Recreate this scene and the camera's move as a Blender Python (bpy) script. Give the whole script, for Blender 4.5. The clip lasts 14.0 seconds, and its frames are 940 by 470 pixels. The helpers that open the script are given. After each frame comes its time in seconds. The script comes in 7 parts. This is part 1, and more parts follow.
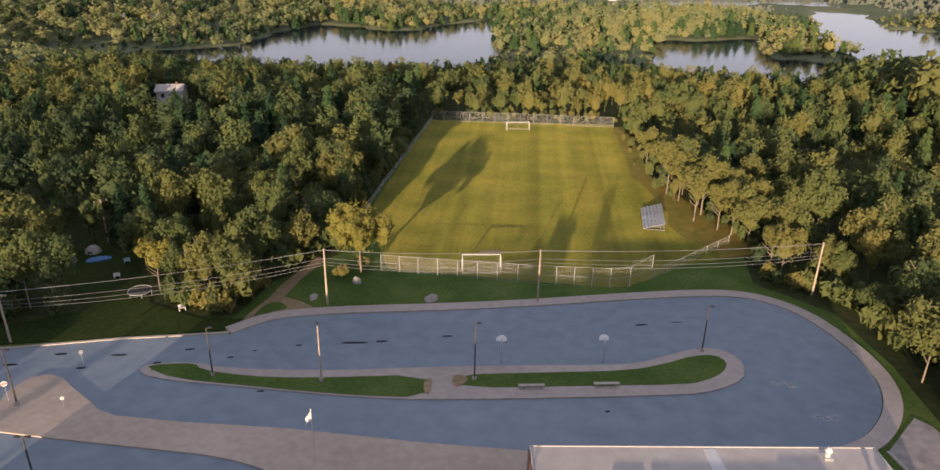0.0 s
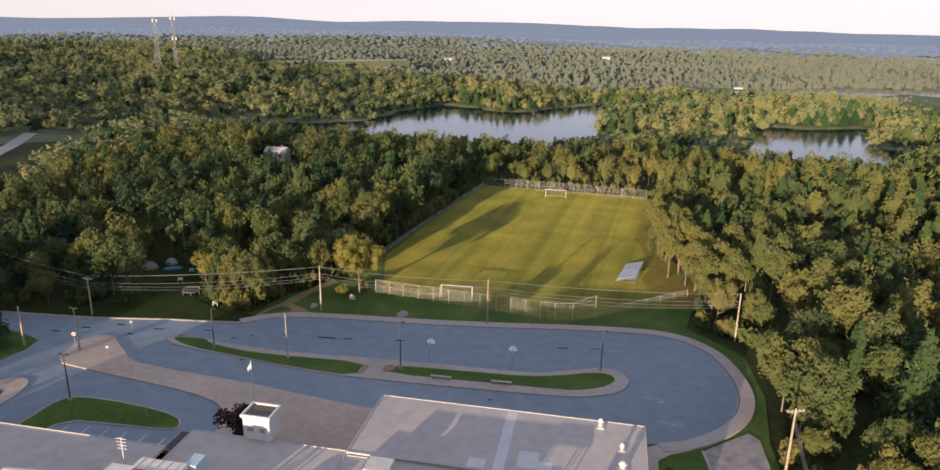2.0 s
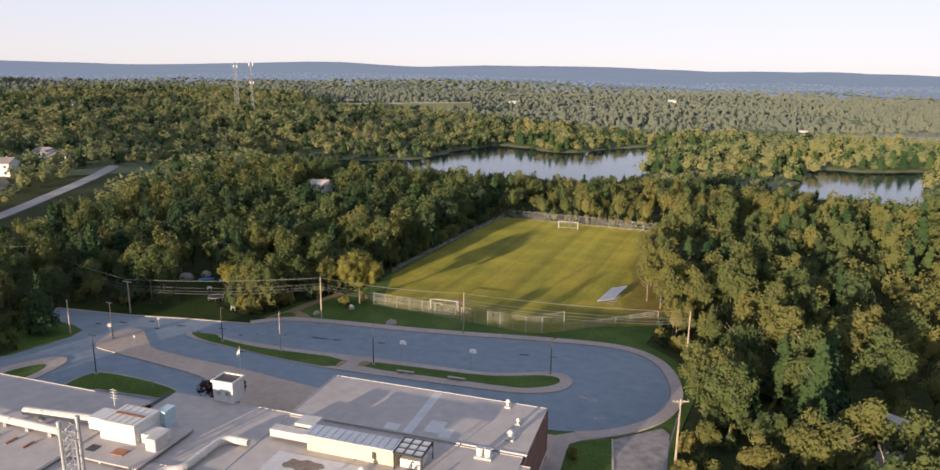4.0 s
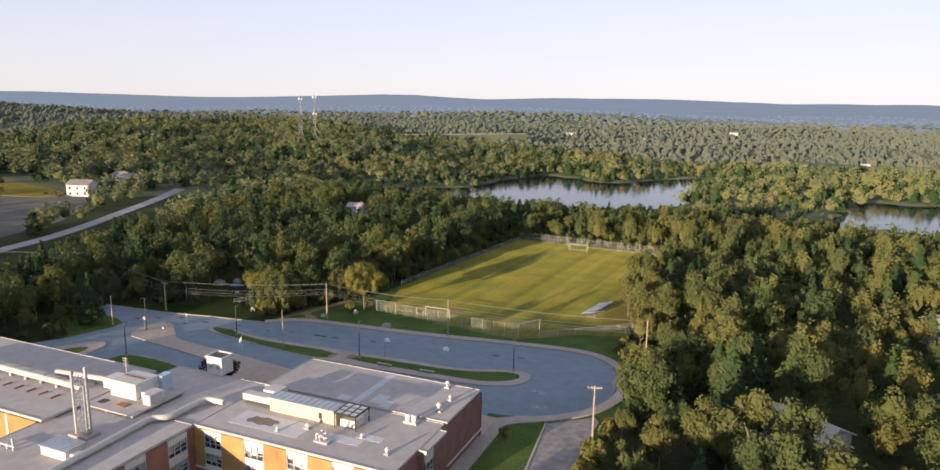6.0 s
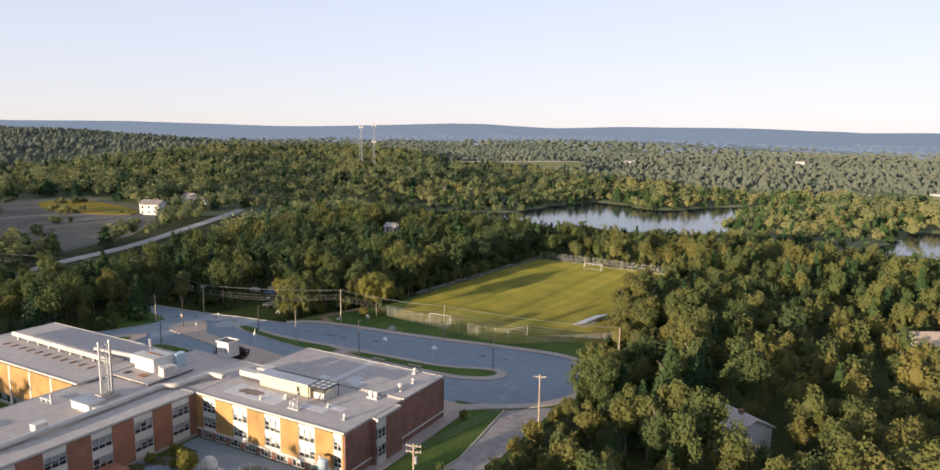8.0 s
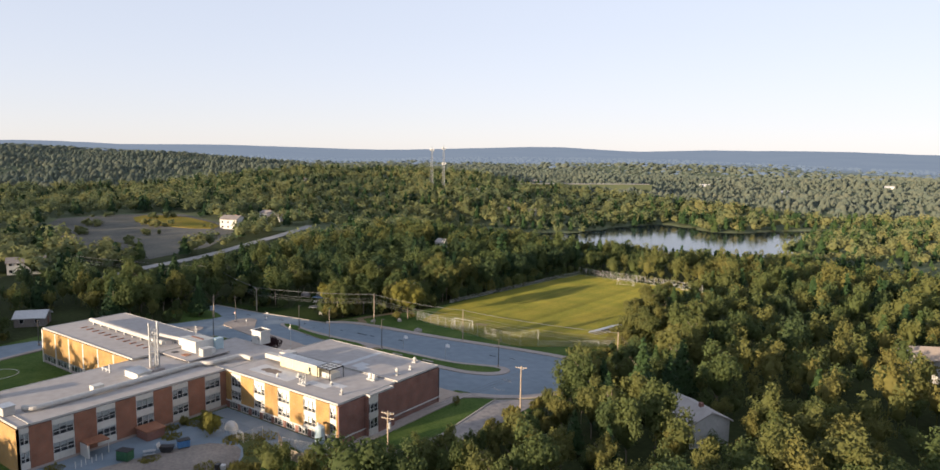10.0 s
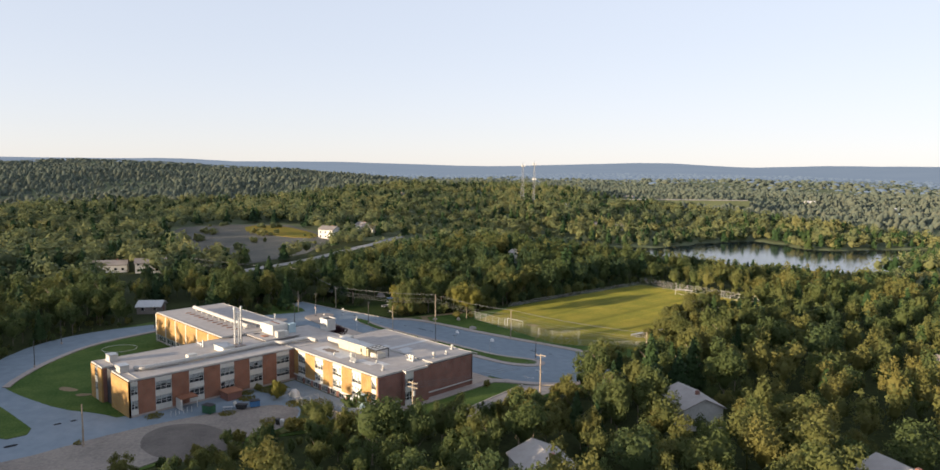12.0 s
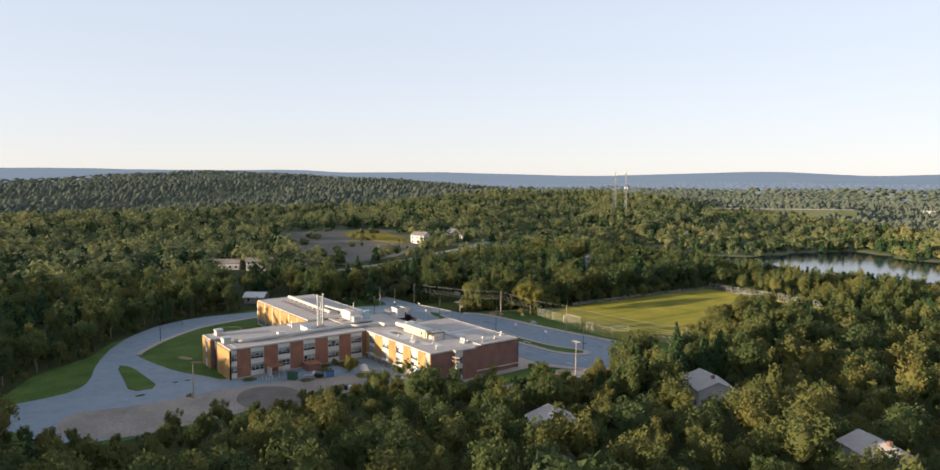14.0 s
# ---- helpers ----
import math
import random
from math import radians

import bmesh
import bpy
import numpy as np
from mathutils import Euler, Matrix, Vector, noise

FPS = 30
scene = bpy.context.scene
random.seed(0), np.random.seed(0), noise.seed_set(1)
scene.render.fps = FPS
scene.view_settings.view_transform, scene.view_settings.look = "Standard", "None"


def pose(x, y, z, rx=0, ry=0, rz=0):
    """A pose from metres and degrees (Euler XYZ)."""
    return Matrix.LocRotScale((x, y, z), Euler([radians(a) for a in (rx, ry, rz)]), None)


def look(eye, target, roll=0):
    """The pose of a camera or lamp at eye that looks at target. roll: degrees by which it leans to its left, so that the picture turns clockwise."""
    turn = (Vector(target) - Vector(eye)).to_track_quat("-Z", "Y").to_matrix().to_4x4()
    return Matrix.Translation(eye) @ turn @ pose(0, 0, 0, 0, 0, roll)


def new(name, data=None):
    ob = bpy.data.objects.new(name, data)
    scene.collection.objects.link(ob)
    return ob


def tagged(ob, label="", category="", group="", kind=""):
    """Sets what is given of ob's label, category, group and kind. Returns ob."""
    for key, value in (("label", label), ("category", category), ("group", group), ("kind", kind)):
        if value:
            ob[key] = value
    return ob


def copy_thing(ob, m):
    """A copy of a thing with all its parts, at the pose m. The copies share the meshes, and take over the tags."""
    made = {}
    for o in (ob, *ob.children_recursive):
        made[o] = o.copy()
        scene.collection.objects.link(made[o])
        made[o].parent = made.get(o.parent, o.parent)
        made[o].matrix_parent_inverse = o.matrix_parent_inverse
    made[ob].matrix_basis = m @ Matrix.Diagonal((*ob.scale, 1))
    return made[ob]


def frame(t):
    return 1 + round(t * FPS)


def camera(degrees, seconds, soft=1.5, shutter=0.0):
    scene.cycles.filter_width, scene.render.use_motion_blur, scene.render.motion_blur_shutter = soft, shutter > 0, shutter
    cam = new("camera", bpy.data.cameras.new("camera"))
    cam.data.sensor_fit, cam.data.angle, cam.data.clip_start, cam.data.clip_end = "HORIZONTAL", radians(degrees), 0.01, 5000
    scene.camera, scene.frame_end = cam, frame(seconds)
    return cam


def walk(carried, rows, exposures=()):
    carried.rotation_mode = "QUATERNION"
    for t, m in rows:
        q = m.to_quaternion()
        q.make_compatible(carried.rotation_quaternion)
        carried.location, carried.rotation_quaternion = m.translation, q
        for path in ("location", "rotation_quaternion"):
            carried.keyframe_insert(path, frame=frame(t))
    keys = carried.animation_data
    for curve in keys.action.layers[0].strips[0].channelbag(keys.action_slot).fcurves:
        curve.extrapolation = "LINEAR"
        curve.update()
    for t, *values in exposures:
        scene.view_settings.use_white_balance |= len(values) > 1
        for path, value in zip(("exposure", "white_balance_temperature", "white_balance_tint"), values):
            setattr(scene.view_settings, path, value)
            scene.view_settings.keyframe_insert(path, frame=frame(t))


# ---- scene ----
cam = camera(68.0, 14.0, soft=1.52)
# seconds, eye x y z, yaw, pitch, roll
ROWS = [
    (0.00, -2.687, 5.612, 47.219, -1.085, -23.069, 1.058),
    (0.10, 0.341, 3.226, 47.405, 0.609, -22.390, 1.055),
    (0.20, 3.369, 0.839, 47.591, 1.827, -21.701, 1.109),
    (0.30, 6.397, -1.547, 47.777, 3.098, -20.977, 1.177),
    (0.40, 9.425, -3.934, 47.962, 4.399, -20.222, 1.189),
    (0.50, 12.454, -6.320, 48.148, 5.679, -19.607, 1.211),
    (0.60, 13.653, -7.120, 48.192, 6.163, -19.359, 1.193),
    (0.75, 14.852, -7.920, 48.236, 6.648, -19.111, 1.175),
    (1.00, 17.065, -9.397, 48.318, 7.542, -18.654, 1.142),
    (1.50, 21.745, -12.351, 48.506, 9.318, -17.688, 1.078),
    (2.00, 26.564, -15.275, 48.672, 11.072, -16.717, 1.005),
    (2.50, 31.466, -18.088, 48.785, 12.815, -15.773, 0.924),
    (3.00, 36.551, -20.839, 48.836, 14.398, -14.867, 0.850),
    (5.50, 62.514, -32.748, 49.014, 21.667, -11.598, 0.784),
    (6.00, 67.886, -34.988, 49.055, 23.095, -10.927, 0.782),
    (6.50, 73.255, -36.891, 49.024, 24.556, -10.255, 0.790),
    (7.00, 78.646, -38.753, 48.916, 25.998, -9.681, 0.786),
    (7.50, 84.056, -40.467, 48.793, 27.419, -9.155, 0.774),
    (10.00, 110.479, -46.469, 47.864, 35.706, -6.877, 0.780),
    (10.50, 116.092, -47.829, 47.880, 37.840, -6.494, 0.757),
    (11.00, 121.799, -49.285, 47.830, 39.952, -6.162, 0.719),
    (11.50, 127.604, -50.646, 47.740, 42.077, -5.867, 0.683),
    (12.00, 133.573, -52.015, 47.613, 44.309, -5.648, 0.655),
    (12.50, 139.557, -53.265, 47.500, 46.459, -5.442, 0.608),
    (13.00, 145.470, -54.373, 47.368, 48.611, -5.242, 0.540),
    (13.50, 151.244, -55.380, 47.223, 50.746, -5.073, 0.457),
    (14.00, 156.898, -56.298, 47.081, 52.892, -4.894, 0.373),
]
walk(cam, [(t, pose(x, y, z, 90 + pitch, 0, yaw) @ pose(0, 0, 0, 0, 0, roll)) for t, x, y, z, yaw, pitch, roll in ROWS],
     exposures=[(0.0, 1.17, 6250, 21), (3.0, 1.1, 5850, 18), (7.0, 1.12, 5850, 15), (14.0, 1.19, 5950, 9)])

# ---------------------------------------------------------------- light
SUN_EL, SUN_AZ = 7.2, 16.2          # light travels towards +y, 16 degrees to +x
world = bpy.data.worlds.new("sky")
scene.world = world
world.use_nodes = True
wn = world.node_tree
sky = wn.nodes.new("ShaderNodeTexSky")
sky.sky_type = 'NISHITA'
sky.sun_disc = False
sky.sun_elevation = radians(SUN_EL)
sky.sun_rotation = radians(180 + SUN_AZ)
sky.altitude = 60
sky.air_density, sky.dust_density, sky.ozone_density = 1.0, 0.1, 1.0
wn.nodes["Background"].inputs["Strength"].default_value = 0.268
pale = wn.nodes.new("ShaderNodeHueSaturation")      # thin high haze pales the sky
pale.inputs["Saturation"].default_value = 0.75
even = wn.nodes.new("ShaderNodeGamma")
even.inputs["Gamma"].default_value = 0.27
wn.links.new(sky.outputs[0], even.inputs["Color"])
wn.links.new(even.outputs[0], pale.inputs["Color"])
dusk = wn.nodes.new("ShaderNodeMix")              # the rosy cast of the evening haze
dusk.data_type, dusk.blend_type = 'RGBA', 'MULTIPLY'
dusk.inputs["Factor"].default_value = 1.0
dusk.inputs["B"].default_value = (1.0, 0.970, 1.025, 1)
wn.links.new(pale.outputs[0], dusk.inputs["A"])
wn.links.new(dusk.outputs["Result"], wn.nodes["Background"].inputs["Color"])
sun_data = bpy.data.lights.new("sun", "SUN")
sun_data.energy, sun_data.angle, sun_data.color = 5.0, radians(0.6), (1.0, 0.755, 0.48)
sun = new("sun", sun_data)
sun_from = Vector((-math.sin(radians(SUN_AZ)) * math.cos(radians(SUN_EL)), -math.cos(radians(SUN_AZ)) * math.cos(radians(SUN_EL)), math.sin(radians(SUN_EL))))
sun.matrix_world = look(sun_from * 200, (0, 0, 0))


# ---------------------------------------------------------------- materials
def material(name, dark, light, scale=1.0, rough=0.8, metal=0.0, bump=0.3, bump_scale=None, mid=None, island=0.0, obj=0.0, spec=0.4):
    """Two-scale noise between two colours in world metres, with fine relief."""
    m = bpy.data.materials.new(name)
    m.use_nodes = True
    nt = m.node_tree
    b = nt.nodes["Principled BSDF"]
    b.inputs["Roughness"].default_value, b.inputs["Metallic"].default_value = rough, metal
    b.inputs["Specular IOR Level"].default_value = spec
    geo = nt.nodes.new("ShaderNodeNewGeometry")
    n1, n2 = nt.nodes.new("ShaderNodeTexNoise"), nt.nodes.new("ShaderNodeTexNoise")
    n1.inputs["Scale"].default_value, n1.inputs["Detail"].default_value = scale * 0.12, 4
    n2.inputs["Scale"].default_value, n2.inputs["Detail"].default_value = scale * 2.2, 5
    for n in (n1, n2):
        nt.links.new(geo.outputs["Position"], n.inputs["Vector"])
    mix = nt.nodes.new("ShaderNodeMath")
    mix.operation = 'MULTIPLY_ADD'
    nt.links.new(n1.outputs["Fac"], mix.inputs[0])
    mix.inputs[1].default_value = 0.9
    half = nt.nodes.new("ShaderNodeMath")
    half.operation = 'MULTIPLY_ADD'
    nt.links.new(n2.outputs["Fac"], half.inputs[0])
    half.inputs[1].default_value, half.inputs[2].default_value = 0.8, -0.35
    nt.links.new(half.outputs[0], mix.inputs[2])
    last = mix.outputs[0]
    for amount, node, socket in ((island, geo, "Random Per Island"), (obj, None, "Random")):
        if amount:
            node = node or nt.nodes.new("ShaderNodeObjectInfo")
            add = nt.nodes.new("ShaderNodeMath")
            add.operation = 'MULTIPLY_ADD'
            nt.links.new(node.outputs[socket], add.inputs[0])
            add.inputs[1].default_value = amount
            sub = nt.nodes.new("ShaderNodeMath")
            sub.operation = 'SUBTRACT'
            nt.links.new(last, sub.inputs[0])
            sub.inputs[1].default_value = amount / 2
            nt.links.new(sub.outputs[0], add.inputs[2])
            last = add.outputs[0]
    ramp = nt.nodes.new("ShaderNodeValToRGB")
    ramp.color_ramp.elements[0].position, ramp.color_ramp.elements[0].color = 0.25, (*dark, 1)
    ramp.color_ramp.elements[1].position, ramp.color_ramp.elements[1].color = 0.75, (*light, 1)
    if mid:
        e = ramp.color_ramp.elements.new(0.5)
        e.color = (*mid, 1)
    nt.links.new(last, ramp.inputs[0])
    nt.links.new(ramp.outputs[0], b.inputs["Base Color"])
    if bump:
        bm_node, n3 = nt.nodes.new("ShaderNodeBump"), nt.nodes.new("ShaderNodeTexNoise")
        n3.inputs["Scale"].default_value, n3.inputs["Detail"].default_value = bump_scale or scale * 6, 4
        nt.links.new(geo.outputs["Position"], n3.inputs["Vector"])
        bm_node.inputs["Strength"].default_value, bm_node.inputs["Distance"].default_value = bump, 0.05
        nt.links.new(n3.outputs["Fac"], bm_node.inputs["Height"])
        nt.links.new(bm_node.outputs[0], b.inputs["Normal"])
    return m


def leaf_material(name, cols, thin=0.3):
    """Foliage: a tint for each tree (its object colour, or the tint of a massed tree), a lesser one for each leaf spray, and light through the leaf."""
    m = bpy.data.materials.new(name)
    m.use_nodes = True
    nt = m.node_tree
    b = nt.nodes["Principled BSDF"]
    b.inputs["Roughness"].default_value, b.inputs["Specular IOR Level"].default_value = 0.7, 0.15
    b.inputs["Diffuse Roughness"].default_value = 0.8
    geo, at = nt.nodes.new("ShaderNodeNewGeometry"), nt.nodes.new("ShaderNodeAttribute")
    at.attribute_name = "tint"
    oi = nt.nodes.new("ShaderNodeObjectInfo")
    s1, s2 = nt.nodes.new("ShaderNodeMath"), nt.nodes.new("ShaderNodeMath")
    s1.operation = s2.operation = 'MULTIPLY_ADD'
    nt.links.new(geo.outputs["Random Per Island"], s1.inputs[0])
    s1.inputs[1].default_value = 0.08
    nt.links.new(at.outputs["Fac"], s1.inputs[2])
    nt.links.new(oi.outputs["Color"], s2.inputs[0])
    s2.inputs[1].default_value = 0.62
    nt.links.new(s1.outputs[0], s2.inputs[2])
    sub = nt.nodes.new("ShaderNodeMath")
    sub.operation = 'SUBTRACT'
    nt.links.new(s2.outputs[0], sub.inputs[0])
    sub.inputs[1].default_value = 0.24
    ramp = nt.nodes.new("ShaderNodeValToRGB")
    cr = ramp.color_ramp
    for k, c in enumerate(cols):
        e = cr.elements[0] if k == 0 else (cr.elements[1] if k == 1 else cr.elements.new(0.5))
        e.position, e.color = k / (len(cols) - 1), (*c, 1)
    nt.links.new(sub.outputs[0], ramp.inputs[0])
    nt.links.new(ramp.outputs[0], b.inputs["Base Color"])
    tr, mx = nt.nodes.new("ShaderNodeBsdfTranslucent"), nt.nodes.new("ShaderNodeMixShader")
    mx.inputs[0].default_value = thin
    nt.links.new(ramp.outputs[0], tr.inputs["Color"])
    nt.links.new(b.outputs[0], mx.inputs[1])
    nt.links.new(tr.outputs[0], mx.inputs[2])
    nt.links.new(mx.outputs[0], nt.nodes["Material Output"].inputs["Surface"])
    return m


def brick_material(name, c1, c2, mortar):
    m = bpy.data.materials.new(name)
    m.use_nodes = True
    nt = m.node_tree
    b = nt.nodes["Principled BSDF"]
    b.inputs["Roughness"].default_value = 0.85
    geo = nt.nodes.new("ShaderNodeNewGeometry")
    sep, add, comb = nt.nodes.new("ShaderNodeSeparateXYZ"), nt.nodes.new("ShaderNodeMath"), nt.nodes.new("ShaderNodeCombineXYZ")
    nt.links.new(geo.outputs["Position"], sep.inputs[0])
    nt.links.new(sep.outputs["X"], add.inputs[0])
    nt.links.new(sep.outputs["Y"], add.inputs[1])
    nt.links.new(add.outputs[0], comb.inputs["X"])
    nt.links.new(sep.outputs["Z"], comb.inputs["Y"])
    br = nt.nodes.new("ShaderNodeTexBrick")
    br.inputs["Scale"].default_value = 1.0
    br.inputs["Brick Width"].default_value, br.inputs["Row Height"].default_value, br.inputs["Mortar Size"].default_value = 0.21, 0.072, 0.006
    br.inputs["Color1"].default_value, br.inputs["Color2"].default_value, br.inputs["Mortar"].default_value = (*c1, 1), (*c2, 1), (*mortar, 1)
    nt.links.new(comb.outputs[0], br.inputs["Vector"])
    n1 = nt.nodes.new("ShaderNodeTexNoise")
    n1.inputs["Scale"].default_value, n1.inputs["Detail"].default_value = 0.5, 5
    nt.links.new(geo.outputs["Position"], n1.inputs["Vector"])
    mul = nt.nodes.new("ShaderNodeMix")
    mul.data_type, mul.blend_type = 'RGBA', 'OVERLAY'
    mul.inputs["Factor"].default_value = 0.5
    nt.links.new(br.outputs["Color"], mul.inputs["A"])
    nt.links.new(n1.outputs["Fac"], mul.inputs["B"])
    nt.links.new(mul.outputs["Result"], b.inputs["Base Color"])
    bp = nt.nodes.new("ShaderNodeBump")
    bp.inputs["Strength"].default_value, bp.inputs["Distance"].default_value = 0.3, 0.01
    nt.links.new(br.outputs["Fac"], bp.inputs["Height"])
    bp.invert = True
    nt.links.new(bp.outputs[0], b.inputs["Normal"])
    return m


def glass_material():
    m = bpy.data.materials.new("window_glass")
    m.use_nodes = True
    b = m.node_tree.nodes["Principled BSDF"]
    b.inputs["Base Color"].default_value = (0.75, 0.8, 0.82, 1)
    b.inputs["Roughness"].default_value, b.inputs["Transmission Weight"].default_value = 0.03, 1.0
    b.inputs["IOR"].default_value = 1.3
    return m


def water_material():
    m = material("lake_water", (0.010, 0.016, 0.020), (0.016, 0.024, 0.028), 0.3, rough=0.10, bump=0.0, spec=0.3)
    nt = m.node_tree
    b = nt.nodes["Principled BSDF"]
    geo, n, bp = nt.nodes.new("ShaderNodeNewGeometry"), nt.nodes.new("ShaderNodeTexNoise"), nt.nodes.new("ShaderNodeBump")
    n.inputs["Scale"].default_value, n.inputs["Detail"].default_value = 0.35, 4
    nt.links.new(geo.outputs["Position"], n.inputs["Vector"])
    bp.inputs["Strength"].default_value, bp.inputs["Distance"].default_value = 0.05, 0.25
    nt.links.new(n.outputs["Fac"], bp.inputs["Height"])
    nt.links.new(bp.outputs[0], b.inputs["Normal"])
    return m


def field_material():
    """Sports turf: mowing bands along the pitch, yellowed and worn patches."""
    m = material("pitch_turf", (0.106, 0.114, 0.016), (0.220, 0.186, 0.030), 0.9, rough=0.9, bump=1.0, mid=(0.154, 0.147, 0.022), spec=0.1)
    nt = m.node_tree
    b = nt.nodes["Principled BSDF"]
    b.inputs["Diffuse Roughness"].default_value = 0.7        # upright blades throw the low sun back
    ramp = [n for n in nt.nodes if n.type == 'VALTORGB'][0]
    geo, sep = nt.nodes.new("ShaderNodeNewGeometry"), nt.nodes.new("ShaderNodeSeparateXYZ")
    nt.links.new(geo.outputs["Position"], sep.inputs[0])
    a = nt.nodes.new("ShaderNodeMath")
    a.operation = 'MULTIPLY_ADD'
    nt.links.new(sep.outputs["Y"], a.inputs[0])
    a.inputs[1].default_value = -0.1
    nt.links.new(sep.outputs["X"], a.inputs[2])
    n = nt.nodes.new("ShaderNodeTexNoise")
    n.noise_dimensions = '1D'
    n.inputs["Scale"].default_value, n.inputs["Detail"].default_value = 0.28, 2
    nt.links.new(a.outputs[0], n.inputs["W"])
    mr = nt.nodes.new("ShaderNodeMapRange")
    mr.inputs["From Min"].default_value, mr.inputs["From Max"].default_value = 0.3, 0.7
    mr.inputs["To Min"].default_value, mr.inputs["To Max"].default_value = 0.80, 1.16
    nt.links.new(n.outputs["Fac"], mr.inputs["Value"])
    mul = nt.nodes.new("ShaderNodeMix")
    mul.data_type, mul.blend_type = 'RGBA', 'MULTIPLY'
    mul.inputs["Factor"].default_value = 1.0
    nt.links.new(ramp.outputs[0], mul.inputs["A"])
    nt.links.new(mr.outputs["Result"], mul.inputs["B"])
    nt.links.new(mul.outputs["Result"], b.inputs["Base Color"])
    return m


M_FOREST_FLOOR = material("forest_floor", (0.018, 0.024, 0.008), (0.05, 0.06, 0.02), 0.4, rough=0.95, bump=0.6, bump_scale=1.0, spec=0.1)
# Lighter leaf-coloured ground: lifts dark gaps between far trees, as haze would.
M_FARGROUND = material("lightened_far_ground", (0.085, 0.105, 0.060), (0.14, 0.155, 0.085), 0.25, rough=0.95, bump=1.0, bump_scale=0.3, spec=0.05)
M_LAWN = material("lawn_grass", (0.030, 0.068, 0.012), (0.092, 0.126, 0.030), 1.2, rough=0.95, bump=0.5, spec=0.1)
M_FIELD = field_material()
M_ASPHALT = material("worn_asphalt", (0.140, 0.178, 0.212), (0.205, 0.242, 0.278), 0.22, rough=0.85, bump=0.03, bump_scale=14, spec=0.3)
# Cracks are the paving's own; the pinkish tone stands for sunlight on it.
M_OLDPAVE = material("old_cracked_paving", (0.13, 0.125, 0.12), (0.34, 0.295, 0.26), 0.35, rough=0.9, bump=0.1, bump_scale=6, mid=(0.24, 0.215, 0.20))
M_PATCH = material("tar_patch", (0.008, 0.008, 0.010), (0.018, 0.018, 0.020), 2.0, rough=0.8, spec=0.1)
M_CONCRETE = material("pale_concrete", (0.27, 0.228, 0.20), (0.37, 0.32, 0.285), 0.6, rough=0.9, bump=0.06)
M_KERB = material("kerb_concrete", (0.28, 0.245, 0.20), (0.40, 0.355, 0.295), 1.0, rough=0.9, bump=0.1)
M_TAN = material("tan_paving", (0.30, 0.238, 0.188), (0.41, 0.335, 0.272), 0.5, rough=0.9, bump=0.05, bump_scale=10)
M_GRAVEL = material("gravel", (0.15, 0.128, 0.112), (0.28, 0.24, 0.20), 1.0, rough=0.95, bump=0.6, bump_scale=8)
M_CLEARING = material("clearing_gravel", (0.055, 0.055, 0.045), (0.13, 0.118, 0.09), 0.5, rough=0.95, bump=0.6)
M_ROUGHGRASS = material("rough_grass", (0.05, 0.065, 0.02), (0.13, 0.125, 0.045), 1.0, rough=0.95, bump=0.7, spec=0.1)
M_DRYGRASS = material("dry_grass", (0.13, 0.125, 0.016), (0.30, 0.18, 0.03), 0.4, rough=0.95, bump=0.7, mid=(0.20, 0.155, 0.022), spec=0.1)
# The back yard's shade is put into this grass, far darker than the lawn.
M_SHADEGRASS = material("shade_dark_grass", (0.012, 0.026, 0.006), (0.034, 0.046, 0.012), 0.8, rough=0.95, bump=1.0, bump_scale=3.0, spec=0.05)
M_BROWNGRASS = material("withered_grass", (0.120, 0.122, 0.022), (0.25, 0.165, 0.045), 0.25, rough=0.95, bump=0.7, mid=(0.180, 0.150, 0.030), spec=0.1)
M_DIRT = material("bare_dirt", (0.13, 0.09, 0.05), (0.27, 0.2, 0.11), 0.8, rough=0.95, bump=0.5)
M_ROAD = material("pale_road", (0.22, 0.21, 0.2), (0.34, 0.32, 0.3), 0.6, rough=0.9)
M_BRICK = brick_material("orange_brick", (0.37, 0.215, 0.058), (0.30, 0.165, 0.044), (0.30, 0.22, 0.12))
# Maroon: a second brick, also the shaded look of east and north walls.
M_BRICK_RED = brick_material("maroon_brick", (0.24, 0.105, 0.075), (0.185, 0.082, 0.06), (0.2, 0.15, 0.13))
# Darker copy of the brick with the wing wall's shade in its colour.
M_BRICK_WING = brick_material("shaded_wing_brick", (0.27, 0.112, 0.064), (0.215, 0.090, 0.050), (0.22, 0.15, 0.11))
M_ROOF = material("roof_membrane", (0.305, 0.278, 0.258), (0.40, 0.366, 0.340), 0.35, rough=0.9, bump=0.15)
M_ROOF_PATCH = material("roof_patch", (0.40, 0.40, 0.40), (0.52, 0.51, 0.50), 0.8, rough=0.8)
M_WHITE = material("white_paint", (0.44, 0.43, 0.40), (0.58, 0.565, 0.53), 1.0, rough=0.6, bump=0.1)
M_PANEL = material("cream_panel", (0.46, 0.44, 0.39), (0.59, 0.565, 0.51), 1.0, rough=0.6, bump=0.1)
M_EDGE = material("roof_edge_metal", (0.34, 0.325, 0.30), (0.44, 0.42, 0.39), 1.0, rough=0.6, bump=0.1)
M_CREAM = material("cream_sheet_metal", (0.47, 0.42, 0.27), (0.58, 0.52, 0.35), 0.8, rough=0.65, bump=0.1)
M_GALV = material("galvanised_steel", (0.35, 0.36, 0.37), (0.55, 0.56, 0.57), 2.0, rough=0.45, metal=0.7, bump=0.1)
M_DUCT = material("duct_sheet_metal", (0.38, 0.36, 0.33), (0.50, 0.475, 0.435), 1.0, rough=0.7, bump=0.05)
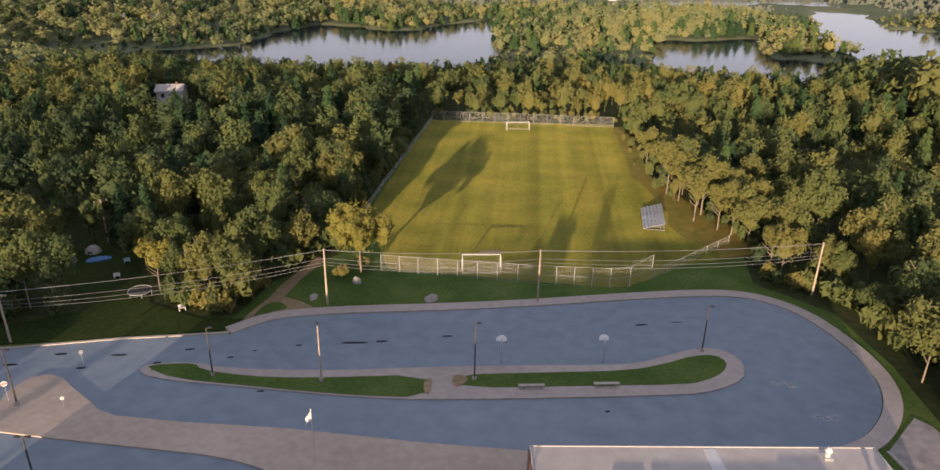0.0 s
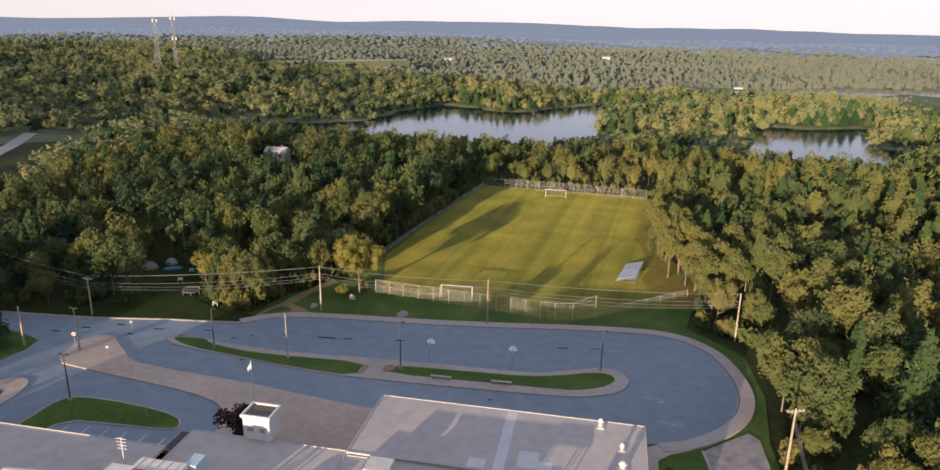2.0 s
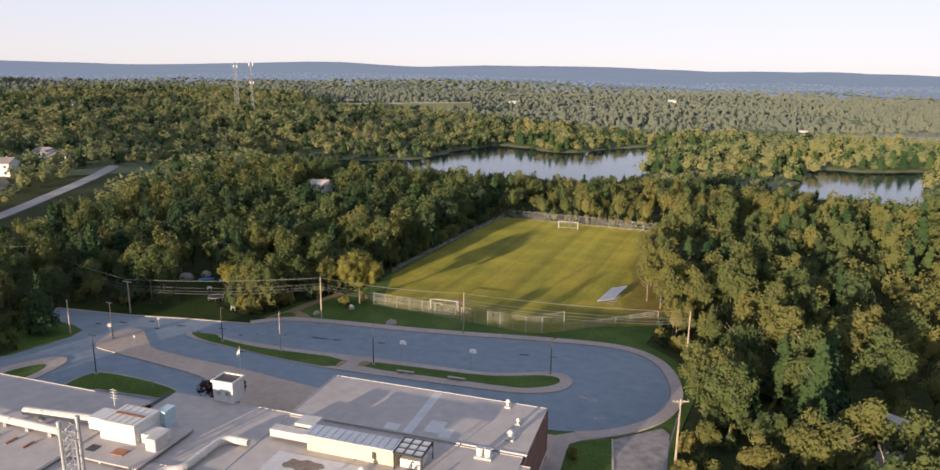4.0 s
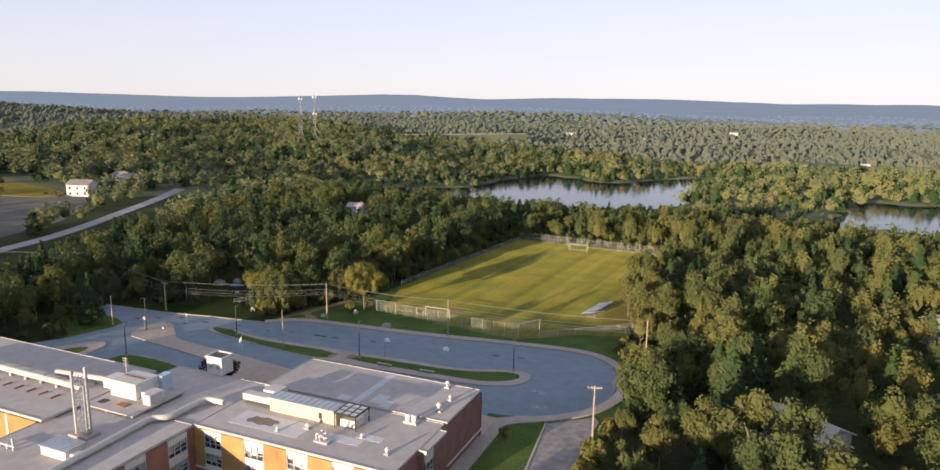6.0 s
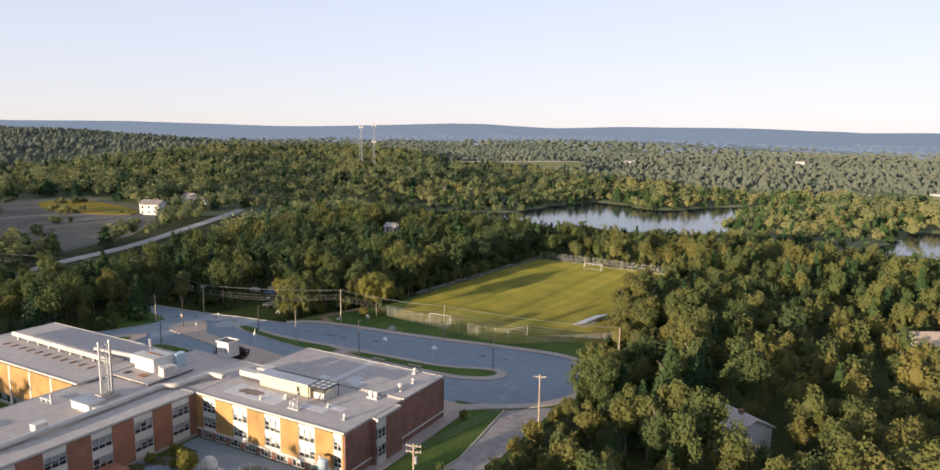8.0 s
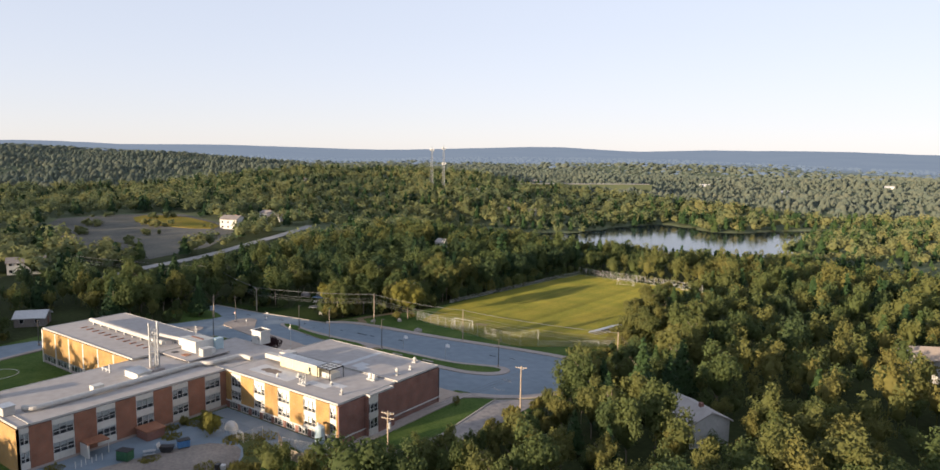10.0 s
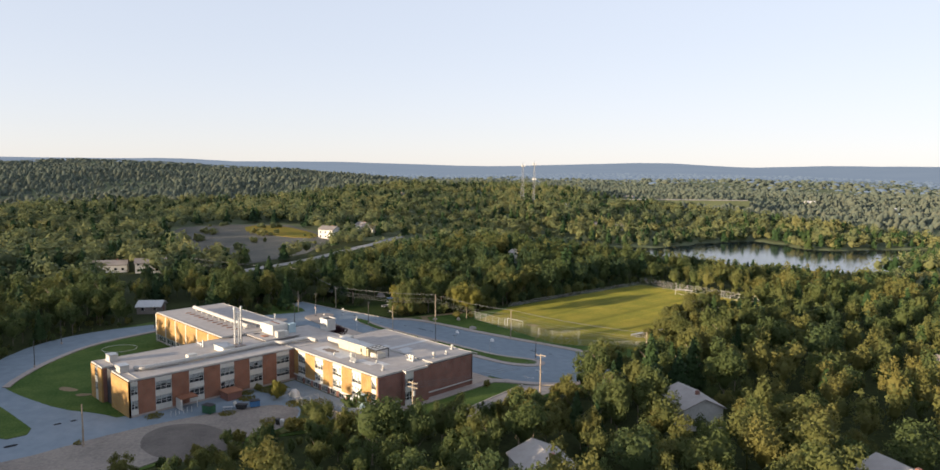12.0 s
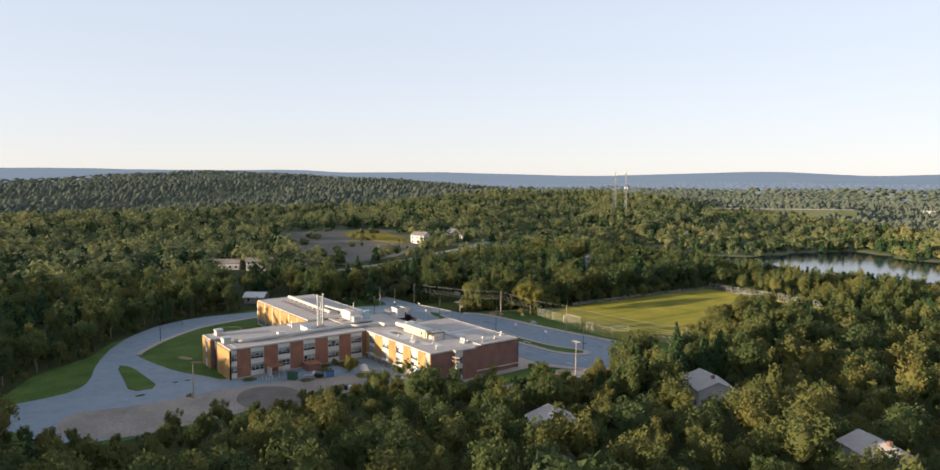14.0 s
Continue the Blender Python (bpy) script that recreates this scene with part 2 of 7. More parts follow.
M_RUST = material("rusty_sheet", (0.16, 0.06, 0.03), (0.34, 0.16, 0.09), 1.6, rough=0.8)
M_STAINED = material("stained_roof_felt", (0.06, 0.052, 0.047), (0.19, 0.165, 0.15), 1.2, rough=0.9)
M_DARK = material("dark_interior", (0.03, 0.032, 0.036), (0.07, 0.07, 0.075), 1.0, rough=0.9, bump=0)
M_BLIND = material("window_blind", (0.42, 0.41, 0.39), (0.6, 0.58, 0.55), 2.0, rough=0.8, bump=0)
M_GLASS = glass_material()
M_WATER = water_material()
M_POLE = material("weathered_pole", (0.20, 0.15, 0.10), (0.42, 0.35, 0.27), 2.0, rough=0.85)
M_DARKPOLE = material("dark_bronze_pole", (0.05, 0.045, 0.04), (0.10, 0.09, 0.08), 2.0, rough=0.6, metal=0.3)
M_CABLE = material("cable", (0.12, 0.12, 0.12), (0.2, 0.2, 0.2), 2.0, rough=0.6, bump=0)
M_BARK = material("bark", (0.10, 0.08, 0.055), (0.26, 0.21, 0.16), 2.5, rough=0.95, bump=0.6)
M_STONE = material("boulder_stone", (0.22, 0.20, 0.18), (0.38, 0.35, 0.31), 1.4, rough=0.9, bump=0.5)
M_FENCE = material("dull_fence_wire", (0.36, 0.355, 0.34), (0.48, 0.47, 0.45), 2.0, rough=0.6, metal=0.15, bump=0)
M_SHINGLE = material("roof_shingles", (0.15, 0.13, 0.12), (0.27, 0.24, 0.22), 1.5, rough=0.9)
M_REDROOF = material("red_shingles", (0.26, 0.09, 0.06), (0.40, 0.16, 0.10), 1.5, rough=0.9)
M_SIDING = material("white_siding", (0.42, 0.41, 0.385), (0.56, 0.545, 0.52), 1.0, rough=0.7, bump=0.1)
M_BOARD = material("white_board", (0.84, 0.84, 0.84), (0.90, 0.90, 0.90), 1.0, rough=0.4, bump=0)
M_GREEN = material("green_paint", (0.02, 0.07, 0.035), (0.05, 0.14, 0.07), 1.5, rough=0.5)
M_BLUE = material("blue_tarp", (0.05, 0.14, 0.30), (0.12, 0.27, 0.48), 1.5, rough=0.5)
M_GREYBLUE = material("pale_blue_paint", (0.30, 0.40, 0.44), (0.45, 0.54, 0.57), 1.5, rough=0.5)
M_BLACK = material("black_plastic", (0.012, 0.012, 0.013), (0.03, 0.03, 0.032), 2.0, rough=0.5)
M_RED = material("red_paint", (0.35, 0.03, 0.03), (0.5, 0.06, 0.05), 2.0, rough=0.5)
M_LEAF = leaf_material("broad_leaves", [(0.048, 0.076, 0.034), (0.098, 0.126, 0.042), (0.154, 0.166, 0.046), (0.215, 0.186, 0.052)], 0.4)
M_NEEDLE = leaf_material("conifer_needles", [(0.014, 0.034, 0.014), (0.035, 0.065, 0.022), (0.075, 0.095, 0.026)], 0.1)
M_RUSTLEAF = leaf_material("browning_leaves", [(0.070, 0.098, 0.030), (0.118, 0.132, 0.038), (0.172, 0.160, 0.046)], 0.4)
M_GOLD = leaf_material("yellowing_leaves", [(0.11, 0.128, 0.026), (0.170, 0.172, 0.036), (0.235, 0.212, 0.050)], 0.4)
# Leaf copies with haze put into the colour: paler and greyer-blue.
M_MIDLEAF = leaf_material("hazed_woodland_leaves", [(0.110, 0.138, 0.072), (0.168, 0.190, 0.082), (0.226, 0.228, 0.088), (0.262, 0.240, 0.088)], 0.4)
M_FARLEAF = leaf_material("hazed_distant_leaves", [(0.122, 0.152, 0.122), (0.152, 0.174, 0.130), (0.180, 0.190, 0.136)], 0.4)
M_PURPLE = leaf_material("purple_leaves", [(0.015, 0.008, 0.01), (0.035, 0.015, 0.018), (0.06, 0.03, 0.03)], 0.1)
# Hills with distance haze painted into their blue-grey colour and emission.
M_FARHILL = material("haze_glow_hills", (0.028, 0.037, 0.041), (0.046, 0.056, 0.056), 0.05, rough=1.0, bump=1.0, bump_scale=0.06, spec=0.0)
M_FARHILL.node_tree.nodes["Principled BSDF"].inputs["Emission Color"].default_value = (0.098, 0.112, 0.134, 1)   # far backdrop: haze put in as a bluish glow
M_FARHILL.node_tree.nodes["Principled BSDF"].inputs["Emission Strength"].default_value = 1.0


# ---------------------------------------------------------------- mesh helpers
def link(name, me, mat, parent=None):
    ob = new(name, me)
    if mat and not me.materials:
        me.materials.append(mat)
    if parent:
        ob.parent = parent
    return ob


def part(name, bm, mat, parent=None, label=""):
    """One bmesh as one mesh object under a thing."""
    me = bpy.data.meshes.new(name)
    bm.to_mesh(me)
    bm.free()
    ob = link(name, me, mat, parent)
    if label:
        tagged(ob, label)
    return ob


def thing(name, label, category, at=(0, 0, 0), rz=0.0, group="", kind=""):
    ob = new(name)
    ob.matrix_basis = pose(*at, 0, 0, rz)
    ob.empty_display_size = 0.3
    return tagged(ob, label, category, group, kind)


def box(bm, x0, x1, y0, y1, z0, z1, m=None):
    vs = [bm.verts.new((x, y, z)) for x in (x0, x1) for y in (y0, y1) for z in (z0, z1)]
    for f in ((0, 1, 3, 2), (4, 6, 7, 5), (0, 4, 5, 1), (2, 3, 7, 6), (0, 2, 6, 4), (1, 5, 7, 3)):
        bm.faces.new([vs[i] for i in f])
    if m:
        bmesh.ops.transform(bm, matrix=m, verts=vs)
    return vs


def bbox(x0, x1, y0, y1, z0, z1, bevel=0.0, m=None):
    bm = bmesh.new()
    box(bm, x0, x1, y0, y1, z0, z1, m)
    if bevel:
        bmesh.ops.bevel(bm, geom=bm.edges[:], offset=bevel, segments=1, affect='EDGES')
    return bm


def tube(bm, pts, r0, r1=None, n=8, cap=True):
    """A round bar along points, tapering from r0 to r1."""
    r1 = r0 if r1 is None else r1
    pts = [Vector(p) for p in pts]
    rings = []
    for k, p in enumerate(pts):
        d = (pts[min(k + 1, len(pts) - 1)] - pts[max(k - 1, 0)]).normalized()
        side = d.cross(Vector((0, 0, 1)))
        side = side.normalized() if side.length > 1e-3 else Vector((1, 0, 0))
        up = side.cross(d)
        r = r0 + (r1 - r0) * k / max(1, len(pts) - 1)
        rings.append([bm.verts.new(p + r * (math.cos(a) * side + math.sin(a) * up)) for a in [2 * math.pi * i / n for i in range(n)]])
    for a, b in zip(rings, rings[1:]):
        for i in range(n):
            bm.faces.new((a[i], a[(i + 1) % n], b[(i + 1) % n], b[i]))
    if cap:
        bm.faces.new(rings[0][::-1])
        bm.faces.new(rings[-1])
    return bm


def bar(pts, r0, r1=None, n=8):
    return tube(bmesh.new(), pts, r0, r1, n)


def raw_mesh(name, verts, tris, tint=None):
    """A mesh from arrays of triangles, with a tint for each vertex."""
    me = bpy.data.meshes.new(name)
    nv, nf = len(verts), len(tris)
    me.vertices.add(nv)
    me.vertices.foreach_set("co", np.asarray(verts, np.float32).ravel())
    me.loops.add(nf * 3)
    me.loops.foreach_set("vertex_index", np.asarray(tris, np.int32).ravel())
    me.polygons.add(nf)
    me.polygons.foreach_set("loop_start", np.arange(0, nf * 3, 3, dtype=np.int32))
    me.polygons.foreach_set("loop_total", np.full(nf, 3, np.int32))
    if tint is not None:
        me.attributes.new("tint", 'FLOAT', 'POINT').data.foreach_set("value", np.asarray(tint, np.float32))
    me.update(calc_edges=True)
    return me


# ---------------------------------------------------------------- the lie of the land
def smooth(a, b, v):
    u = np.clip((np.asarray(v, float) - a) / (b - a), 0, 1)
    return u * u * (3 - 2 * u)


def level(x, y):
    """Height of the school's grounds and the pitch."""
    return 1.1 * smooth(84, 56, y) + 0.9 * smooth(115, 185, y) + 0 * np.asarray(x, float)


LAKE_WEST = [(-185, 383), (-176, 399), (-152, 406), (-134, 425), (-122, 461), (-116, 503), (-105, 533), (-77, 519), (-54, 500), (-34, 514), (-9, 548), (24, 596), (19, 515), (18, 440), (14, 385), (-8, 358), (-45, 365), (-75, 350), (-110, 355), (-150, 365)]
LAKE_EAST = [(95, 340), (108, 403), (118, 446), (134, 473), (165, 482), (194, 488), (176, 438), (168, 410), (180, 400), (195, 404), (216, 432), (260, 522), (310, 640), (344, 714), (375, 690), (352, 630), (332, 568), (360, 548), (330, 455), (272, 372), (199, 348), (127, 325)]
LAKE_FAR = [(118, 665), (122, 755), (157, 772), (225, 826), (300, 875), (430, 880), (396, 760), (318, 800), (283, 750), (207, 738), (150, 700)]
LAKE_NORTHWEST = [(-973, 1504), (-950, 1595), (-845, 1685), (-780, 1663), (-860, 1561)]
LAKES = [LAKE_WEST, LAKE_EAST, LAKE_FAR, LAKE_NORTHWEST]
WATER_Z = -13.0


def inside_distance(poly, x, y):
    """Signed distance to a polygon's edge, positive inside."""
    x, y = np.asarray(x, float), np.asarray(y, float)
    best, inside = np.full(x.shape, 1e9), np.zeros(x.shape, bool)
    for (ax, ay), (bx, by) in zip(poly, poly[1:] + poly[:1]):
        dx, dy = bx - ax, by - ay
        u = np.clip(((x - ax) * dx + (y - ay) * dy) / (dx * dx + dy * dy), 0, 1)
        best = np.minimum(best, np.hypot(x - ax - u * dx, y - ay - u * dy))
        cross = (ay > y) != (by > y)
        inside ^= cross & (x < ax + (y - ay) * dx / (dy if abs(dy) > 1e-9 else 1e-9))
    return np.where(inside, best, -best)


def lake_depth(x, y):
    """Signed distance into the nearest lake, with uneven shores and the wooded islet."""
    x, y = np.asarray(x, float), np.asarray(y, float)
    d = np.full(x.shape, -1e9)
    for p in LAKES:
        d = np.maximum(d, inside_distance(p, x, y))
    d = d + 4 * np.sin(x / 13 + 1.3) * np.cos(y / 17) + 2.5 * np.sin(x / 6 - y / 5)
    islet = 36 * (1 - np.hypot((x - 206) / 27, (y - 427) / 36))
    return np.minimum(d, -islet)


def land(x, y):
    """Height of the ground anywhere."""
    x, y = np.asarray(x, float), np.asarray(y, float)
    r = np.hypot(x, y - 80)
    z = level(x, y)
    z = z - 4.0 * smooth(200, 330, y) * smooth(-260, -120, x)
    z = z + smooth(300, 700, r) * (2.0 + 3.0 * np.sin(x / 170 + 0.7) * np.cos(y / 210) + 2.0 * np.sin(x / 90 - y / 120))
    z = z + smooth(240, 420, -x + 0.1 * y) * smooth(700, 300, y) * 4
    z = z + smooth(300, 900, r) * smooth(-100, -600, x) * 9
    az = np.arctan2(-x, y)
    ridge = 49 + 7 * np.sin(az * 5.1 + 0.5) + 6 * np.sin(az * 11.3 + 2.0) + 3 * np.sin(az * 27 + 1)
    z = z + smooth(2600, 4300, r) * (ridge - 6) + smooth(1100, 2600, r) * 7 * (1 + np.sin(x / 310 + y / 420))
    for hx, hy, sx, sy, top in ((-1430, 470, 420, 420, 33), (-1060, 720, 190, 150, 11), (-640, 470, 210, 120, 9), (-430, 640, 160, 90, 6), (-900, 250, 260, 160, 12), (300, 1250, 420, 110, 7), (-350, 1500, 520, 120, 10), (-60, 1900, 700, 160, 14)):
        z = z + top * np.exp(-((x - hx) / sx) ** 2 - ((y - hy) / sy) ** 2)      # wooded rises between the lakes and the far hills
    lake = lake_depth(x, y)
    basin = smooth(-150, -8, lake) * smooth(170, 260, y)
    z = z * (1 - basin) + (WATER_Z + 1.2) * basin
    wet = smooth(-10, 5, lake)
    return z * (1 - wet) + (WATER_Z - 2.5) * wet


CAMPUS = [(-72, 71), (-72, 79), (-45, 83), (-33, 86), (-30, 98), (-26, 103), (-22, 108), (-19, 135), (-11, 196), (39.5, 193), (37.2, 165), (35.2, 150), (38.2, 135), (45, 118), (44, 108), (42, 99), (50, 90),
          (50.5, 77), (48.5, 64), (48.5, 42), (40, 28), (32, 14), (27, 2), (26.6, -4), (27, -20), (28, -36), (18, -46), (10, -66), (-9, -66), (-9, -50), (-26, -42), (-37, -29), (-50, -21.5), (-61, -10.5), (-70.5, 7), (-73.5, 28), (-66, 46), (-60, 55), (-60, 66)]


def ground_sheet():
    """One sheet to the horizon, finer round the school and the lakes."""
    def axis(a, b, step):
        fine = list(np.arange(a, b + 0.1, step))
        lo, hi, s = [], [], step
        v = a
        while v > -4850:
            s = min(s * 1.22, 160)
            v -= s
            lo.append(v)
        v, s = b, step
        while v < 4850:
            s = min(s * 1.22, 160)
            v += s
            hi.append(v)
        return np.array(lo[::-1] + fine + hi)
    xs, ys = axis(-340, 400, 4.5), axis(-110, 830, 4.5)
    X, Y = np.meshgrid(xs, ys)
    Z = land(X, Y) - 0.45 * smooth(-2, 3, inside_distance(CAMPUS, X, Y))
    nx, ny = len(xs), len(ys)
    v = np.stack([X.ravel(), Y.ravel(), Z.ravel()], 1)
    i = (np.arange(ny - 1)[:, None] * nx + np.arange(nx - 1)[None, :]).ravel()
    tris = np.concatenate([np.stack([i, i + 1, i + nx + 1], 1), np.stack([i, i + nx + 1, i + nx], 1)])
    c = np.hypot(v[tris][:, :, 0].mean(1), v[tris][:, :, 1].mean(1))
    for name, keep, mats, label, category in (("ground", c <= 1800, (M_FOREST_FLOOR, M_FARGROUND), "uneven forest ground rolling away under the woods", "ground"), ("backdrop", c > 1800, (M_FARHILL,), "hazy blue wooded hills on the horizon", "hills")):
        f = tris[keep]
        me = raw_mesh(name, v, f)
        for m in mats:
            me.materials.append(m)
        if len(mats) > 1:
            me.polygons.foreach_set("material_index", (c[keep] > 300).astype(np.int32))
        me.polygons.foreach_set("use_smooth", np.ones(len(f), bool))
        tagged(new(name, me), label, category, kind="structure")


ground_sheet()
lake_bm = bmesh.new()
bmesh.ops.create_grid(lake_bm, x_segments=2, y_segments=2, size=1, matrix=Matrix.Diagonal((1500, 900, 1, 1)))
bmesh.ops.translate(lake_bm, vec=(-300, 1000, WATER_Z), verts=lake_bm.verts)
tagged(part("water", lake_bm, M_WATER), "calm dark lake water mirroring sky and woods", "lake", kind="structure")


def drape(name, poly, mat, dz, skirt=0.3, label="", category="", kind="structure", parent=None, height=level):
    """A paved or grassed area laid over the ground, with an edge that goes down into it."""
    bm = bmesh.new()
    f = bm.faces.new([bm.verts.new((x, y, 0)) for x, y in poly])
    if f.normal.z < 0 or f.calc_area() and (f.normal_update() or f.normal.z < 0):
        f.normal_flip()
    xs, ys = [p[0] for p in poly], [p[1] for p in poly]
    for axis, lo, hi, step in ((0, min(xs), max(xs), 8.0), (1, min(ys), max(ys), 3.0)):
        v = lo + step
        while v < hi:
            co = (v, 0, 0) if axis == 0 else (0, v, 0)
            no = (1, 0, 0) if axis == 0 else (0, 1, 0)
            bmesh.ops.bisect_plane(bm, geom=bm.verts[:] + bm.edges[:] + bm.faces[:], plane_co=co, plane_no=no)
            v += step
    edge = [e for e in bm.edges if e.is_boundary]
    low = bmesh.ops.extrude_edge_only(bm, edges=edge)
    down = {v for v in low["geom"] if isinstance(v, bmesh.types.BMVert)}
    for v in bm.verts:
        v.co.z = float(height(v.co.x, v.co.y)) + dz - (skirt if v in down else 0)
    bmesh.ops.triangulate(bm, faces=bm.faces[:])
    bmesh.ops.recalc_face_normals(bm, faces=bm.faces[:])
    ob = part(name, bm, mat, parent)
    return tagged(ob, label, category, kind=kind)


def round_off(poly, times=2):
    """Corner cutting, for kerb lines that run in curves."""
    for _ in range(times):
        out = []
        for (ax, ay), (bx, by) in zip(poly, poly[1:] + poly[:1]):
            out += [(ax * .75 + bx * .25, ay * .75 + by * .25), (ax * .25 + bx * .75, ay * .25 + by * .75)]
        poly = out
    return poly


def round_line(line, times=2):
    for _ in range(times):
        out = [line[0]]
        for (ax, ay), (bx, by) in zip(line, line[1:]):
            out += [(ax * .75 + bx * .25, ay * .75 + by * .25), (ax * .25 + bx * .75, ay * .25 + by * .75)]
        line = out + [line[-1]]
    return line


def ribbon(line, width, off=0.0):
    """The outline of a strip of that width along a line."""
    l, r = [], []
    for k, (x, y) in enumerate(line):
        ax, ay = line[max(k - 1, 0)]
        bx, by = line[min(k + 1, len(line) - 1)]
        d = math.hypot(bx - ax, by - ay)
        nx, ny = -(by - ay) / d, (bx - ax) / d
        l.append((x + nx * (off + width / 2), y + ny * (off + width / 2)))
        r.append((x + nx * (off - width / 2), y + ny * (off - width / 2)))
    return l + r[::-1]


# ---------------------------------------------------------------- grounds
drape("lawn", CAMPUS, M_LAWN, -0.06, 0.6, "mown dark green lawn round the school", "lawn")
KERB_LINE = round_line([(-31.5, 83.2), (-30, 84.6), (-27.0, 87.1), (-19.3, 88.6), (-3.0, 89.8), (8.7, 91.2), (21.7, 93.3), (33.3, 94.7), (38.4, 94.4), (42.0, 92.6), (44.8, 89.3), (46.5, 84.1),
                        (47.2, 78.1), (46.4, 72.7), (44.5, 68.5), (41.8, 65.0), (38.7, 62.3), (35.0, 60.7)])
LOT = [(-74, 72.5), (-74, 77.8), (-57, 79.3), (-45, 81.7), (-37, 82.7)] + KERB_LINE + [(31, 60), (31, 40), (-14, 41), (-36, 37), (-50, 38), (-62, 30), (-68, 26), (-73, 30), (-66, 46), (-59, 55.5), (-57.6, 61.6), (-57.1, 65.3), (-58.5, 69.2), (-63, 71)]
drape("parking_lot", LOT, M_ASPHALT, 0.0, 0.4, "grey worn asphalt parking lot with an oval turning loop", "parking lot")
drape("outer_walk", ribbon(KERB_LINE, 1.9, 1.05), M_CONCRETE, 0.15, 0.4, "pale concrete walk with a kerb round the parking lot", "sidewalk")
drape("west_kerb", ribbon([(-74, 77.9), (-57, 79.4), (-45, 81.8), (-37, 82.8), (-32, 83.5)], 0.35), M_KERB, 0.13, 0.4, "low pale concrete kerb", "kerb")
drape("path", [(-32, 84.4), (-29.2, 87.6), (-26.6, 89.2), (-22.5, 90.4), (-24.5, 92.0), (-27.2, 93.4), (-26, 99), (-23.5, 106), (-25.0, 107), (-28.5, 97), (-29.3, 93), (-31.0, 88)], M_DIRT, 0.02, 0.3,
      "trodden pale dirt path from the lot to the pitch", "path")
drape("path_lawn", round_off([(-30.2, 87.0), (-28.4, 88.7), (-25.6, 90.2), (-27.8, 92.0), (-29.4, 90.8)], 1), M_LAWN, 0.08, 0.3, "small grass patch between two paths", "lawn")
ISLAND = round_off([(-39.8, 75.2), (-37.6, 76.0), (-33.5, 76.2), (-30.5, 75.0), (-18.3, 74.5), (-6.0, 75.5), (3.0, 76.0), (13.0, 76.2), (18.9, 76.6), (22.5, 78.2), (26.5, 80.2), (29.6, 80.7), (31.6, 79.3), (32.2, 76.8),
                    (30.9, 73.4), (27.0, 71.0), (22.6, 69.9), (-5.3, 68.6), (-14.6, 69.2), (-27.0, 71.1), (-35, 72.2), (-39, 73.5)], 1)
drape("island_walk", ISLAND, M_CONCRETE, 0.15, 0.4, "pale concrete island with kerb in the parking lot", "sidewalk")
drape("island_lawn_west", round_off([(-39.2, 75.0), (-37.4, 75.7), (-33.6, 75.9), (-32.4, 74.5), (-27, 73.2), (-20.6, 72.8), (-5.7, 73.8), (-5.9, 69.0), (-14.6, 69.4), (-27.0, 71.3), (-34.8, 72.6)], 1), M_LAWN, 0.19, 0.3,
      "narrow dark green grass strip on the concrete island", "lawn")
drape("island_lawn_east", round_off([(-3.0, 73.8), (7.1, 74.4), (17.8, 75.0), (22.4, 76.6), (26.3, 78.5), (29.2, 78.9), (30.3, 77.2), (29.0, 74.8), (26.2, 72.9), (23.5, 72.1), (13.6, 71.7), (-2.6, 71.0)], 1), M_LAWN, 0.19, 0.3,
      "long dark green grass strip on the concrete island", "lawn")
drape("worn_earth", round_off([(-6.4, 72.6), (-5.4, 73.2), (-5.6, 69.6), (-6.3, 70.0)], 1), M_DIRT, 0.215, 0.2, "bare trodden earth by the crossing", "soil")
drape("worn_earth_east", round_off([(-3.2, 73.5), (-2.2, 73.9), (-1.2, 73.0), (-2.0, 71.6), (-3.0, 71.2)], 1), M_DIRT, 0.215, 0.2, "bare trodden earth by the crossing", "soil")
TAN = [(-51.0, 66.5), (-51.9, 69.5), (-51.0, 72.6), (-49.2, 73.3), (-47.4, 72.6), (-45.0, 70.4), (-42.1, 68.0), (-40.4, 66.4), (-38.0, 65.3), (-31.0, 64.3), (-19.7, 63.3), (-6.2, 61.2), (5.9, 59.8), (14, 59.0), (33, 58.6),
       (33, 50), (2, 40), (-13, 41), (-16.5, 47), (-17.6, 52.5), (-19.1, 55.9), (-20.8, 57.3), (-24.0, 58.5), (-27.4, 59.3), (-35.5, 60.5), (-43, 61.6), (-48.3, 62.5), (-50.3, 64.2)]
drape("entrance_walk", TAN, M_TAN, 0.15, 0.4, "broad tan paved walk with kerb before the school entrance", "sidewalk")
drape("car_park_island_kerb", round_off([(-41.5, 44.5), (-41.4, 50.8), (-41.0, 53.6), (-38.8, 55.0), (-31.0, 54.8), (-23.6, 53.4), (-21.9, 51.2), (-23.2, 50.2), (-30.8, 49.8), (-36.6, 49.4), (-38.0, 44.5)], 1), M_KERB, 0.13, 0.4,
      "concrete kerb round a grass island", "kerb")
drape("car_park_island_lawn", round_off([(-41.3, 44.7), (-41.1, 50.8), (-40.8, 53.4), (-38.7, 54.7), (-31.0, 54.5), (-23.7, 53.2), (-22.2, 51.2), (-23.3, 50.4), (-30.8, 50.0), (-36.8, 49.6), (-38.2, 44.7)], 1), M_LAWN, 0.18, 0.3,
      "curved grass island before the car park bays", "lawn")
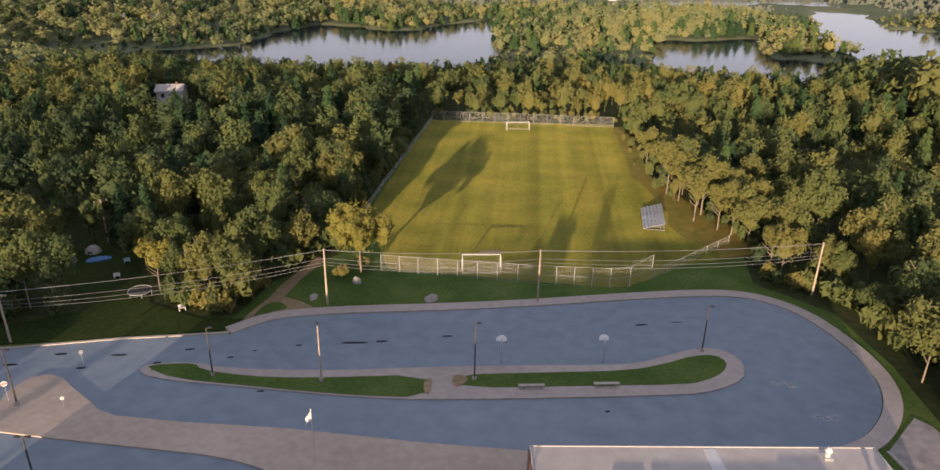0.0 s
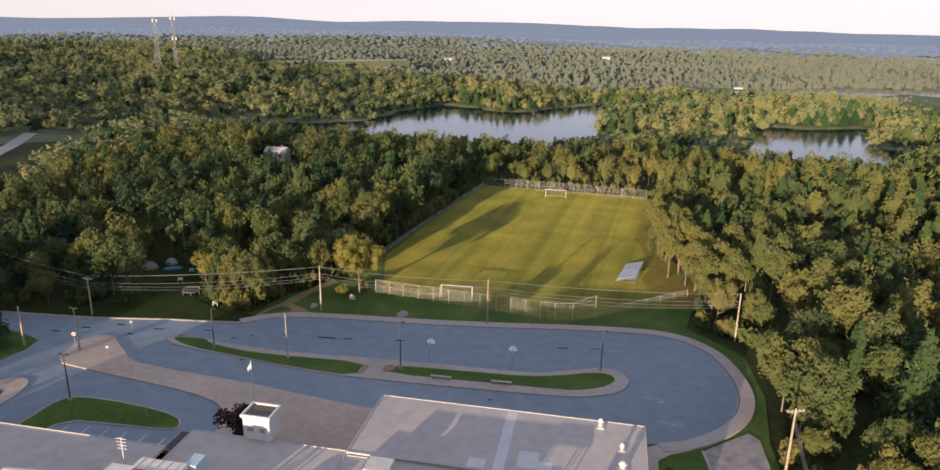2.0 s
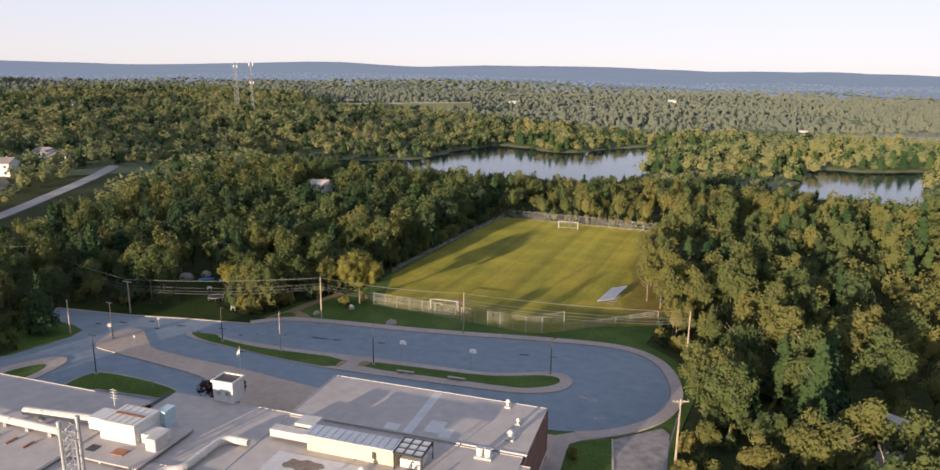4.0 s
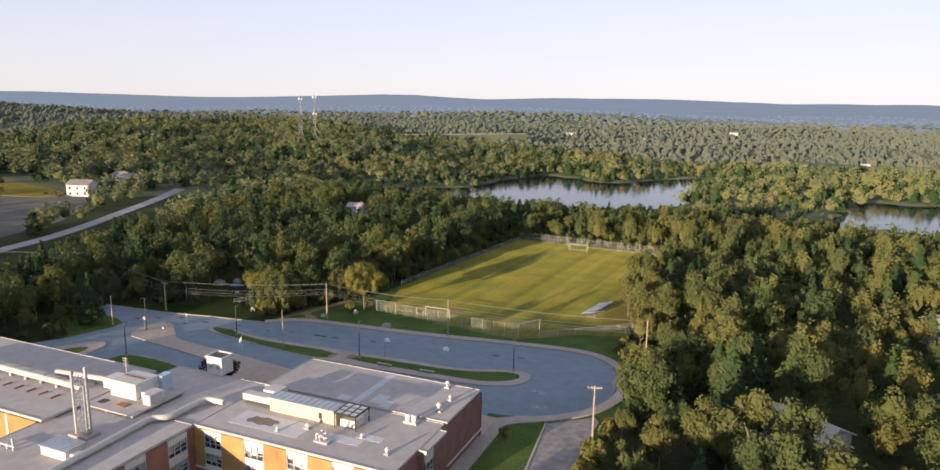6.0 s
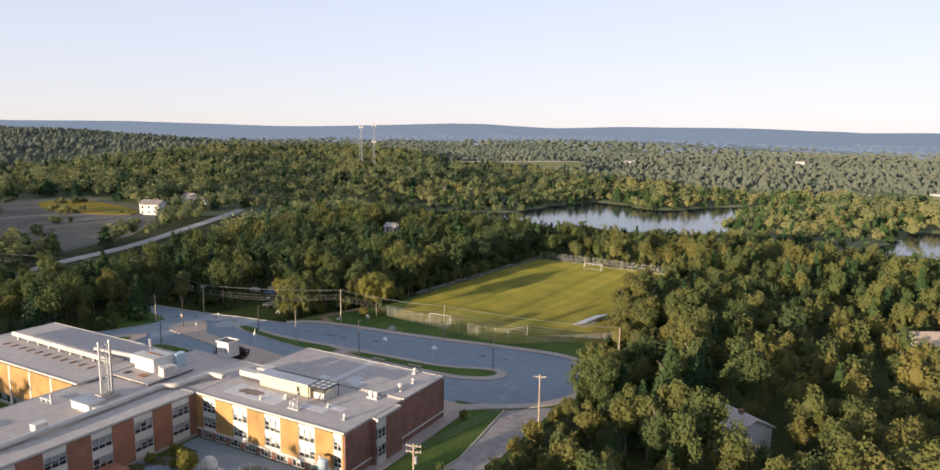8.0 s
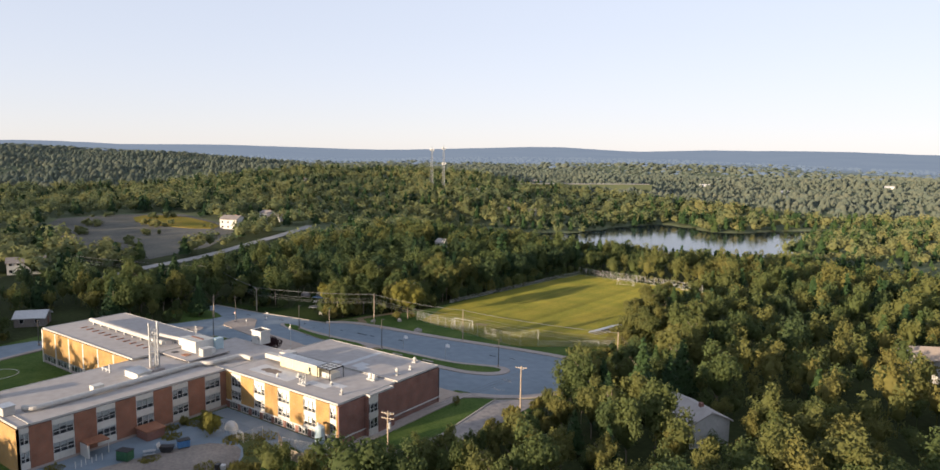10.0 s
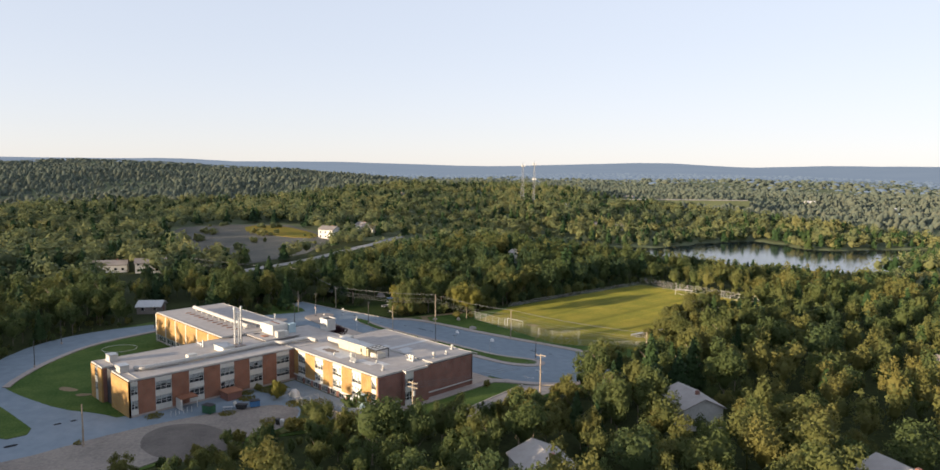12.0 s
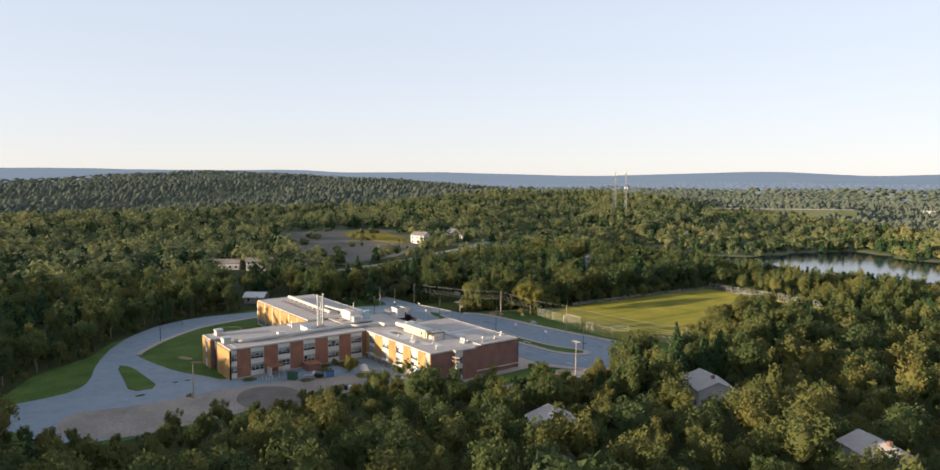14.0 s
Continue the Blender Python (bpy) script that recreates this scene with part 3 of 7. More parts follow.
drape("west_island_walk", round_off([(-56, 47), (-55.6, 51.9), (-52.2, 56.6), (-49.5, 57.6), (-47.6, 55.6), (-47.0, 51), (-47.8, 44), (-52, 41)], 1), M_CONCRETE, 0.14, 0.4, "pale concrete island by the side road", "sidewalk")
drape("west_island_lawn", round_off([(-53.6, 47), (-53.2, 50.9), (-50.6, 54.2), (-49.2, 53.2), (-48.8, 50.0), (-49.6, 45), (-52, 44)], 1), M_LAWN, 0.18, 0.3, "small grass island", "lawn")
drape("corner_lawn", [(-57.4, 66.2), (-58.2, 69.0), (-63, 70.6), (-72, 72.0), (-72, 60), (-60, 57.5)], M_LAWN, 0.05, 0.4, "dark grass verge at the road corner", "lawn")
DRIVE = round_line([(-69.4, 25), (-71.6, 12), (-69.2, 0), (-62, -10.5), (-47, -21.5), (-28.5, -28.8), (-14, -32.2), (-8, -36), (-5.8, -42), (-5.4, -52), (-6, -64), (7, -64), (8, -50), (22, -44), (27, -34), (26, -20), (21.3, -0.3), (26, 10), (31, 24), (3, 26), (3, -8), (-3.4, -10.2), (-10.1, -14.5), (-23.3, -17.7),
                    (-32.0, -19.0), (-33.0, -18.4), (-36.6, -16.4), (-47.7, -7.9), (-58.1, 5.5), (-61.1, 22.7), (-62, 31)], 1)
drape("drive", DRIVE, M_ASPHALT, 0.01, 0.4, "grey asphalt drive curving round the lawn to a yard", "road")
drape("drive_walk", ribbon(round_line([(-32.2, -18.6), (-36.8, -15.9), (-47.4, -7.2), (-57.6, 5.8), (-60.6, 22.7), (-61, 30)]), 1.4), M_CONCRETE, 0.14, 0.4, "pale concrete walk along the curved drive", "sidewalk")
drape("drive_island", round_off([(-24.6, -25.0), (-21.6, -22.4), (-11.5, -21.6), (-0.4, -20.9), (-0.6, -26.8), (-10, -26.0)], 1), M_LAWN, 0.12, 0.4, "triangular grass island in the drive", "lawn")
drape("gravel_yard", round_off([(6.6, -40), (10, -27.0), (9.0, -15.0), (9.4, -4.9), (11, 4), (13.9, 15), (19, 18), (22, 17), (26.5, 12), (26.5, 4), (24.5, -3), (26.5, -18), (27, -33), (20, -43)], 1), M_GRAVEL, 0.03, 0.3, "pale gravel yard behind the school", "gravel")
drape("facade_walk", [(4.2, 23.6), (4.2, 26.8), (32.4, 26.8), (33.4, 22.0), (24, 23.2), (15.0, 23.4)], M_ASPHALT, 0.05, 0.3, "dark asphalt strip along the classroom block", "path")
drape("yard_grass", round_off([(15.5, 19.6), (16.5, 22.4), (24, 21.4), (30, 14), (28.5, 6), (26.6, 12), (22.5, 17.4)], 1), M_ROUGHGRASS, 0.06, 0.3, "rough olive grass in the school yard", "grass")
drape("east_walk", [(32.6, 24), (32.6, 58.6), (35.0, 60.4), (38.9, 61.6), (39.2, 60.3), (36.4, 58.6), (34.9, 57), (34.9, 24)], M_CONCRETE, 0.10, 0.4, "concrete walk along the gymnasium wall", "sidewalk")
drape("east_drive", [(40.4, 60.4), (43.6, 63.4), (46.4, 66), (47.4, 64.4), (47.4, 41.5), (44.5, 30), (39, 20), (36.5, 21), (41.5, 33), (42.6, 41)], M_OLDPAVE, 0.02, 0.4, "worn cracked side drive, tinted pinkish grey as by sun", "road")
drape("east_drive_kerb", ribbon([(40.2, 60.3), (42.4, 41), (41.3, 33), (36.3, 21)], 0.3), M_KERB, 0.12, 0.4, "low concrete kerb", "kerb")
drape("pitch", [(-13.4, 103), (-19.4, 124), (-18.2, 136), (-10.4, 195), (39.2, 192.2), (37, 165), (35, 150), (38, 135), (45, 117.5), (42, 108), (32, 105), (26.5, 100), (22.6, 97.6), (19.6, 97.2)], M_FIELD, 0.0, 0.4, "sunlit yellow-green grass soccer pitch with mowing bands", "pitch")
drape("pitch_verge", [(40.5, 110.5), (36.6, 116), (35.2, 122), (37.0, 128), (36.8, 135), (34.8, 150), (36.8, 165), (38.8, 190), (41.6, 190), (40.6, 165), (38.8, 150), (42.2, 135), (46.6, 124), (48.6, 115), (46.0, 109.5), (40, 108)], M_BROWNGRASS, 0.025, 0.3, "withered brown grass verge between the pitch and the birches", "grass")
drape("goal_mouth", round_off([(0.5, 108), (4.5, 108.4), (4.8, 110.5), (1.0, 110.2)], 2), M_DIRT, 0.02, 0.3, "worn bare earth near the goal", "soil")
for cx, cy, w, d in ((-15.6, 81.3, 3.2, 0.5), (-12.2, 81.7, 1.4, 0.45), (-3.9, 83.1, 1.4, 0.4), (22.0, 86.4, 1.7, 0.4), (-22.4, 80.6, 0.7, 0.35), (-27.5, 79.2, 0.5, 0.3), (-46.5, 74.9, 1.0, 0.5), (-38.2, 76.2, 0.9, 0.5), (-43.5, 77.9, 1.8, 0.4),
                     (-30.0, 77.6, 0.7, 0.4), (-24.4, 70.3, 0.8, 0.35), (13.6, 66.8, 0.5, 0.4), (27, 87.2, 1.5, 0.25), (-55, 75.5, 1.6, 0.5), (-2.4, -17.2, 0.8, 1.3), (-2.3, -14.6, 0.7, 1.2), (3.1, -25.5, 1.0, 2.0), (-50.5, 78.0, 1.4, 0.5), (-35.5, 79.4, 1.2, 0.4), (-58.5, 73.0, 1.4, 0.5)):
    drape("tar_patch", round_off([(cx - w / 2, cy - d / 2), (cx + w / 2, cy - d / 2 + .1), (cx + w / 2, cy + d / 2), (cx - w / 2, cy + d / 2 - .1)], 1), M_PATCH, 0.03, 0.05, "black tar repair patch on the asphalt", "tar patch")
BACK_YARD = [(-74, 78), (-33, 84), (-31, 87), (-37, 86.9), (-45, 91), (-50, 100.5), (-55, 108), (-64.5, 108), (-63, 101), (-57, 94), (-53, 89), (-61, 84.6), (-74, 82)]
drape("back_yard_lawn", BACK_YARD, M_SHADEGRASS, 0.10, 0.3, "back yard grass beside the road, coloured dark for its shade", "lawn", height=lambda x, y: land(x, y))
ROADSIDE = [(-135, 70), (-148, 88), (-154, 101), (-160, 127), (-173, 160), (-199, 212), (-220, 245)]
drape("far_road", ribbon(round_line(ROADSIDE), 5.5), M_ROAD, 0.25, 0.6, "pale country road through the woods", "road", height=lambda x, y: land(x, y))
CLEARING = [(-335, 185), (-315, 218), (-250, 209), (-215, 185), (-185, 150), (-172, 112), (-215, 104), (-300, 120), (-340, 150)]
drape("clearing", CLEARING, M_CLEARING, 0.12, 0.6, "bare grey-brown gravel clearing in the woods", "clearing", height=lambda x, y: land(x, y))
drape("clearing_grass", round_off([(-325, 188), (-312, 212), (-255, 206), (-240, 188), (-290, 172)], 1), M_DRYGRASS, 0.3, 0.6, "dry yellow grass bank", "grass", height=lambda x, y: land(x, y))

FAR_BANK = [(-300, 612), (-268, 644), (-236, 680), (-206, 710), (-192, 726)]
drape("far_embankment_slope", ribbon(FAR_BANK, 13, -1), M_FARGROUND, 12.4, 13.0, "olive grass slope of a far embankment", "embankment", height=lambda x, y: 0.0)
drape("far_embankment", ribbon(FAR_BANK, 6), M_ROAD, 13.0, 0.8, "pale road on an embankment far off in the woods", "road", height=lambda x, y: 0.0)

# ---------------------------------------------------------------- the school
school = thing("school_building", "long two-storey brick school with flat roofs and white window bays", "school")
ROOF = 8.1
FOOT = 0.4


def slab_roof(name, x0, x1, y0, y1, z, label):
    """A flat roof of its own with a low white edge."""
    part(name, bbox(x0, x1, y0, y1, z - 0.30, z - 0.04), M_ROOF, school, label)
    e = 0.09
    for a in ((x0 - e, x0, y0 - e, y1 + e), (x1, x1 + e, y0 - e, y1 + e), (x0, x1, y0 - e, y0), (x0, x1, y1, y1 + e)):
        part("roof_edge", bbox(*a, z - 0.30, z + 0.03), M_EDGE, school)


class Facade:
    """A straight wall: u runs along it, out is the outer face."""
    def __init__(self, axis, out, sign):
        self.axis, self.out, self.sign = axis, out, sign

    def slab(self, bm, u0, u1, z0, z1, n0, n1):
        a, b = sorted((self.out + self.sign * n0, self.out + self.sign * n1))
        if self.axis == 'x':
            box(bm, u0, u1, a, b, z0, z1)
        else:
            box(bm, a, b, u0, u1, z0, z1)

    def panel(self, name, u0, u1, z0, z1, mat, n0=-0.3, n1=0.0, label=""):
        bm = bmesh.new()
        self.slab(bm, u0, u1, z0, z1, n0, n1)
        return part(name, bm, mat, school, label)

    def lattice(self, us, zs, n0, n1):
        """One frame: bars along every other interval of us and zs, openings between."""
        bm = bmesh.new()
        side = []
        for n in (n0, n1):
            o = self.out + self.sign * n
            side.append([[bm.verts.new((u, o, z) if self.axis == 'x' else (o, u, z)) for z in zs] for u in us])
        solid = lambda i, j: 0 <= i < len(us) - 1 and 0 <= j < len(zs) - 1 and (i % 2 == 0 or j % 2 == 0)
        for i in range(len(us) - 1):
            for j in range(len(zs) - 1):
                if not solid(i, j):
                    continue
                for s in side:
                    bm.faces.new((s[i][j], s[i + 1][j], s[i + 1][j + 1], s[i][j + 1]))
                for di, dj, a, b in ((-1, 0, (i, j), (i, j + 1)), (1, 0, (i + 1, j), (i + 1, j + 1)), (0, -1, (i, j), (i + 1, j)), (0, 1, (i, j + 1), (i + 1, j + 1))):
                    if not solid(i + di, j + dj):
                        bm.faces.new((side[0][a[0]][a[1]], side[0][b[0]][b[1]], side[1][b[0]][b[1]], side[1][a[0]][a[1]]))
        bmesh.ops.recalc_face_normals(bm, faces=bm.faces[:])
        return bm

    def window(self, u0, u1, z0, z1, lights=2, blind=0.5, rail=True):
        """Frame with mullions, a pane in each light, and a blind behind it."""
        w = 0.07
        step = (u1 - u0) / lights
        us = [u0, u0 + w]
        for k in range(1, lights):
            us += [u0 + k * step - w / 2, u0 + k * step + w / 2]
        us += [u1 - w, u1]
        zm = z0 + (z1 - z0) * .38
        zs = [z0, z0 + w] + ([zm - .03, zm + .03] if rail else []) + [z1 - w, z1]
        f = self.lattice(us, zs, -0.16, -0.04)
        win = part("window", f, M_WHITE, school, "white-framed window with blinds half drawn")
        for k in range(lights):
            g = bmesh.new()
            self.slab(g, u0 + k * step + .03, u0 + (k + 1) * step - .03, z0 + .04, z1 - .04, -0.12, -0.10)
            p = part("pane", g, M_GLASS, win)
            p.visible_shadow = False
        for k in range(lights):
            drop = blind * random.uniform(0.3, 1.6)
            if drop > 0.15:
                b = bmesh.new()
                self.slab(b, u0 + k * step + .06, u0 + (k + 1) * step - .06, max(z0 + .05, z1 - drop * (z1 - z0)), z1 - .05, -0.24, -0.22)
                part("blind", b, M_BLIND, win)
        return win


# Solid core behind the windows; the dimness of rooms is its colour.
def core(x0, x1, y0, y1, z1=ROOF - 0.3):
    part("dark_room_core", bbox(x0, x1, y0, y1, FOOT, z1), M_DARK, school)


def bays(fac, cuts, brick, rows, base, lights=2, blind=0.5):
    """Brick panels between white window bays. cuts: (start, end) of each bay, the wall's ends first."""
    (u0, u1), spans = cuts
    at = u0
    for a, b in spans:
        if a - at > 0.05:
            fac.panel("brick_panel", at, a, base, ROOF - 0.42, brick)
        z = base
        for w0, w1 in rows:
            fac.panel("spandrel", a, b, z, w0, M_PANEL, -0.3, -0.06, "cream spandrel panel")
            fac.window(a + .05, b - .05, w0, w1, 2 if b - a < 2.2 else lights, blind)
            z = w1
        fac.panel("spandrel", a, b, z, ROOF - 0.42, M_PANEL, -0.3, -0.06)
        at = b
    if u1 - at > 0.05:
        fac.panel("brick_panel", at, u1, base, ROOF - 0.42, brick)


# classroom block and gymnasium
core(3.5, 32.2, 27.6, 41.6)
core(3.5, 32.6, 41.6, 52.2)
south = Facade('x', 27.2, -1)
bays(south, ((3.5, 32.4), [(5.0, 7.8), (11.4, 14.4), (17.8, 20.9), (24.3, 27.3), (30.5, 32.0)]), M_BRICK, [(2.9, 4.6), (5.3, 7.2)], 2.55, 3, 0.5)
south.panel("ledge", 3.5, 32.4, 2.35, 2.55, M_WHITE, -0.3, 0.12, "white concrete ledge")
at = 3.5
for k in range(9):
    a = 4.4 + k * 3.1
    south.panel("base_brick", at, a, FOOT, 2.35, M_BRICK_RED)
    south.panel("base_sill", a, a + 2.3, FOOT, 1.15, M_CONCRETE)
    south.window(a + .04, a + 2.26, 1.15, 2.35, 3, 0.55, rail=False)
    at = a + 2.3
south.panel("base_brick", at, 32.4, FOOT, 2.35, M_BRICK_RED)
east = Facade('y', 32.6, 1)
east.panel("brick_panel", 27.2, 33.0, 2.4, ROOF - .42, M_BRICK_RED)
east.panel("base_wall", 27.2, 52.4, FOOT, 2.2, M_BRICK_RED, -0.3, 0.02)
east.panel("ledge", 27.2, 33.2, 2.2, 2.4, M_WHITE, -0.3, 0.1)
tower = Facade('y', 33.6, 1)
for z0, z1, m in ((FOOT, 2.3, M_PANEL), (4.0, 5.0, M_PANEL), (6.6, ROOF - 0.1, M_PANEL)):
    tower.panel("stair_panel", 33.2, 35.2, z0, z1, m, -0.3, -0.05)
tower.window(33.3, 35.1, 2.3, 4.0, 2, 0.2)
tower.window(33.3, 35.1, 5.0, 6.6, 2, 0.2)
tower.panel("brick_panel", 35.2, 39.0, FOOT, ROOF - .42, M_BRICK_RED)
part("brick_panel", bbox(32.6, 33.55, 38.9, 39.2, FOOT, ROOF - .42), M_BRICK_RED, school)
part("brick_panel", bbox(32.3, 33.3, 33.0, 33.25, FOOT, ROOF - .42), M_BRICK_RED, school)
core(32.2, 33.25, 33.3, 38.9)
gym = Facade('y', 32.8, 1)
gym.panel("brick_wall", 39.2, 52.4, 2.4, ROOF - .3, M_BRICK_RED, -0.3, 0)
gym.panel("ledge", 39.2, 52.4, 2.2, 2.4, M_WHITE, -0.3, 0.12, "white concrete ledge")
north = Facade('x', 52.4, 1)
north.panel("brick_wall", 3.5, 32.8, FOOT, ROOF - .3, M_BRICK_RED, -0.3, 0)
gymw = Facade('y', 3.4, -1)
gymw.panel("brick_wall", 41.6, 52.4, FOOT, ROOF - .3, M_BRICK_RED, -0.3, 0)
slab_roof("roof", 3.6, 32.3, 27.3, 40.6, ROOF, "grey flat roof with pale ponding stains")
slab_roof("roof", 3.6, 32.6, 41.0, 52.2, ROOF + 0.16, "grey flat gymnasium roof")
slab_roof("roof", 32.55, 33.5, 33.3, 38.9, ROOF, "small flat stair roof")
part("white_seam", bbox(18.0, 19.1, 41.2, 52.0, ROOF + 0.12, ROOF + 0.135), M_ROOF_PATCH, school, "white repaired roof seam")
for a in ((20.2, 22.2, 42.2, 45.0), (22.2, 23.6, 41.4, 43.6), (15.5, 17.2, 41.3, 42.8)):
    part("roof_patch", bbox(*a, ROOF + 0.12, ROOF + 0.137), M_ROOF_PATCH, school)
for a in ((6.8, 17.5, 29.6, 33.4), (20.5, 25.4, 31.0, 32.6), (24.0, 27.5, 32.8, 34.2)):
    part("roof_patch", bbox(*a, ROOF - .04, ROOF - .022), M_ROOF_PATCH, school, "paler roof patch")
stain = round_off([(8.4, 31.3), (8.9, 31.9), (9.0, 32.6), (10.1, 32.3), (10.8, 32.8), (11.9, 32.4), (12.5, 32.6), (13.3, 31.9), (12.6, 31.4), (12.9, 30.7), (11.6, 30.9), (10.9, 30.4), (9.8, 30.9), (9.0, 30.6)], 1)
sb = bmesh.new()
sb.faces.new([sb.verts.new((x, y, ROOF - 0.016)) for x, y in stain])
part("roof_stain", sb, material("brown_silt", (0.10, 0.075, 0.06), (0.24, 0.19, 0.155), 0.9, rough=0.95), school, "brown silt stain on the roof")

# long east wing
core(-14.6, 3.2, -6.6, 41.2)
wing = Facade('y', 3.5, 1)
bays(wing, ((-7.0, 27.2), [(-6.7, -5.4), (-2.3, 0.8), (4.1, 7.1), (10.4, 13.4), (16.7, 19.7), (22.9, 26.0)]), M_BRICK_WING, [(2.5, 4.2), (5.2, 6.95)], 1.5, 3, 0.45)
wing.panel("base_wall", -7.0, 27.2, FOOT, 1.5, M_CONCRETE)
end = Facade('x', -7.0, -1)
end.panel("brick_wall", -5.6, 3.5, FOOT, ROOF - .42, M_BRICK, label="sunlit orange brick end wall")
end2 = Facade('x', -5.4, -1)
end2.panel("stair_glazing", -9.0, -5.6, FOOT, 2.0, M_PANEL)
end2.window(-8.9, -5.7, 2.0, 4.3, 2, 0.0)
end2.panel("stair_glazing", -9.0, -5.6, 4.3, 5.2, M_PANEL)
end2.window(-8.9, -5.7, 5.2, 7.2, 2, 0.0)
end2.panel("stair_glazing", -9.0, -5.6, 7.2, ROOF - .42, M_PANEL)
end3 = Facade('x', -7.6, -1)
bays(end3, ((-15.0, -9.0), [(-12.7, -11.1)]), M_BRICK, [(3.0, 4.7), (5.6, 7.2)], FOOT, 2, 0.3)
part("brick_wall", bbox(-9.3, -9.0, -7.3, -5.4, FOOT, ROOF - .42), M_BRICK_RED, school)
part("brick_wall", bbox(-5.6, -5.3, -6.7, -5.4, FOOT, ROOF - .42), M_BRICK_RED, school)
part("brick_wall", bbox(-15.0, -14.7, -7.3, 19.2, FOOT, ROOF - .42), M_BRICK_RED, school)
slab_roof("roof", -14.8, 3.3, -5.2, 27.0, ROOF, "long grey flat wing roof")
slab_roof("roof", -5.4, 3.3, -6.8, -5.2, ROOF, "end of the wing roof")
slab_roof("roof", -14.8, -9.1, -7.4, -5.2, ROOF, "end of the wing roof")
slab_roof("roof", -13.4, 3.3, 27.4, 41.4, ROOF - 0.1, "grey flat link roof with dark tar stains")
Facade('x', 41.6, 1).panel("brick_wall", -13.6, 3.4, FOOT, ROOF - .5, M_BRICK_RED)

# hall
core(-50.2, -13.6, 19.5, 37.2)
hall = Facade('x', 19.2, -1)
HALL_CUTS = [-50.6, -44.6, -38.6, -32.6, -26.6, -20.6, -14.8]
for a, b in zip(HALL_CUTS, HALL_CUTS[1:]):
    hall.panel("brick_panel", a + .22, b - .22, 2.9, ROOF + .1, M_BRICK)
    hall.panel("pilaster", a - .22, a + .22, FOOT, ROOF + .1, M_PANEL, -0.3, 0.06, "cream pilaster strip")
    hall.panel("base_sill", a + .22, b - .22, FOOT, 1.4, M_CONCRETE)
    hall.window(a + .4, b - .4, 1.4, 2.9, 4, 0.6, rail=False)
Facade('y', -50.7, -1).panel("brick_wall", 19.2, 37.6, FOOT, ROOF + .1, M_BRICK_RED)
Facade('x', 37.6, 1).panel("brick_wall", -50.7, -13.6, FOOT, ROOF + .1, M_BRICK_RED)
slab_roof("roof", -50.4, -14.0, 19.4, 37.4, ROOF + 0.5, "grey flat hall roof")


# ---------------------------------------------------------------- on the roofs
def ribbed_box(owner, mat, x0, x1, y0, y1, z0, z1, step=0.9):
    """A sheet-metal cover with standing seams."""
    cover = part("cover", bbox(x0, x1, y0, y1, z0, z1), mat, owner)
    x = x0 + step / 2
    while x < x1 - .1:
        part("seam", bbox(x - .03, x + .03, y0 - .03, y1 + .03, z1 - .01, z1 + .05), mat, cover)
        x += step


penthouse = thing("roof_penthouse", "white plastered rooftop stair house with louvres and a rusty flat roof", "penthouse", (-6.15, 42.4, ROOF - 0.14))
part("wall", bbox(-1.45, 1.45, -1.2, 1.2, 0, 2.6, 0.03), M_WHITE, penthouse)
rim = bmesh.new()
rim_o = [(-1.6, -1.35), (1.6, -1.35), (1.6, 1.35), (-1.6, 1.35)]
rim_i = [(-1.38, -1.13), (1.38, -1.13), (1.38, 1.13), (-1.38, 1.13)]
rings = [[rim.verts.new((x, y, z)) for x, y in ring_pts] for ring_pts, z in ((rim_o, 2.52), (rim_o, 2.82), (rim_i, 2.82), (rim_i, 2.52))]
for ra, rb_ in zip(rings, rings[1:] + rings[:1]):
    for i in range(4):
        rim.faces.new((ra[i], ra[(i + 1) % 4], rb_[(i + 1) % 4], rb_[i]))
bmesh.ops.recalc_face_normals(rim, faces=rim.faces[:])
part("parapet", rim, M_WHITE, penthouse)
part("roof", bbox(-1.4, 1.4, -1.15, 1.15, 2.58, 2.65), M_STAINED, penthouse, "stained grey-brown flat roof")
for x in (-0.65, 0.65):
    for k in range(4):
        part("louvre_slat", bbox(x - .32, x + .32, -1.27, -1.19, 0.95 + k * .13, 1.02 + k * .13), M_GALV, penthouse)

mech = thing("rooftop_plant_housing", "long cream sheet-metal plant housing with ribbed grey top on the roof", "air handler", (0, 0, ROOF - 0.04))
part("body", bbox(9.6, 20.0, 34.5, 36.4, 0, 1.85, 0.03), M_CREAM, mech)
ribbed_box(mech, M_GALV, 9.3, 20.2, 34.3, 36.7, 1.85, 1.98)
part("duct", bbox(4.6, 9.6, 35.0, 36.3, 0.5, 1.4, 0.04), M_DUCT, mech)
part("duct_box", bbox(6.8, 9.2, 36.6, 38.8, 0.3, 1.7, 0.04), M_DUCT, mech)
part("joint", bbox(13.0, 13.25, 34.46, 36.44, 0, 1.84), M_GALV, mech)
# Dark slab coloured like the shade inside an opening.
part("vent_hole", bbox(17.4, 17.9, 34.44, 34.52, 0.5, 1.3), M_DARK, mech)
cage = thing("condenser_frame", "black steel frame roofed with pale panels over a rooftop condenser", "condenser", (19.8, 35.1, ROOF - 0.04))
for x in (0.3, 3.4):
    for y in (-1.0, 2.2):
        part("post", bbox(x - .06, x + .06, y - .06, y + .06, 0, 1.9), M_BLACK, cage)
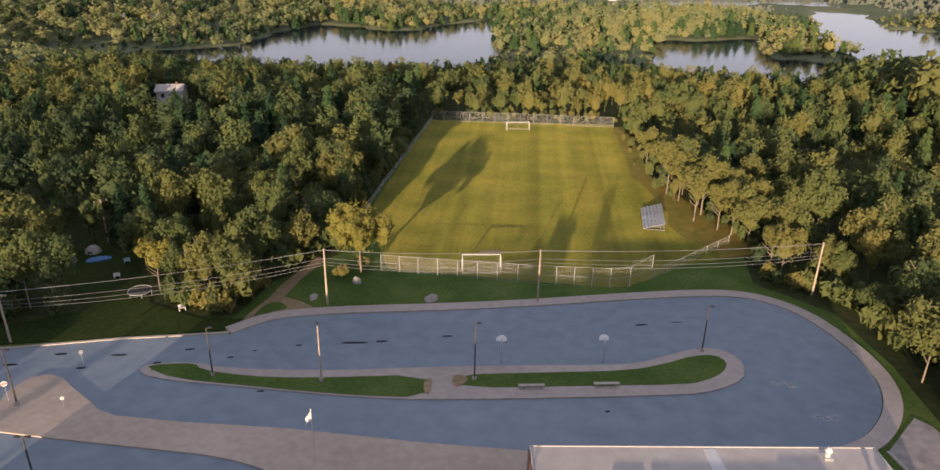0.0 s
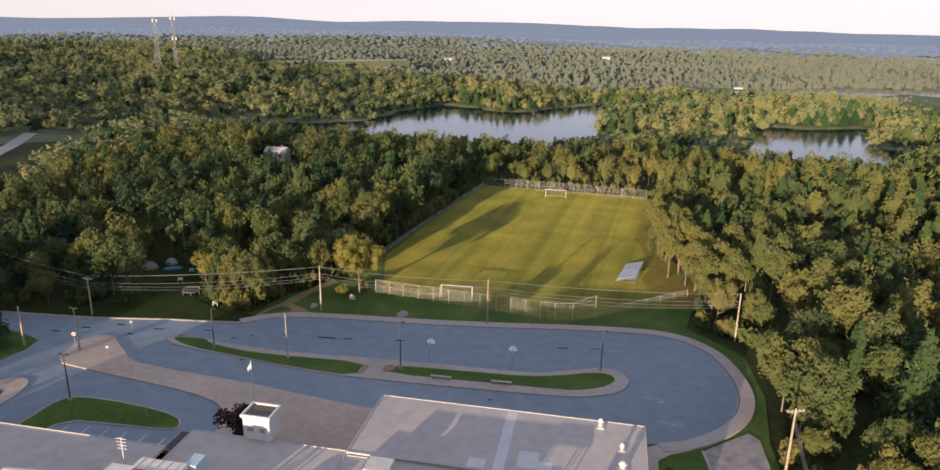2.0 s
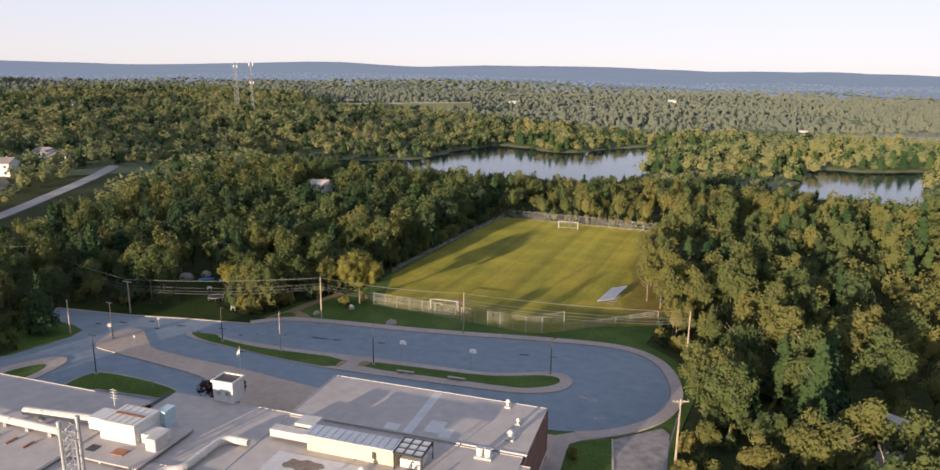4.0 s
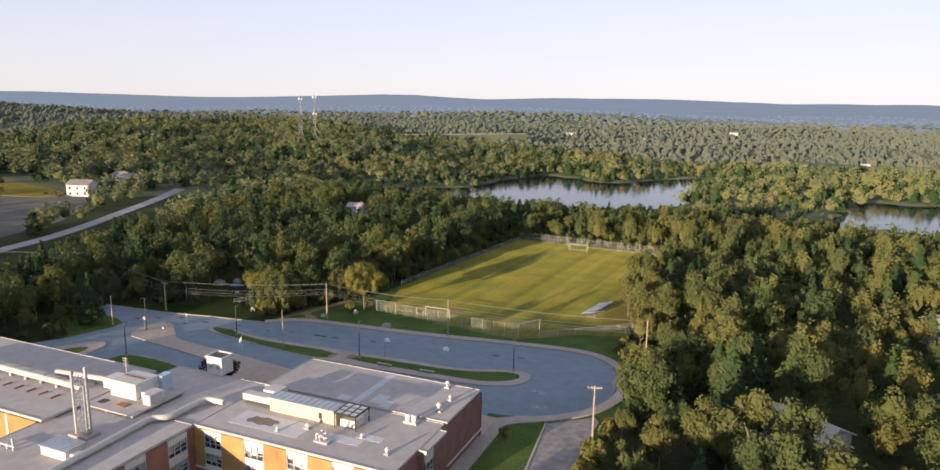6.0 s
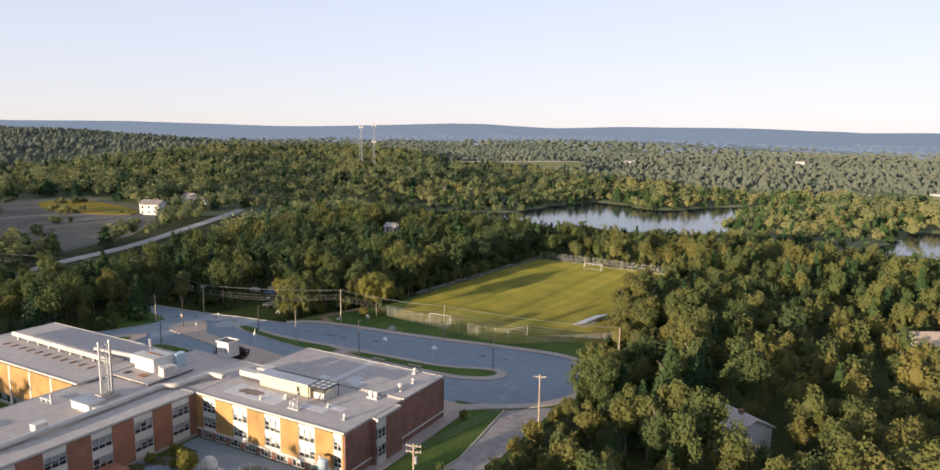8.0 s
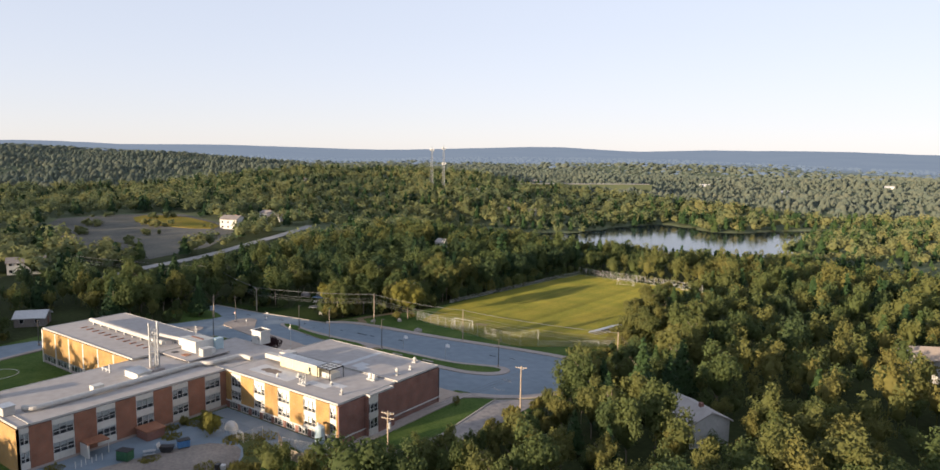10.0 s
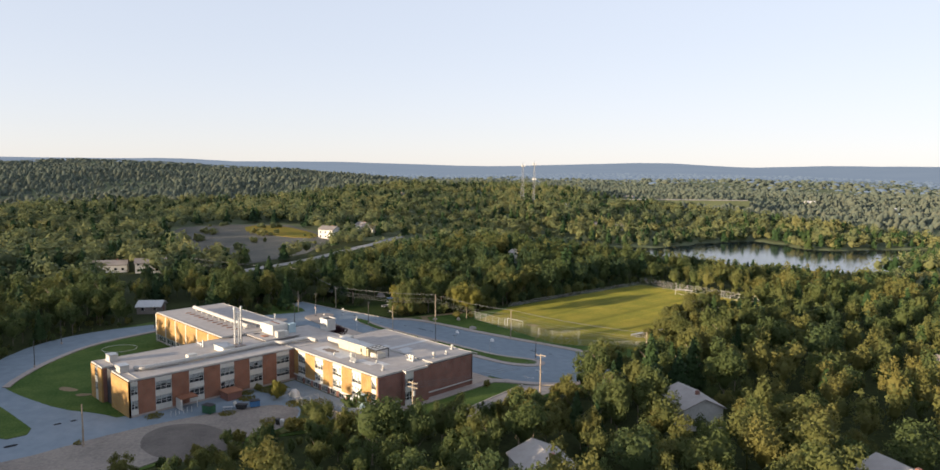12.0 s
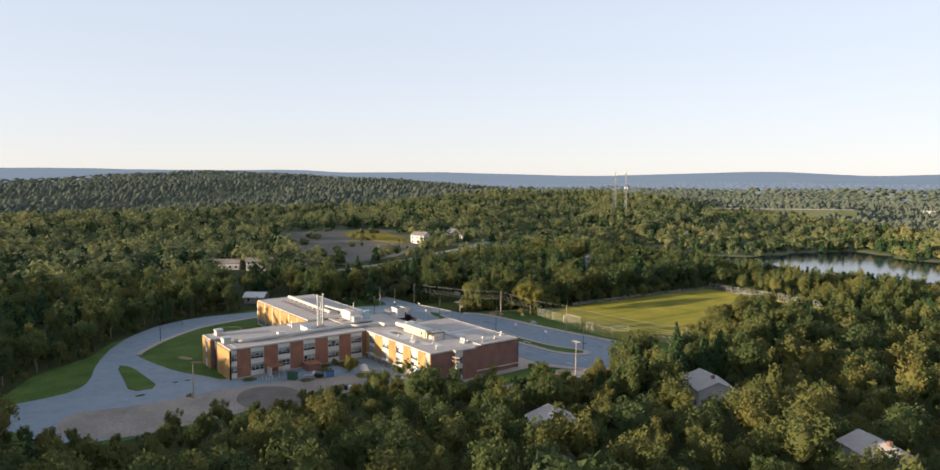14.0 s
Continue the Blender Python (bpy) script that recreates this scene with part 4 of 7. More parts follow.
for i in range(3):
    for j in range(3):
        part("panel", bbox(0.3 + i * 1.05, 1.25 + i * 1.05, -0.95 + j * 1.06, 0.0 + j * 1.06, 1.92, 1.97), M_WHITE, cage)
g = bmesh.new()
for i in range(4):
    box(g, 0.17 + i * 1.05, 0.31 + i * 1.05, -1.05, 2.3, 1.84, 2.02)
for j in range(4):
    box(g, 0.2, 3.5, -1.08 + j * 1.06, -0.94 + j * 1.06, 1.845, 2.015)
part("grid", g, M_BLACK, cage)
part("condenser", bbox(0.7, 3.0, -0.4, 1.8, 0, 1.0, 0.05), M_PANEL, cage)


def roof_vent(x, y, z, h=0.9, r=0.28, label="white cylindrical roof vent with a cap"):
    v = thing("roof_vent", label, "roof vent", (x, y, z), group="roof vents")
    part("curb", bbox(-r * 1.3, r * 1.3, -r * 1.3, r * 1.3, 0, 0.2), M_GALV, v)
    part("stem", bar([(0, 0, .2), (0, 0, h)], r * .8, n=10), M_EDGE, v)
    part("cap", bar([(0, 0, h), (0, 0, h + .12), (0, 0, h + .3)], r * 1.25, r * .5, n=10), M_PANEL, v)


for x, y, z, h, r in ((28.0, 51.0, ROOF + .12, 1.1, .32), (30.2, 47.2, ROOF + .12, .8, .25), (30.2, 43.6, ROOF + .12, 1.3, .4), (29.6, 30.8, ROOF - .04, .9, .26), (17.2, 32.4, ROOF - .04, .6, .35), (14.2, 30.2, ROOF - .04, .55, .2),
                      (24.8, 33.0, ROOF - .04, .5, .2)):
    roof_vent(x, y, z, h * .68, r * .9)
fan = thing("exhaust_fans", "pair of white mushroom exhaust fans on a curb", "exhaust fan", (27.9, 39.2, ROOF - .04))
for dx in (0, 0.9):
    part("fan", bar([(dx, 0, 0), (dx, 0, .6), (dx, .05, .9), (dx, .1, 1.15)], .34, .42, n=10), M_WHITE, fan)
part("curb", bbox(-.5, 1.4, -.5, .5, 0, .3), M_GALV, fan)
mast = thing("vent_pipe_cluster", "cluster of grey vent pipes and a mast on a frame", "pipework", (20.9, 30.2, ROOF - 0.04))
part("pole", bar([(0.6, 0, 0), (0.6, 0, 2.6)], .05), M_GALV, mast)
part("frame", bbox(-.9, 1.1, -.5, .5, 0, .22), M_GALV, mast)
for k, (dx, dy, h) in enumerate(((-.7, -.2, .9), (-.35, .2, 1.25), (-.1, -.25, .8), (.2, .15, 1.0))):
    part("pipe", bar([(dx, dy, .2), (dx, dy, h), (dx + .12, dy, h + .16), (dx + .34, dy, h + .1)], .085, n=7), M_GALV if k % 2 else M_WHITE, mast)
part("cross_pipe", bar([(-.8, 0, .6), (.7, 0, .6)], .07, n=7), M_GALV, mast)

# big white unit, platform and stacks
unit = thing("rooftop_air_handler", "big white rooftop air handler with rust-streaked ribbed top", "air handler", (0, 0, ROOF + 0.3))
part("body", bbox(-12.9, -8.1, 28.7, 32.8, 0, 2.2, 0.04), M_WHITE, unit)
ribbed_box(unit, M_PANEL, -12.8, -8.2, 28.8, 32.7, 2.2, 2.28)
part("rust_strip", bbox(-12.4, -8.6, 30.6, 31.0, 2.31, 2.36), M_RUST, unit, "rusty seam")
part("intake", bbox(-15.4, -12.9, 29.6, 32.0, .3, 1.8, 0.05), M_WHITE, unit)
part("side_box", bbox(-8.2, -5.6, 29.4, 31.4, -.2, 1.1, 0.05), M_WHITE, unit)
part("side_duct", bbox(-6.4, -5.0, 28.2, 30.2, -.3, 1.5, 0.08), M_DUCT, unit)
part("grey_panel", bbox(-8.6, -7.4, 32.6, 34.4, -.2, 2.2, 0.03), M_GREYBLUE, unit)
plat = thing("roof_platform", "low concrete roof platform with a rusty hatch", "platform", (0, 0, ROOF - 0.04))
part("deck", bbox(-14.2, -4.6, 25.0, 33.8, .25, .42), M_ROOF, plat)
for x in (-14.0, -9.5, -4.9):
    for y in (25.2, 33.5):
        part("post", bbox(x - .12, x + .12, y - .12, y + .12, 0, .25), M_GALV, plat)
part("hatch", bbox(-9.4, -7.8, 26.4, 27.6, .42, .52), M_RUST, plat, "rust-red hatch cover")
part("grate", bbox(-12.6, -11.4, 26.2, 27.4, .42, .46), M_DARK, plat)
stack = thing("chimney_stack", "twin tall steel chimney flues tied together by a ladder frame", "chimney", (-6.4, 19.4, ROOF - 0.04))
for dx, dy, h in ((-.75, -.35, 8.1), (.65, .45, 8.5)):
    part("flue", bar([(dx, dy, 0), (dx, dy, h)], .2, n=12), M_GALV, stack)
    part("flue_cap", bar([(dx, dy, h - .1), (dx, dy, h + .3)], .25, .22, n=12), M_GALV, stack)
part("flue", bar([(1.05, -.3, 0), (1.05, -.3, 6.6)], .12, n=10), M_GALV, stack)
for dx, dy in ((-.35, -.45), (.45, -.25), (-.45, .35), (.35, .6)):
    part("upright", bar([(dx, dy, 0), (dx, dy, 7.6)], .05, n=5), M_GALV, stack)
for k in range(9):
    br = bmesh.new()
    z = .5 + k * .85
    box(br, -.8, .75, -.06, .06, z, z + .12)
    box(br, -.06, .06, -.5, .6, z + .12, z + .2)
    tube(br, [(-.35, -.45, z), (.45, -.25, z + .85)], .03, n=5)
    tube(br, [(.35, .6, z), (-.45, .35, z + .85)], .03, n=5)
    part("brace", br, M_GALV, stack)
part("plinth", bbox(-1.5, 1.6, -1.0, 1.0, 0, .35), M_CONCRETE, stack)
ahu = thing("rooftop_air_handler", "white rooftop air unit with ribbed sloping top", "air handler", (-4.6, 15.4, ROOF - 0.04))
part("body", bbox(-2.2, 2.0, -1.3, 1.3, 0, 1.1, .05), M_WHITE, ahu)
ribbed_box(ahu, M_GALV, -2.3, 2.1, -1.4, 1.4, 1.1, 1.25, .6)
part("outlet", bbox(2.0, 3.2, -.9, .3, .1, .8, .1), M_DUCT, ahu)


def duct(label, pts, r, saddle):
    d = thing("roof_duct", label, "duct", (0, 0, 0))
    way = [Vector(pts[0])]
    for p, c, q in zip(pts, pts[1:], pts[2:]):
        p, c, q = Vector(p), Vector(c), Vector(q)
        cut = min(1.3, (p - c).length * .45, (q - c).length * .45)
        i, o = c + (p - c).normalized() * cut, c + (q - c).normalized() * cut
        way += [i.lerp(c, k / 4).lerp(c.lerp(o, k / 4), k / 4) for k in range(5)]
    way.append(Vector(pts[-1]))
    b = bar([tuple(w) for w in way], r, n=10)
    for p, q in zip(pts, pts[1:]):
        p, q = Vector(p), Vector(q)
        for k in range(int((q - p).length / 5)):
            c = p + (q - p) * (k + .5) * 5 / (q - p).length
            u = (q - p).normalized() * .04
            part("joint", bar([tuple(c - u), tuple(c + u)], r + .03, n=10), M_GALV, d)
    part("run", b, M_DUCT, d)
    for p, q in zip(pts, pts[1:]):
        p, q = Vector(p), Vector(q)
        n = max(1, int((q - p).length / saddle))
        for k in range(n):
            c = p + (q - p) * (k + .5) / n
            part("saddle", bbox(c.x - .25, c.x + .25, c.y - .25, c.y + .25, ROOF - 0.16, c.z - r + .02), M_GALV, d)


duct("long pale insulated duct on saddles along the wing roof", [(-2.8, -3.6, 8.6), (-1.2, -2.8, 8.6), (-1.2, 7, 8.6), (-1.5, 17, 8.6), (-1.9, 25.6, 8.6), (-0.1, 26.4, 8.6), (0.0, 33.0, 8.6), (3.2, 33.0, 8.6)], .42, 4.0)
duct("large pale rectangular duct along the hall roof", [(-46.5, 27.6, 9.4), (-16.6, 27.2, 9.4)], .45, 3.0)
duct("pale duct to the air handler", [(-24.5, 29.4, 9.5), (-15.6, 30.4, 9.5)], .5, 3.0)
ribs = thing("pipe_supports", "row of dark steel pipe sleepers on the hall roof", "pipe support", (0, 0, ROOF + .46))
for k in range(11):
    part("sleeper", bbox(-44 + k * 2.5, -43.75 + k * 2.5, 24.2, 25.6, 0, .16), M_RUST, ribs)
for x, y, s in ((-12.6, -4.4, 1.0), (-3.4, -5.6, 1.05)):
    v = thing("roof_vent_box", "square pale sheet-metal roof ventilator", "roof vent", (x, y, ROOF - 0.04), group="roof ventilators")
    part("body", bbox(-s, s, -s * .8, s * .8, 0, 1.3, .06), M_DUCT, v)
    part("cap", bbox(-s - .1, s + .1, -s * .8 - .1, s * .8 + .1, 1.3, 1.42), M_GALV, v)
v = thing("roof_vent_box", "low pale box at a bend of the duct", "roof vent", (-2.9, 7.6, ROOF - 0.04))
part("body", bbox(-1.0, .3, -.9, .9, 0, 1.0, .06), M_WHITE, v)
v = thing("roof_pipework", "small roof pipes and valve frame", "pipework", (-11.6, 13.4, ROOF - 0.04))
for x, h in ((-1.2, .6), (0, .7), (1.1, 1.6)):
    part("pipe", bar([(x, 0, 0), (x, 0, h)], .16, n=8), M_GALV, v)
part("pipe", bar([(-1.6, 0, .45), (1.4, 0, .45)], .14, n=8), M_GALV, v)
tv = thing("tv_aerial", "thin white television aerial with cross rods", "antenna", (-15.5, 33.6, ROOF + .46))
part("mast", bar([(0, 0, 0), (0, 0, 3.2)], .05, n=6), M_WHITE, tv)
for k in range(4):
    part("rod", bar([(-.5, 0, 2 + k * .35), (.5, 0, 2 + k * .35)], .03, n=5), M_WHITE, tv)

# ---------------------------------------------------------------- woods
rng = np.random.default_rng(7)
ICO = None


def ico():
    """Icosahedron arrays."""
    global ICO
    if ICO is None:
        b = bmesh.new()
        bmesh.ops.create_icosphere(b, subdivisions=1, radius=1)
        b.verts.ensure_lookup_table()
        ICO = np.array([v.co[:] for v in b.verts]), np.array([[v.index for v in f.verts] for f in b.faces])
        b.free()
    return ICO


def crown_arrays(seed, sprays, size, lobes=9, kind="broad", slim=1.0, solid=False, low=None, lobe=0.52):
    """A crown for a tree one metre high: a domed hull of small lobes hidden under many leaf sprays."""
    r = np.random.default_rng(seed)
    V, F = [], []
    iv, jf = ico()
    if kind == "broad":
        d = r.normal(size=(lobes, 3))
        d[:, 2] = np.abs(d[:, 2]) * 0.9 - 0.25
        d /= np.linalg.norm(d, axis=1)[:, None]
        c = d * r.uniform(0.45, 1.0, (lobes, 1)) * [0.30 * slim, 0.30 * slim, 0.34] + [0, 0, 0.60]
        c[0] = (0, 0, 0.62)
        c[:, :2] += r.normal(size=2) * 0.02
        rad = r.uniform(0.09, 0.145, lobes) * (0.55 + 0.45 * slim) * (10 / max(lobes, 6)) ** 0.3
        rad[0] = 0.22 * slim
        hull = iv * [0.17 * slim, 0.17 * slim, 0.24] * r.uniform(0.82, 1.12, (len(iv), 1)) + [0, 0, 0.58]
        V.append(hull)
        F.append(jf)
        n = len(hull)
        for k in range(1, lobes if solid else 1):
            w = iv * (rad[k] * lobe) * r.uniform(0.8, 1.15, (len(iv), 1)) + c[k]
            V.append(w)
            F.append(jf + n)
            n += len(w)
        w8 = rad ** 2
        w8[0] *= 0.6
        lk = r.choice(lobes, sprays, p=w8 / w8.sum())
        d = r.normal(size=(sprays, 3))
        d[:, 2] += 0.35
        d /= np.linalg.norm(d, axis=1)[:, None]
        pos = c[lk] + d * (rad[lk] * r.uniform(0.62, 1.18, sprays))[:, None]
        nrm = d + r.normal(size=(sprays, 3)) * 0.3
    else:
        h = 1 - np.sqrt(r.uniform(0.0, 0.92, sprays))
        h = 0.10 + 0.9 * h
        a = r.uniform(0, 2 * np.pi, sprays)
        tier = 0.82 + 0.3 * np.abs(np.sin(h * 26))
        rr = (1 - h) * 0.24 * slim * tier * r.uniform(0.55, 1.12, sprays) + 0.006
        pos = np.stack([np.cos(a) * rr, np.sin(a) * rr, h], 1)
        nrm = np.stack([np.cos(a), np.sin(a), 0.9 + 0 * a], 1) + r.normal(size=(sprays, 3)) * 0.4
        k = 7
        ang = np.arange(k) * 2 * np.pi / k
        ring = np.stack([np.cos(ang) * 0.16 * slim, np.sin(ang) * 0.16 * slim, 0.14 + 0 * ang], 1)
        V.append(np.vstack([ring, [[0, 0, 0.96]]]))
        F.append(np.array([[i, (i + 1) % k, k] for i in range(k)]))
        n = k + 1
    if low is not None:
        pos[:, 2] = low + (pos[:, 2] - 0.2) * (1 - low) / 0.8
        for q in V:
            q[:, 2] = low + (q[:, 2] - 0.2) * (1 - low) / 0.8
    nrm /= np.linalg.norm(nrm, axis=1)[:, None]
    t = np.cross(nrm, r.normal(size=(sprays, 3)))
    out = nrm + r.normal(size=(sprays, 3)) * 0.8 + [0, 0, 0.25]
    spiky = r.uniform(size=sprays) < 0.22
    t = np.where(spiky[:, None], out, t)
    t /= np.linalg.norm(t, axis=1)[:, None] + 1e-9
    u = np.cross(np.where(spiky[:, None], r.normal(size=(sprays, 3)), nrm), t)
    u /= np.linalg.norm(u, axis=1)[:, None] + 1e-9
    s = size * r.uniform(0.55, 1.3, sprays)[:, None]
    a, b, e = pos + t * s, pos - t * s * 0.5 + u * s * 0.75, pos - t * s * 0.6 - u * s * r.uniform(0.3, 0.9, (sprays, 1))
    V.append(np.stack([a, b, e], 1).reshape(-1, 3))
    F.append(np.arange(sprays * 3).reshape(-1, 3) + n)
    return np.vstack(V), np.vstack(F)


def trunk_mesh(seed, limbs=8):
    """Tapered trunk with limbs, for a tree one metre high."""
    r = random.Random(seed)
    b = bmesh.new()
    lean = r.uniform(-.02, .02)
    tube(b, [(0, 0, -0.04), (lean * .5, 0, .2), (lean, lean, .45), (lean * 1.5, lean, .78)], .013, .004, 6)
    for k in range(limbs):
        a, z = r.uniform(0, 6.28), .24 + .06 * k
        l = r.uniform(.10, .19)
        tube(b, [(lean, lean * .5, z), (lean + math.cos(a) * l * .6, math.sin(a) * l * .6, z + l * .5), (lean + math.cos(a) * l, math.sin(a) * l, z + l * .9)], .007, .002, 5)
    me = bpy.data.meshes.new("trunk")
    b.to_mesh(me)
    b.free()
    me.materials.append(M_BARK)
    return me


HOUSES_AT = [(-238, 201), (-268, 250), (-250, 241), (-85, 206), (-181, 51), (-170, 64), (-161, 29), (-87, 32), (75.5, 66.5), (74.5, 24.5), (112, 57), (107, 132), (-187, 917), (-216, 464), (-198, 474), (-286, 514), (-56, 292), (226, 330), (180, 292), (-67, 850), (-192, 617), (100, 745), (-240, 1142), (-85, 934), (15, 1106), (119, 724), (-322, 690), (-441, 428), (160, 790)]


def open_ground(x, y):
    """True where no tree stands."""
    x, y = np.asarray(x, float), np.asarray(y, float)
    no = (inside_distance(CAMPUS, x, y) > -1.5) | (lake_depth(x, y) > -3) | (inside_distance(CLEARING, x, y) > -4)
    rl = round_line(ROADSIDE)
    no |= inside_distance(ribbon(rl, 34.0, -10), x, y) > 0
    no |= inside_distance(BACK_YARD, x, y) > 0
    no |= inside_distance([(-96, 22), (-74, 24), (-72, 40), (-80, 46), (-96, 42)], x, y) > 0
    no |= inside_distance([(-11, -68), (12, -68), (12, -44), (-22, -44)], x, y) > 0
    no |= inside_distance(ribbon(FAR_BANK, 10, -1), x, y) > 0
    no |= np.hypot(x - 48.6, y - 92.0) < 5.5
    no |= np.hypot(x - 48.3, y - 54.5) < 4.5
    for k in (8, 15, 22, 30, 38, 46):           # open ground before the white houses
        no |= np.hypot(x + 85 - 0.45 * min(k, 22), y - 206 + 0.89 * min(k, 22)) < 9.0
        no |= np.hypot(x + 175 - 0.94 * k, y - 57 + 0.33 * k) < 8.5
        no |= np.hypot(x + 173 + 0.28 * k, y - 57 + 0.96 * k) < 10.0
    for hx, hy in HOUSES_AT:
        no |= (np.hypot(x - hx - 1, y - hy + 8) < 8.0) & (hy > 150) & (hy < 340)
        no |= (np.hypot(x - hx - 3, y - hy + 15) < 8.0) & (hy > 190) & (hy < 340)
        no |= np.hypot(x - hx, y - hy) < (7.0 if hy < 340 else 3.0)
    glade = np.sin(x / 31 + 1.7) * np.cos(y / 27 - 0.4) + 0.6 * np.sin(x / 13 - y / 17)
    no |= (glade > 1.5) & (np.hypot(x, y - 60) > 150)
    return no


def scatter(x0, x1, y0, y1, step):
    gx, gy = np.meshgrid(np.arange(x0, x1, step), np.arange(y0, y1, step))
    p = np.stack([gx.ravel(), gy.ravel()], 1) + rng.uniform(-.46, .46, (gx.size, 2)) * step
    return p


BROAD = [(crown_arrays(10 + k, 1500, 0.027, 18 + k % 5, slim=(0.72, 0.95, 1.1, 1.25, 0.85, 1.0)[k], solid=True, low=(.08, .04, .12, .16, .02, .10)[k])) for k in range(6)]
CONE = [(crown_arrays(30 + k, 1300, 0.036, kind="cone", slim=1.0 + 0.2 * k)) for k in range(2)]


def tree_kind(crown, seed, mat, label, category="tree"):
    t = thing("tree", label, category)
    part_me = trunk_mesh(seed)
    link("trunk", part_me, None, t)
    me = raw_mesh("crown", crown[0], crown[1], np.full(len(crown[0]), 0.35))
    link("crown", me, mat, t)
    return t


KINDS = [tree_kind(c, 50 + k, M_LEAF, "leafy green broadleaf tree at the wood's edge") for k, c in enumerate(BROAD)] + [tree_kind(c, 70 + k, M_NEEDLE, "dark green spruce among broadleaf trees") for k, c in enumerate(CONE)]

near = scatter(-130, 215, -150, 300, 5.35)
near = near[~open_ground(near[:, 0], near[:, 1])]
gap = -inside_distance(CAMPUS, near[:, 0], near[:, 1])
south_of_path = (near[:, 1] < -55) | ((near[:, 0] > 150) & (near[:, 1] < 0))
edge_rank = gap + np.where(near[:, 1] > 140, 25, 0) + np.where((near[:, 0] < -25) & (near[:, 1] < 60), 18, 0) + np.where(south_of_path, 60, 0)
order = np.argsort(edge_rank)
singles, mass = near[order[:290]], near[order[290:]]


def tree_height(x, y):
    h = 9.4 + 1.6 * math.sin(x / 23 + 1) * math.cos(y / 31) + random.choice((-3.4, -1.8, -0.6, 0.2, 1.0, 2.0, 3.4)) + random.uniform(-.7, .7)
    return h * (low_edge(x, y) if x > 22 and y < 66 else 1.0)


def low_edge(x, y):
    """Scrub and young growth where the woods meet the yard and the side drive."""
    return min(1.0, (0.36 + 0.045 * max(0.0, -float(inside_distance(CAMPUS, x, y)))) if y > 12 else (0.30 + 0.022 * max(0.0, -float(inside_distance(CAMPUS, x, y)))))


def west_east_tint(x, y):
    """Tint offset: darker to the west of the pitch, yellower to the east and by the lakes."""
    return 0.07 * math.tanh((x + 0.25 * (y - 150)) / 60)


used = [False] * len(KINDS)
for x, y in singles:
    k = random.randrange(6) if random.random() < 0.88 else 6 + random.randrange(2)
    h = tree_height(x, y) * (1.0 if k < 6 else 1.08)
    w = random.uniform(0.70, 1.02) if k < 6 else random.uniform(.85, 1.1)
    m = Matrix.LocRotScale((x, y, float(land(x, y)) - 0.1), Euler((0, 0, random.uniform(0, 6.28))), (h * w, h * w, h))
    if not used[k]:
        used[k] = True
        t = KINDS[k]
    else:
        t = copy_thing(KINDS[k], m)
    t.matrix_basis = m
    tagged(t, group="wood edge trees")
    shade = min(0.95, max(0.0, random.uniform(0.1, 0.9) + 1.2 * west_east_tint(x, y)))
    for ob in t.children:
        ob.color = (shade, shade, shade, 1)


for k, (x, y) in enumerate(((-80, 14), (-85, 17), (-76.5, 18.5), (-90, 12), (-83, 9), (-78, 5), (-95, 16), (-88, 5), (-82, 52), (-87, 55), (-77, 49), (-92, 51), (-79, 57), (-84, 60), (-76, 62))):
    h = 11.5 + 2.2 * math.sin(k * 2.1)
    m = Matrix.LocRotScale((x, y, float(land(x, y)) - 0.1), Euler((0, 0, k * 1.1)), (h * .85, h * .85, h))
    t = copy_thing(KINDS[k % 6], m)
    t.matrix_basis = m
    for ob in t.children:
        ob.color = (.3, .3, .3, 1)


def wood(name, label, pts, templates, mat, hmin, hmax, sink=0.0, wide=(0.85, 1.25)):
    """Many trees in one mesh, too many to count."""
    V, F, T, n = [], [], [], 0
    zs = land(pts[:, 0], pts[:, 1])
    shrink = np.where((pts[:, 0] > 22) & (pts[:, 1] < 66), np.minimum(1, np.where(pts[:, 1] > 12, .36, .30) + np.where(pts[:, 1] > 12, .045, .022) * np.maximum(0, -inside_distance(CAMPUS, pts[:, 0], pts[:, 1]))), 1.0)
    wet = lake_depth(pts[:, 0], pts[:, 1])
    shrink = np.where((wet > -60) & ((pts[:, 1] < 410) | ((pts[:, 1] > 560) & (pts[:, 1] < 790) & (pts[:, 0] > 90))), shrink * np.clip(0.36 + (-wet - 10) / 90, 0.34, 1), shrink)      # low growth on the near shores
    for (x, y), z, low in zip(pts, zs, shrink):
        tv, tf = templates[rng.integers(len(templates))]
        a, h, w = rng.uniform(0, 6.28), (hmin + (hmax - hmin) * rng.beta(1.7, 2.2) + 1.4 * math.sin(x / 37 + y / 53)) * low, rng.uniform(*wide)
        ca, sa = math.cos(a) * h * w, math.sin(a) * h * w
        q = np.empty_like(tv)
        q[:, 0] = tv[:, 0] * ca - tv[:, 1] * sa + x
        q[:, 1] = tv[:, 0] * sa + tv[:, 1] * ca + y
        q[:, 2] = tv[:, 2] * h + z - sink
        V.append(q)
        F.append(tf + n)
        T.append(np.full(len(tv), 0.30 + 0.30 * rng.uniform(-1, 1) + 0.12 * math.sin(x / 60 + 2) * math.cos(y / 45) + 0.12 * math.sin(x / 23 - y / 31) + west_east_tint(x, y)))
        n += len(tv)
    me = raw_mesh(name, np.vstack(V), np.vstack(F), np.concatenate(T))
    me.materials.append(mat)
    ob = new(name, me)
    ob.color = (0.5, 0.5, 0.5, 1)
    return tagged(ob, label, "woods", kind="stuff")


